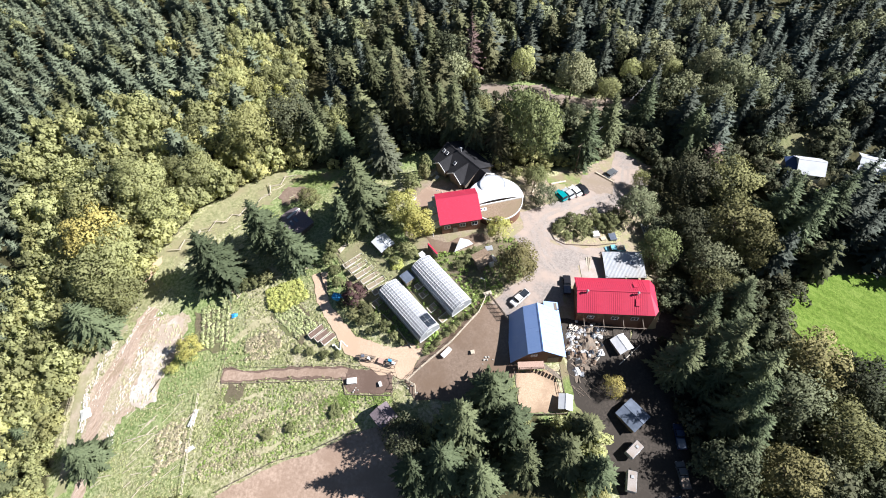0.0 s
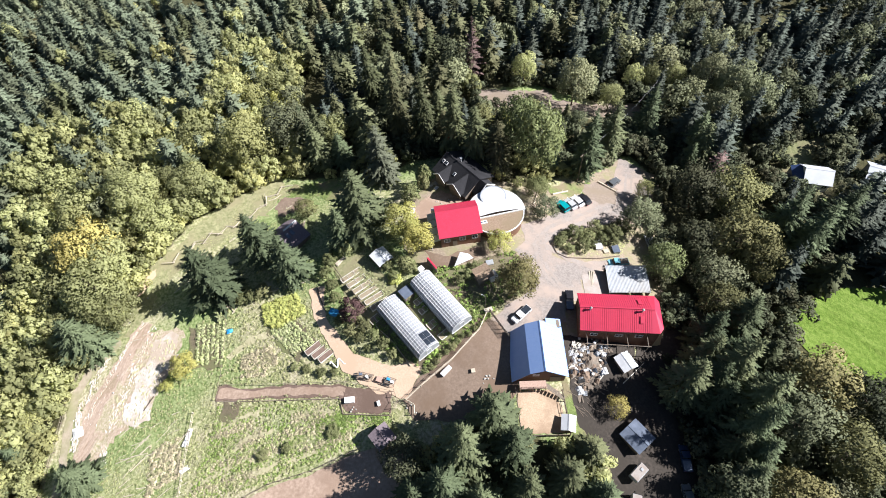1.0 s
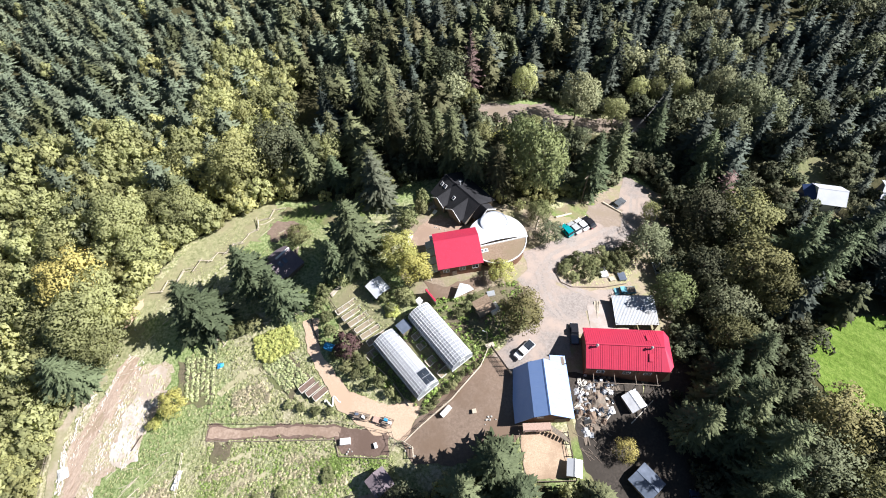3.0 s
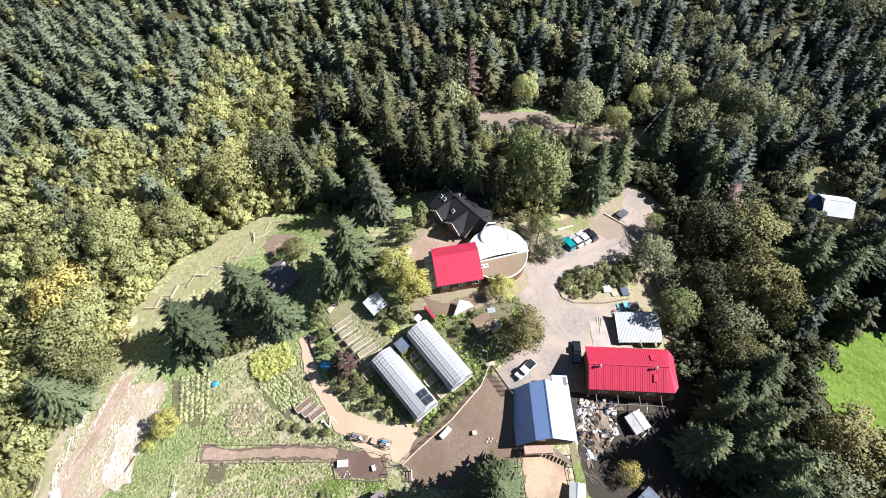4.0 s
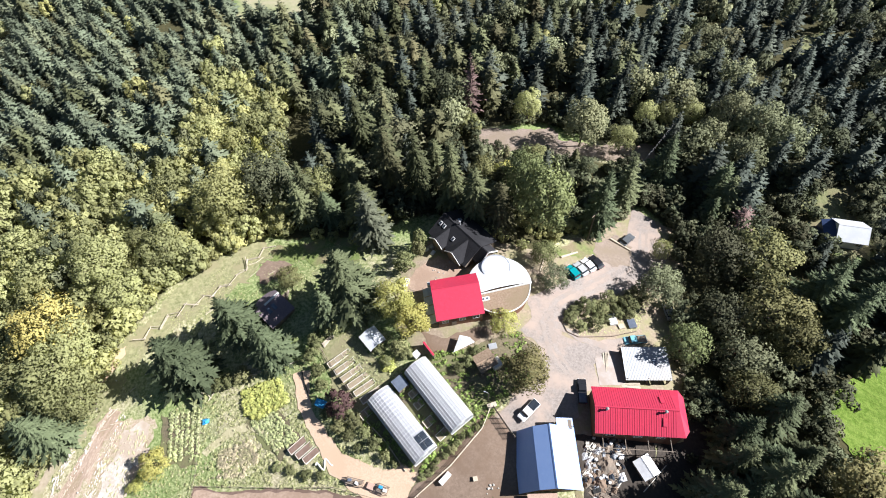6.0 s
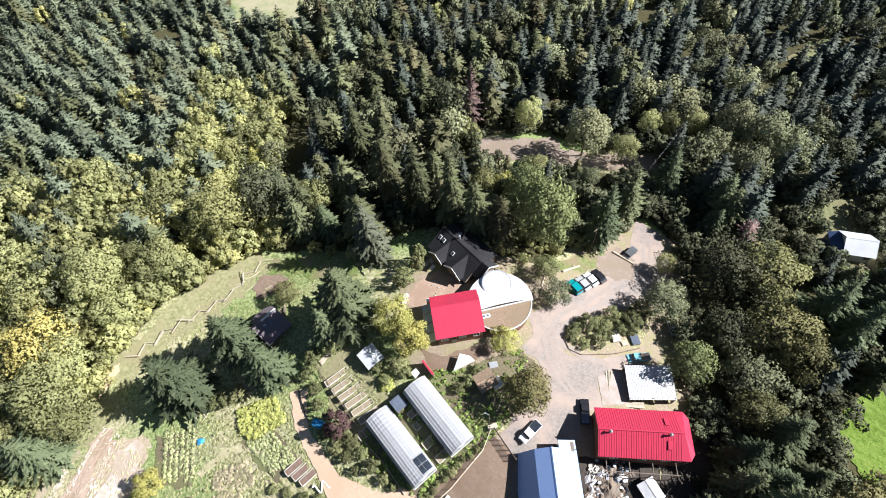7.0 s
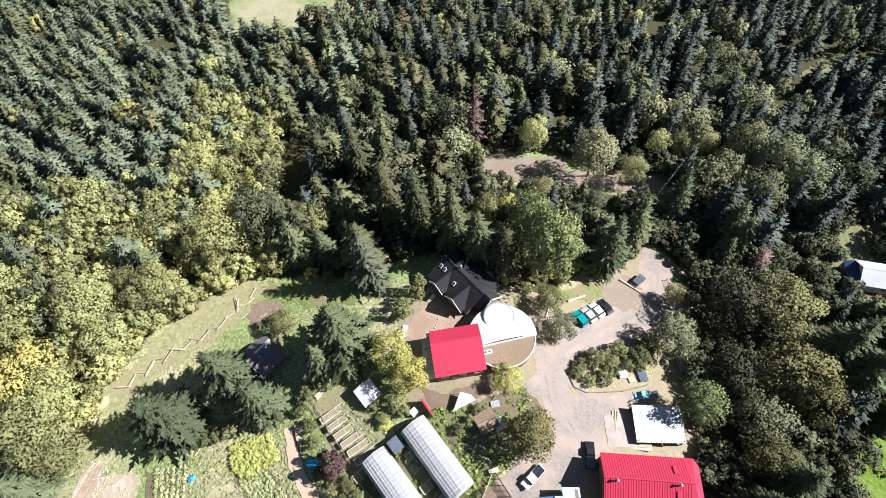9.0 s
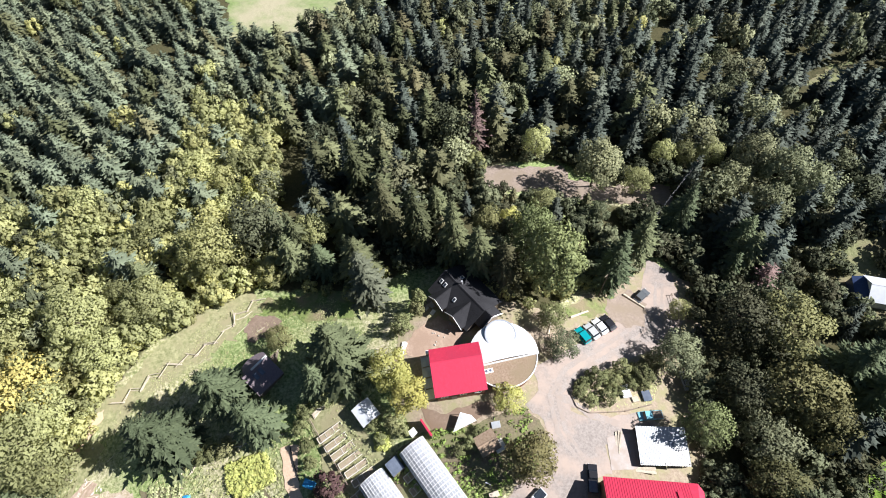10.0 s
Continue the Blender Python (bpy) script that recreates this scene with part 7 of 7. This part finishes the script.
scatter("low_herbs", GARDEN, 200, HERBS, 0.4, 1.1, CROP, "low leafy herbs among the garden grass", "herbs", (SOIL_PATH, SAND_PATH, BED_YARD), 1.0)
scatter("meadow_tufts", MEADOW, 4000, TUFTS, 0.2, 0.5, WEED, "grass tufts of the meadow", "grass", (), 0.8)
scatter("field_tufts", [(-82.7, 20.3), (-74.4, 32.2), (-64.7, 44.8), (-62.6, 56.1), (-56.4, 39.5), (-59.4, 11.7), (-78.8, 9.4)], 2400, TUFTS, 0.25, 0.65, WEED, "rank grass beside the track", "grass", (), 1.6)
scatter("island_grass", [(20.5, 71.9), (22.6, 67.7), (36.9, 69.8), (43.0, 78.2), (39.9, 79.9), (27.6, 75.3)], 900, TUFTS, 0.3, 0.7, WEED, "grass tufts of the planted island", "grass")
scatter("dry_stalks", [(-50.8, 47.4), (-44.3, 49.5), (-41.6, 45.8), (-43.6, 42.7), (-50.1, 42.6)], 170, TUFTS, 0.9, 1.7, STRAW, "straw-coloured dry stalks in the garden", "dry plants")
scatter("dry_brush", [(-68.0, 28.9), (-61.6, 30.6), (-59.8, 23.3), (-66.2, 19.1)], 170, TUFTS, 0.9, 1.7, STRAW, "straw-coloured dry brush in the field", "dry plants")
scatter("squash_plants", [(-47.5, 58.8), (-40.1, 61.1), (-36.9, 56.4), (-43.2, 52.9), (-46.4, 54.2)], 520, HERBS, 1.0, 2.0, LIME, "bright yellow-green squash leaves", "squash plants")
scatter("bed_plants", [(-27.8, 63.7), (-23.3, 67.4), (-16.1, 59.0), (-20.7, 55.0)], 240, HERBS, 0.25, 0.6, CROP, "leafy vegetables in the raised beds", "vegetables", up=0.2)
scatter("bed_weeds", BED_YARD, 620, TUFTS, 0.25, 0.6, WEED, "grass and weeds round the raised beds", "weeds", (), 1.0)
scatter("yellow_flowers", [(-17.1, 63.3), (-15.0, 63.0), (-14.8, 60.8), (-17.0, 60.8)], 90, CLUMPS, 0.8, 1.4, LIME, "yellow flowering plants by the path", "flowers")


def crop_row(ax, ay, bx, by, material, label, k=1.0, group="crop rows"):
    n = int(math.hypot(bx - ax, by - ay) / (0.55 * k))
    out = [placed(CLUMPS[int(rng.integers(6))], ax + (bx - ax) * i / n + rng.normal(0, 0.1), ay + (by - ay) * i / n + rng.normal(0, 0.1), k * rng.uniform(0.7, 1.2), 0.0, 0.35 * k) for i in range(n) if rng.random() < 0.93]
    return tagged(new("crop_row", tint_mesh("crop_row", out, material)), label, "crop row", group, "stuff")


for ax, ay, bx, by in ((-56.0, 20.0, -42.0, 23.5), (-54.5, 24.5, -38.0, 27.5), (-47.7, 28.4, -42.6, 30.9), (-54.0, 30.5, -46.0, 32.5), (-36.7, 33.4, -29.4, 33.8), (-40.0, 30.0, -28.0, 31.6), (-34.0, 27.2, -24.0, 29.6)):
    straws = [placed(TUFTS[int(rng.integers(8))], ax + (bx - ax) * k + rng.normal(0, 0.4), ay + (by - ay) * k + rng.normal(0, 0.5), rng.uniform(0.5, 1.2)) for k in rng.random(110)]
    tagged(new("straw_streak", tint_mesh("straw_streak", straws, STRAW)), "streak of dry straw-coloured stalks", "dry plants", kind="stuff")
for i in range(6):
    crop_row(-62.9 + 1.2 * i, 55.1, -61.3 + 1.2 * i, 45.5, CROP, "long row of pale green vegetables", 1.15)
for i in range(7):
    k = (i + 0.5) / 7
    crop_row(-44.9 + 4.5 * k, 52.5 + 2.7 * k, -37.9 + 4.4 * k, 45.9 + 2.9 * k, CROP, "slanting row of pale leafy vegetables", 1.0)
for x, y, h, r in ((-22.3, 51.3, 2.2, 1.6), (-20.1, 49.2, 1.8, 1.3), (-18.0, 47.0, 2.2, 1.6), (-15.8, 44.8, 1.6, 1.2), (-25.4, 50.4, 2.0, 1.6), (-23.2, 48.7, 1.7, 1.4), (-21.4, 46.4, 1.4, 1.0), (-28.2, 53.1, 2.0, 1.3), (-14.0, 43.4, 1.2, 0.9), (-24.2, 52.6, 1.4, 1.2)):
    plant("shrub", x, y, h, r)
for x, y, h, r in ((22.8, 72.6, 1.8, 1.5), (29.6, 74.4, 2.4, 2.0), (36.0, 76.8, 3.0, 2.2), (39.2, 78.4, 3.2, 2.2), (30.4, 72.2, 1.4, 1.3), (35.2, 73.8, 2.0, 1.7), (24.8, 74.6, 1.6, 1.4)):
    plant("shrub", x, y, h, r)
for i in range(11):
    k = i / 10
    plant("shrub", -9.0 + 11.5 * k + rng.uniform(-0.4, 0.4), 40.8 + 9.2 * k + rng.uniform(-0.4, 0.4), rng.uniform(0.7, 1.4), rng.uniform(0.55, 1.0))
for x, y, h, r in ((-17.9, 64.9, 2.0, 1.4), (-13.7, 65.0, 2.8, 1.9), (-12.0, 63.6, 2.2, 1.5), (-16.2, 62.3, 1.8, 1.3), (-13.0, 56.9, 1.6, 1.1), (0.6, 61.4, 1.8, 1.5), (2.3, 63.1, 1.6, 1.6), (-1.5, 60.1, 1.8, 1.3), (-32.5, 65.2, 2.6, 1.8), (-30.9, 61.7, 2.4, 1.6),
                   (-29.8, 58.7, 2.2, 1.5), (-32.0, 68.2, 3.0, 2.0), (-50.2, 61.0, 2.6, 2.0), (-47.9, 61.8, 3.0, 2.2), (-52.6, 60.3, 2.4, 1.8), (-34.9, 43.2, 0.9, 1.1), (-31.6, 42.3, 1.0, 1.2), (-28.5, 42.1, 1.0, 1.0), (-37.8, 43.9, 0.8, 1.1)):
    plant("shrub", x, y, h, r)
for x, y, h, r in ((-42.4, 26.4, 0.8, 1.4), (-37.5, 27.6, 0.9, 1.2), (-28.0, 30.4, 0.8, 1.6)):
    plant("shrub", x, y, h, r)


# ---- loose things ----
def box_thing(name, label, category, x, y, turn, size, mat, bevel=0.04, group="", up=0.0, lid=None):
    t = thing(name, label, category, at_ground(x, y, turn, up), group)
    bm = bmesh.new()
    add_box(bm, (0, 0, size[2] / 2 - 0.05), (size[0], size[1], size[2] + 0.1), bevel=bevel)
    part("body", bm, M[mat], t)
    bm = bmesh.new()
    add_box(bm, (0, 0, size[2] + 0.03), (size[0] * 1.04, size[1] * 1.04, 0.06), bevel=0.02)
    part("lid", bm, M[lid or mat], t)
    return t


def barrel(x, y, mat, label):
    t = thing("barrel", label, "barrel", at_ground(x, y, rng.uniform(0, 90)), "barrels in the scrap yard")
    bm = bmesh.new()
    for z0, z1, r0, r1 in ((0, 0.3, 0.27, 0.3), (0.3, 0.6, 0.3, 0.3), (0.6, 0.9, 0.3, 0.27)):
        add_rod(bm, (0, 0, z0), (0, 0, z1), r0, r1, 12)
    part("body", bm, M[mat], t)
    bm = bmesh.new()
    add_rod(bm, (0, 0, 0.9), (0, 0, 0.94), 0.28, 0.25, 12)
    part("lid", bm, M[mat], t)


def tarp(x, y, turn, w, l, mat, label, h=0.5):
    """A crumpled cover over a low heap."""
    bm = bmesh.new()
    n = 9
    g = [[bm.verts.new((w * (i / (n - 1) - 0.5) * (1 + 0.1 * noise.noise((i, j, x))), l * (j / (n - 1) - 0.5), 0.04 + h * max(0.0, math.sin(math.pi * i / (n - 1)) * math.sin(math.pi * j / (n - 1))) * (0.8 + 0.6 * noise.noise((i * 0.7, j * 0.7, y))))) for i in range(n)] for j in range(n)]
    for j in range(n - 1):
        for i in range(n - 1):
            bm.faces.new((g[j][i], g[j][i + 1], g[j + 1][i + 1], g[j + 1][i]))
    o = new("tarpaulin", mesh_of("tarpaulin", bm, M[mat]))
    o.matrix_basis = at_ground(x, y, turn, 0.03)
    return tagged(o, label, "tarpaulin")


def plank_pile(x, y, turn, n, L, label, mat="board"):
    t = thing("plank_pile", label, "plank pile", at_ground(x, y, turn))
    bm = bmesh.new()
    add_box(bm, (0, 0, 0), (L, 0.2, 0.05))
    me = mesh_of("plank", bm, M[mat])
    copies("plank", me, t, [pose(rng.uniform(-0.2, 0.2), (i % 4 - 1.5) * 0.24, 0.04 + 0.07 * (i // 4), 0, 0, rng.uniform(-9, 9)) for i in range(n)])


def canopy():
    """White sail on four poles before the house, with a red screen by it."""
    t = thing("canopy", "white fabric sun sail on poles", "canopy", at_ground(-0.6, 65.2, 15))
    bm = bmesh.new()
    c = [(-2.4, -1.5, 1.2), (2.3, -0.7, 1.3), (1.6, 0.5, 1.5), (-0.2, 1.5, 1.6)]
    top = bm.verts.new((0.1, 0.0, 1.75))
    v = [bm.verts.new(p) for p in c]
    for i in range(4):
        bm.faces.new((v[i], v[(i + 1) % 4], top))
    bmesh.ops.subdivide_edges(bm, edges=bm.edges[:], cuts=2, use_grid_fill=True)
    g = bmesh.ops.extrude_face_region(bm, geom=bm.faces[:])
    bmesh.ops.translate(bm, vec=(0, 0, 0.02), verts=[e for e in g["geom"] if isinstance(e, bmesh.types.BMVert)])
    part("sail", bm, M["membrane"], t)
    for x, y, z in c:
        bm = bmesh.new()
        add_rod(bm, (x, y, -0.2), (x, y, z), 0.05)
        part("pole", bm, M["board"], t)
    t = thing("screen", "red boarded screen with a narrow top by the terrace", "screen", at_ground(-7.5, 63.9, -54))
    bm = bmesh.new()
    add_box(bm, (0, 0, 0.9), (3.8, 0.12, 1.9), bevel=0.02)
    part("panel", bm, M["board"], t)
    bm = bmesh.new()
    add_box(bm, (0, 0.05, 1.9), (3.6, 0.4, 0.08), bevel=0.02)
    part("cap", bm, M["red"], t, "red top board")
    for x in (-1.95, 1.95):
        bm = bmesh.new()
        add_rod(bm, (x, 0, -0.2), (x, 0, 1.95), 0.06)
        part("post", bm, M["board"], t)


canopy()
box_thing("chest", "white chest beside the terrace", "chest", -10.1, 63.4, 40, (1.3, 1.2, 0.8), "white_paint")
box_thing("shelter", "low grey flat-roofed shelter between the greenhouses", "shelter", -13.2, 57.6, 40, (2.4, 2.6, 1.5), "board", lid="panel")
box_thing("bench", "white bench at the yard fence", "bench", -4.7, 40.7, 45, (2.4, 0.9, 0.5), "white_paint")
box_thing("stump", "pale cut stump in the yard", "stump", 0.8, 40.5, 10, (0.8, 0.8, 0.4), "pale_wood", 0.12)
box_thing("table", "pale slatted table at the gate", "table", 4.5, 52.9, 20, (1.7, 0.9, 0.8), "pale_wood")
box_thing("crate", "pale crate on the soil path", "crate", -24.8, 36.2, 5, (2.0, 1.2, 0.5), "white_paint")
box_thing("crate", "small pale crate on the soil path", "crate", -18.6, 35.2, 20, (0.6, 1.0, 0.4), "white_paint")
box_thing("cart", "blue-covered garden cart by the path", "cart", -29.6, 55.1, 70, (1.4, 2.2, 0.9), "blue_tarp")
small_shed("hut", "low garden hut with a brown earth-covered roof", at_ground(3.6, 61.2, -62), 3.2, 3.4, 1.5, 2.0, "board", "sedum", 0)
box_thing("crate", "pale boarded lean-to beside the garden hut", "lean-to", 5.8, 60.8, 28, (1.8, 1.9, 1.5), "bleached")
box_thing("crate", "pale pallet beside the planting", "crate", 5.4, 64.6, 10, (1.6, 1.2, 0.3), "tin")
tarp(-54.9, 53.3, 20, 1.5, 1.2, "blue_tarp", "bright blue tarpaulin in the garden")
tarp(-86.3, 32.6, 30, 2.4, 2.6, "white_paint", "white tarpaulin heap on the track", 0.7)
plank_pile(-59.9, 30.5, 85, 12, 3.6, "pale boards stacked at the field fence", "white_paint")
plank_pile(-59.0, 24.3, 30, 6, 1.8, "pale boards stacked at the field fence", "white_paint")
plank_pile(-12.8, 80.1, 75, 12, 3.0, "pale boards stacked in the court", "white_paint")
plank_pile(-13.2, 77.0, 60, 8, 2.4, "boards stacked in the court", "pale_wood")
plank_pile(-29.5, 68.4, 50, 10, 3.0, "pale frames stacked above the beds", "pale_wood")


def hose(x, y, turn, label):
    """A thick white drain hose lying in two bends."""
    pts = [(1.6 * u, 0.9 * math.sin(5.6 * u), 0.12) for u in np.linspace(-1, 1, 33)]
    bm = bmesh.new()
    rings = []
    for i, q in enumerate(pts):
        a, b = Vector(pts[max(0, i - 1)]), Vector(pts[min(32, i + 1)])
        side = (b - a).normalized().cross(Vector((0, 0, 1)))
        rings.append([bm.verts.new(Vector(q) + side * (0.15 * math.cos(6.2832 * k / 7)) + Vector((0, 0, 0.15 * math.sin(6.2832 * k / 7)))) for k in range(7)])
    for a, b in zip(rings, rings[1:]):
        for k in range(7):
            bm.faces.new((a[k], a[(k + 1) % 7], b[(k + 1) % 7], b[k]))
    bm.faces.new(rings[0])
    bm.faces.new(rings[-1])
    o = new("hose", mesh_of("hose", bm, M["white_paint"]))
    o.matrix_basis = at_ground(x, y, turn, 0.05)
    tagged(o, label, "hose")


def potting_table(x, y, turn, L, W, label):
    t = thing("potting_table", label, "table", at_ground(x, y, turn), "tables at the garden gate")
    bm = bmesh.new()
    add_box(bm, (0, 0, 0), (L, 0.16, 0.05))
    me = mesh_of("slat", bm, M["board"])
    n = int(W / 0.26)
    copies("slat", me, t, [pose(0, -W / 2 + (i + 0.5) * W / n, 0.75) for i in range(n)])
    bm = bmesh.new()
    add_box(bm, (0, 0, 0.3), (0.09, 0.09, 0.85))
    me = mesh_of("leg", bm, M["board"])
    copies("leg", me, t, [pose(sx * (L / 2 - 0.15), sy * (W / 2 - 0.1), 0) for sx in (-1, 1) for sy in (-1, 1)])


hose(-28.0, 44.0, 25, "thick white drain hose lying beside the seed beds")
potting_table(-21.6, 40.7, -14, 3.4, 1.3, "long grey slatted potting table by the path")
potting_table(-16.2, 39.3, -22, 2.2, 1.6, "short grey slatted potting table by the gate")
for x, y, mat, words in ((-22.6, 41.0, "panel", "grey-blue plant tray on the potting table"), (-21.2, 40.4, "white_paint", "white plant tray on the potting table"), (-20.4, 40.5, "board", "brown plant tray on the potting table"), (-16.6, 39.6, "blue_tarp", "blue tub on the potting table"), (-15.8, 39.0, "white_paint", "white tub on the potting table")):
    box_thing("tray", words, "tray", x, y, rng.uniform(-30, 10), (0.7, 0.5, 0.25), mat, 0.03, "trays on the potting tables", 0.83)
box_thing("pallet", "pinkish pallet leaning at the path's edge", "pallet", -18.6, 39.9, -20, (1.3, 1.1, 0.4), "pink_wood")
plank_pile(32.1, 57.4, 0, 16, 4.6, "pale boards beside the barn", "pale_wood")
plank_pile(28.3, 62.2, 80, 14, 4.0, "pale boards by the carport", "pale_wood")
box_thing("chest", "white chest in the planted island", "chest", 31.8, 72.0, 8, (1.6, 2.4, 0.9), "white_paint")
box_thing("chest", "grey chest in the planted island", "chest", 36.1, 71.4, 8, (1.6, 2.0, 0.8), "panel")
box_thing("crate", "pale crate in the planted island", "crate", 33.6, 70.6, 15, (1.2, 1.0, 0.5), "pale_wood")
for x, y, w, l in ((26.9, 60.3, 5.2, 5.6),):
    sheet("concrete_pad", [(26.2, 63.0), (32.0, 64.1), (31.8, 57.6), (26.1, 57.2)], M["concrete"], "pale dirty concrete pad before the carport", "pad", up=0.06, wobble=0.15)

# stones
bm = bmesh.new()
bmesh.ops.create_icosphere(bm, subdivisions=1, radius=0.5)
for v in bm.verts:
    v.co *= 1 + 0.3 * noise.noise(v.co * 3)
STONE = mesh_of("stone", bm, M["stone"])


def stone(x, y, k, group="garden stones"):
    o = new("stone", STONE)
    o.matrix_basis = at_ground(x, y, rng.uniform(0, 360), 0.1 * k) @ Matrix.Diagonal((k, k * 0.8, k * 0.6, 1))
    tagged(o, "rough pale grey boulder on the ground", "stone", group)


for cx, cy, sx_, sy_, n in ((-18.2, 39.9, 0.7, 0.25, 6), (3.8, 38.9, 0.9, 0.6, 7), (-5.3, 83.7, 1.4, 1.4, 10), (-24.3, 34.4, 0.8, 0.5, 4), (21.8, 69.7, 0.6, 1.6, 5), (-11.8, 33.6, 0.5, 0.8, 5), (-81.1, 56.1, 3, 6, 10)):
    for _ in range(n):
        stone(rng.normal(cx, sx_), rng.normal(cy, sy_), rng.uniform(0.22, 0.6))

# scrap yard between the barns
SCRAP = [(20.0, 47.1), (29.5, 47.4), (29.6, 42.0), (26.6, 37.6), (20.5, 34.2)]
SCRAP_KINDS = (("bleached", "dirty pale discarded appliance in the scrap yard"), ("tin", "grey metal box in the scrap yard"), ("panel", "grey-blue plastic crate in the scrap yard"), ("board", "brown wooden crate in the scrap yard"), ("tyre", "black plastic tub in the scrap yard"))


def tyre(x, y):
    bm = bmesh.new()
    n, m = 14, 6
    ring = [[bm.verts.new(((0.25 + 0.1 * math.cos(6.2832 * j / m)) * math.cos(6.2832 * i / n), (0.25 + 0.1 * math.cos(6.2832 * j / m)) * math.sin(6.2832 * i / n), 0.1 + 0.1 * math.sin(6.2832 * j / m))) for j in range(m)] for i in range(n)]
    for i in range(n):
        for j in range(m):
            bm.faces.new((ring[i][j], ring[(i + 1) % n][j], ring[(i + 1) % n][(j + 1) % m], ring[i][(j + 1) % m]))
    o = new("tyre", mesh_of("tyre", bm, M["tyre"]))
    o.matrix_basis = at_ground(x, y, 0, 0.04)
    tagged(o, "worn black car tyre lying in the scrap", "tyre", "tyres in the scrap yard")


k = 0
HEAPS = ((22.0, 45.0), (24.0, 42.5), (26.5, 45.5), (21.8, 41.0), (22.5, 37.5), (28.0, 46.0), (25.5, 40.5))
while k < 150:
    cx, cy = HEAPS[int(rng.integers(7))]
    x, y = rng.normal(cx, 1.3), rng.normal(cy, 1.3)
    if not inside(x, y, SCRAP):
        continue
    c = rng.random()
    if c < 0.28:
        mat, words = SCRAP_KINDS[int(rng.choice(5, p=(0.14, 0.24, 0.2, 0.27, 0.15)))]
        box_thing("crate", words, "crate", x, y, rng.uniform(0, 90), (rng.uniform(0.3, 1.0), rng.uniform(0.3, 0.8), rng.uniform(0.15, 0.5)), mat, group="scrap boxes")
    elif c < 0.34:
        blue = rng.random() < 0.12
        barrel(x, y, "blue_tarp" if blue else "white_paint", "blue plastic barrel in the scrap yard" if blue else "white plastic barrel in the scrap yard")
    elif c < 0.40:
        tyre(x, y)
    elif c < 0.66:
        bleached = rng.random() < 0.25
        plank_pile(x, y, rng.uniform(0, 180), int(rng.integers(3, 7)), rng.uniform(1.0, 2.6), "silvery boards heaped in the scrap yard" if bleached else "weathered boards heaped in the scrap yard", "bleached" if bleached else "board")
    else:
        mat, words = (("glass_dark", "crumpled black plastic over scrap"), ("yard", "crumpled brown sacking over scrap"), ("tin", "bent grey metal sheet on the scrap"), ("board", "crumpled brown canvas over scrap"), ("membrane", "crumpled white plastic sheet over scrap"))[int(rng.choice(5, p=(0.2, 0.25, 0.17, 0.26, 0.12)))]
        tarp(x, y, rng.uniform(0, 180), rng.uniform(0.7, 1.8), rng.uniform(0.6, 1.6), mat, words, rng.uniform(0.3, 0.9))
    k += 1
tarp(24.6, 42.6, 20, 3.4, 3.0, "board", "large brown canvas over a scrap heap", 1.1)
tarp(23.2, 39.6, 70, 2.8, 2.4, "yard", "brown sacking over a scrap heap", 0.9)
log(-71.0, 38.0, 62, 3.4, 0.14, "dark driftwood log beside the track", "bark")
for i in range(30):
    log(rng.uniform(20.5, 27), rng.uniform(32, 40), rng.uniform(-60, -10), rng.uniform(1.0, 3.5), 0.05, "bare grey pole lying by the scrap", "board", "poles by the scrap yard")
log(33.6, 40.4, 40, 7.0, 0.09, "long bare grey branch by the canvas hut", "bleached", "poles by the scrap yard")


def lamp_pole():
    t = thing("lamp_post", "thin timber pole with a small lamp", "lamp post", at_ground(4.0, 53.8))
    bm = bmesh.new()
    add_rod(bm, (0, 0, -0.3), (-0.1, 0.2, 4.6), 0.07, 0.05)
    part("pole", bm, M["board"], t)
    bm = bmesh.new()
    add_rod(bm, (-0.1, 0.2, 4.55), (-0.8, 0.5, 4.75), 0.03)
    add_box(bm, (-0.85, 0.52, 4.72), (0.35, 0.2, 0.1), bevel=0.02)
    part("lamp_head", bm, M["tin"], t)


lamp_pole()


def power_line(a, b):
    """Two timber poles with a crossarm each and two sagging wires."""
    for x, y, h in (a, b):
        t = thing("utility_pole", "timber utility pole among the trees", "utility pole", at_ground(x, y, 40), "utility poles")
        bm = bmesh.new()
        add_rod(bm, (0, 0, -0.5), (0, 0, h), 0.16, 0.1, 8)
        part("pole", bm, M["bark"], t)
        bm = bmesh.new()
        add_box(bm, (0, 0, h - 0.5), (2.2, 0.12, 0.14))
        part("crossarm", bm, M["board"], t)
    for k in (-0.6, 0.6):
        d = Vector((math.cos(radians(40)) * k, math.sin(radians(40)) * k, 0))
        p = Vector((a[0], a[1], gz(a[0], a[1]) + a[2] - 0.4)) + d
        q = Vector((b[0], b[1], gz(b[0], b[1]) + b[2] - 0.4)) + d
        bm = bmesh.new()
        pts = [p.lerp(q, i / 12) - Vector((0, 0, 1.6 * 4 * (i / 12) * (1 - i / 12))) for i in range(13)]
        for u, w in zip(pts, pts[1:]):
            add_rod(bm, u, w, 0.010, n=4)
        o = new("power_cable", mesh_of("power_cable", bm, M["tin"]))
        tagged(o, "pale overhead power cable between the poles", "cable", "power cables")


power_line((30.7, 94.9, 11.0), (60.0, 129.3, 11.5))
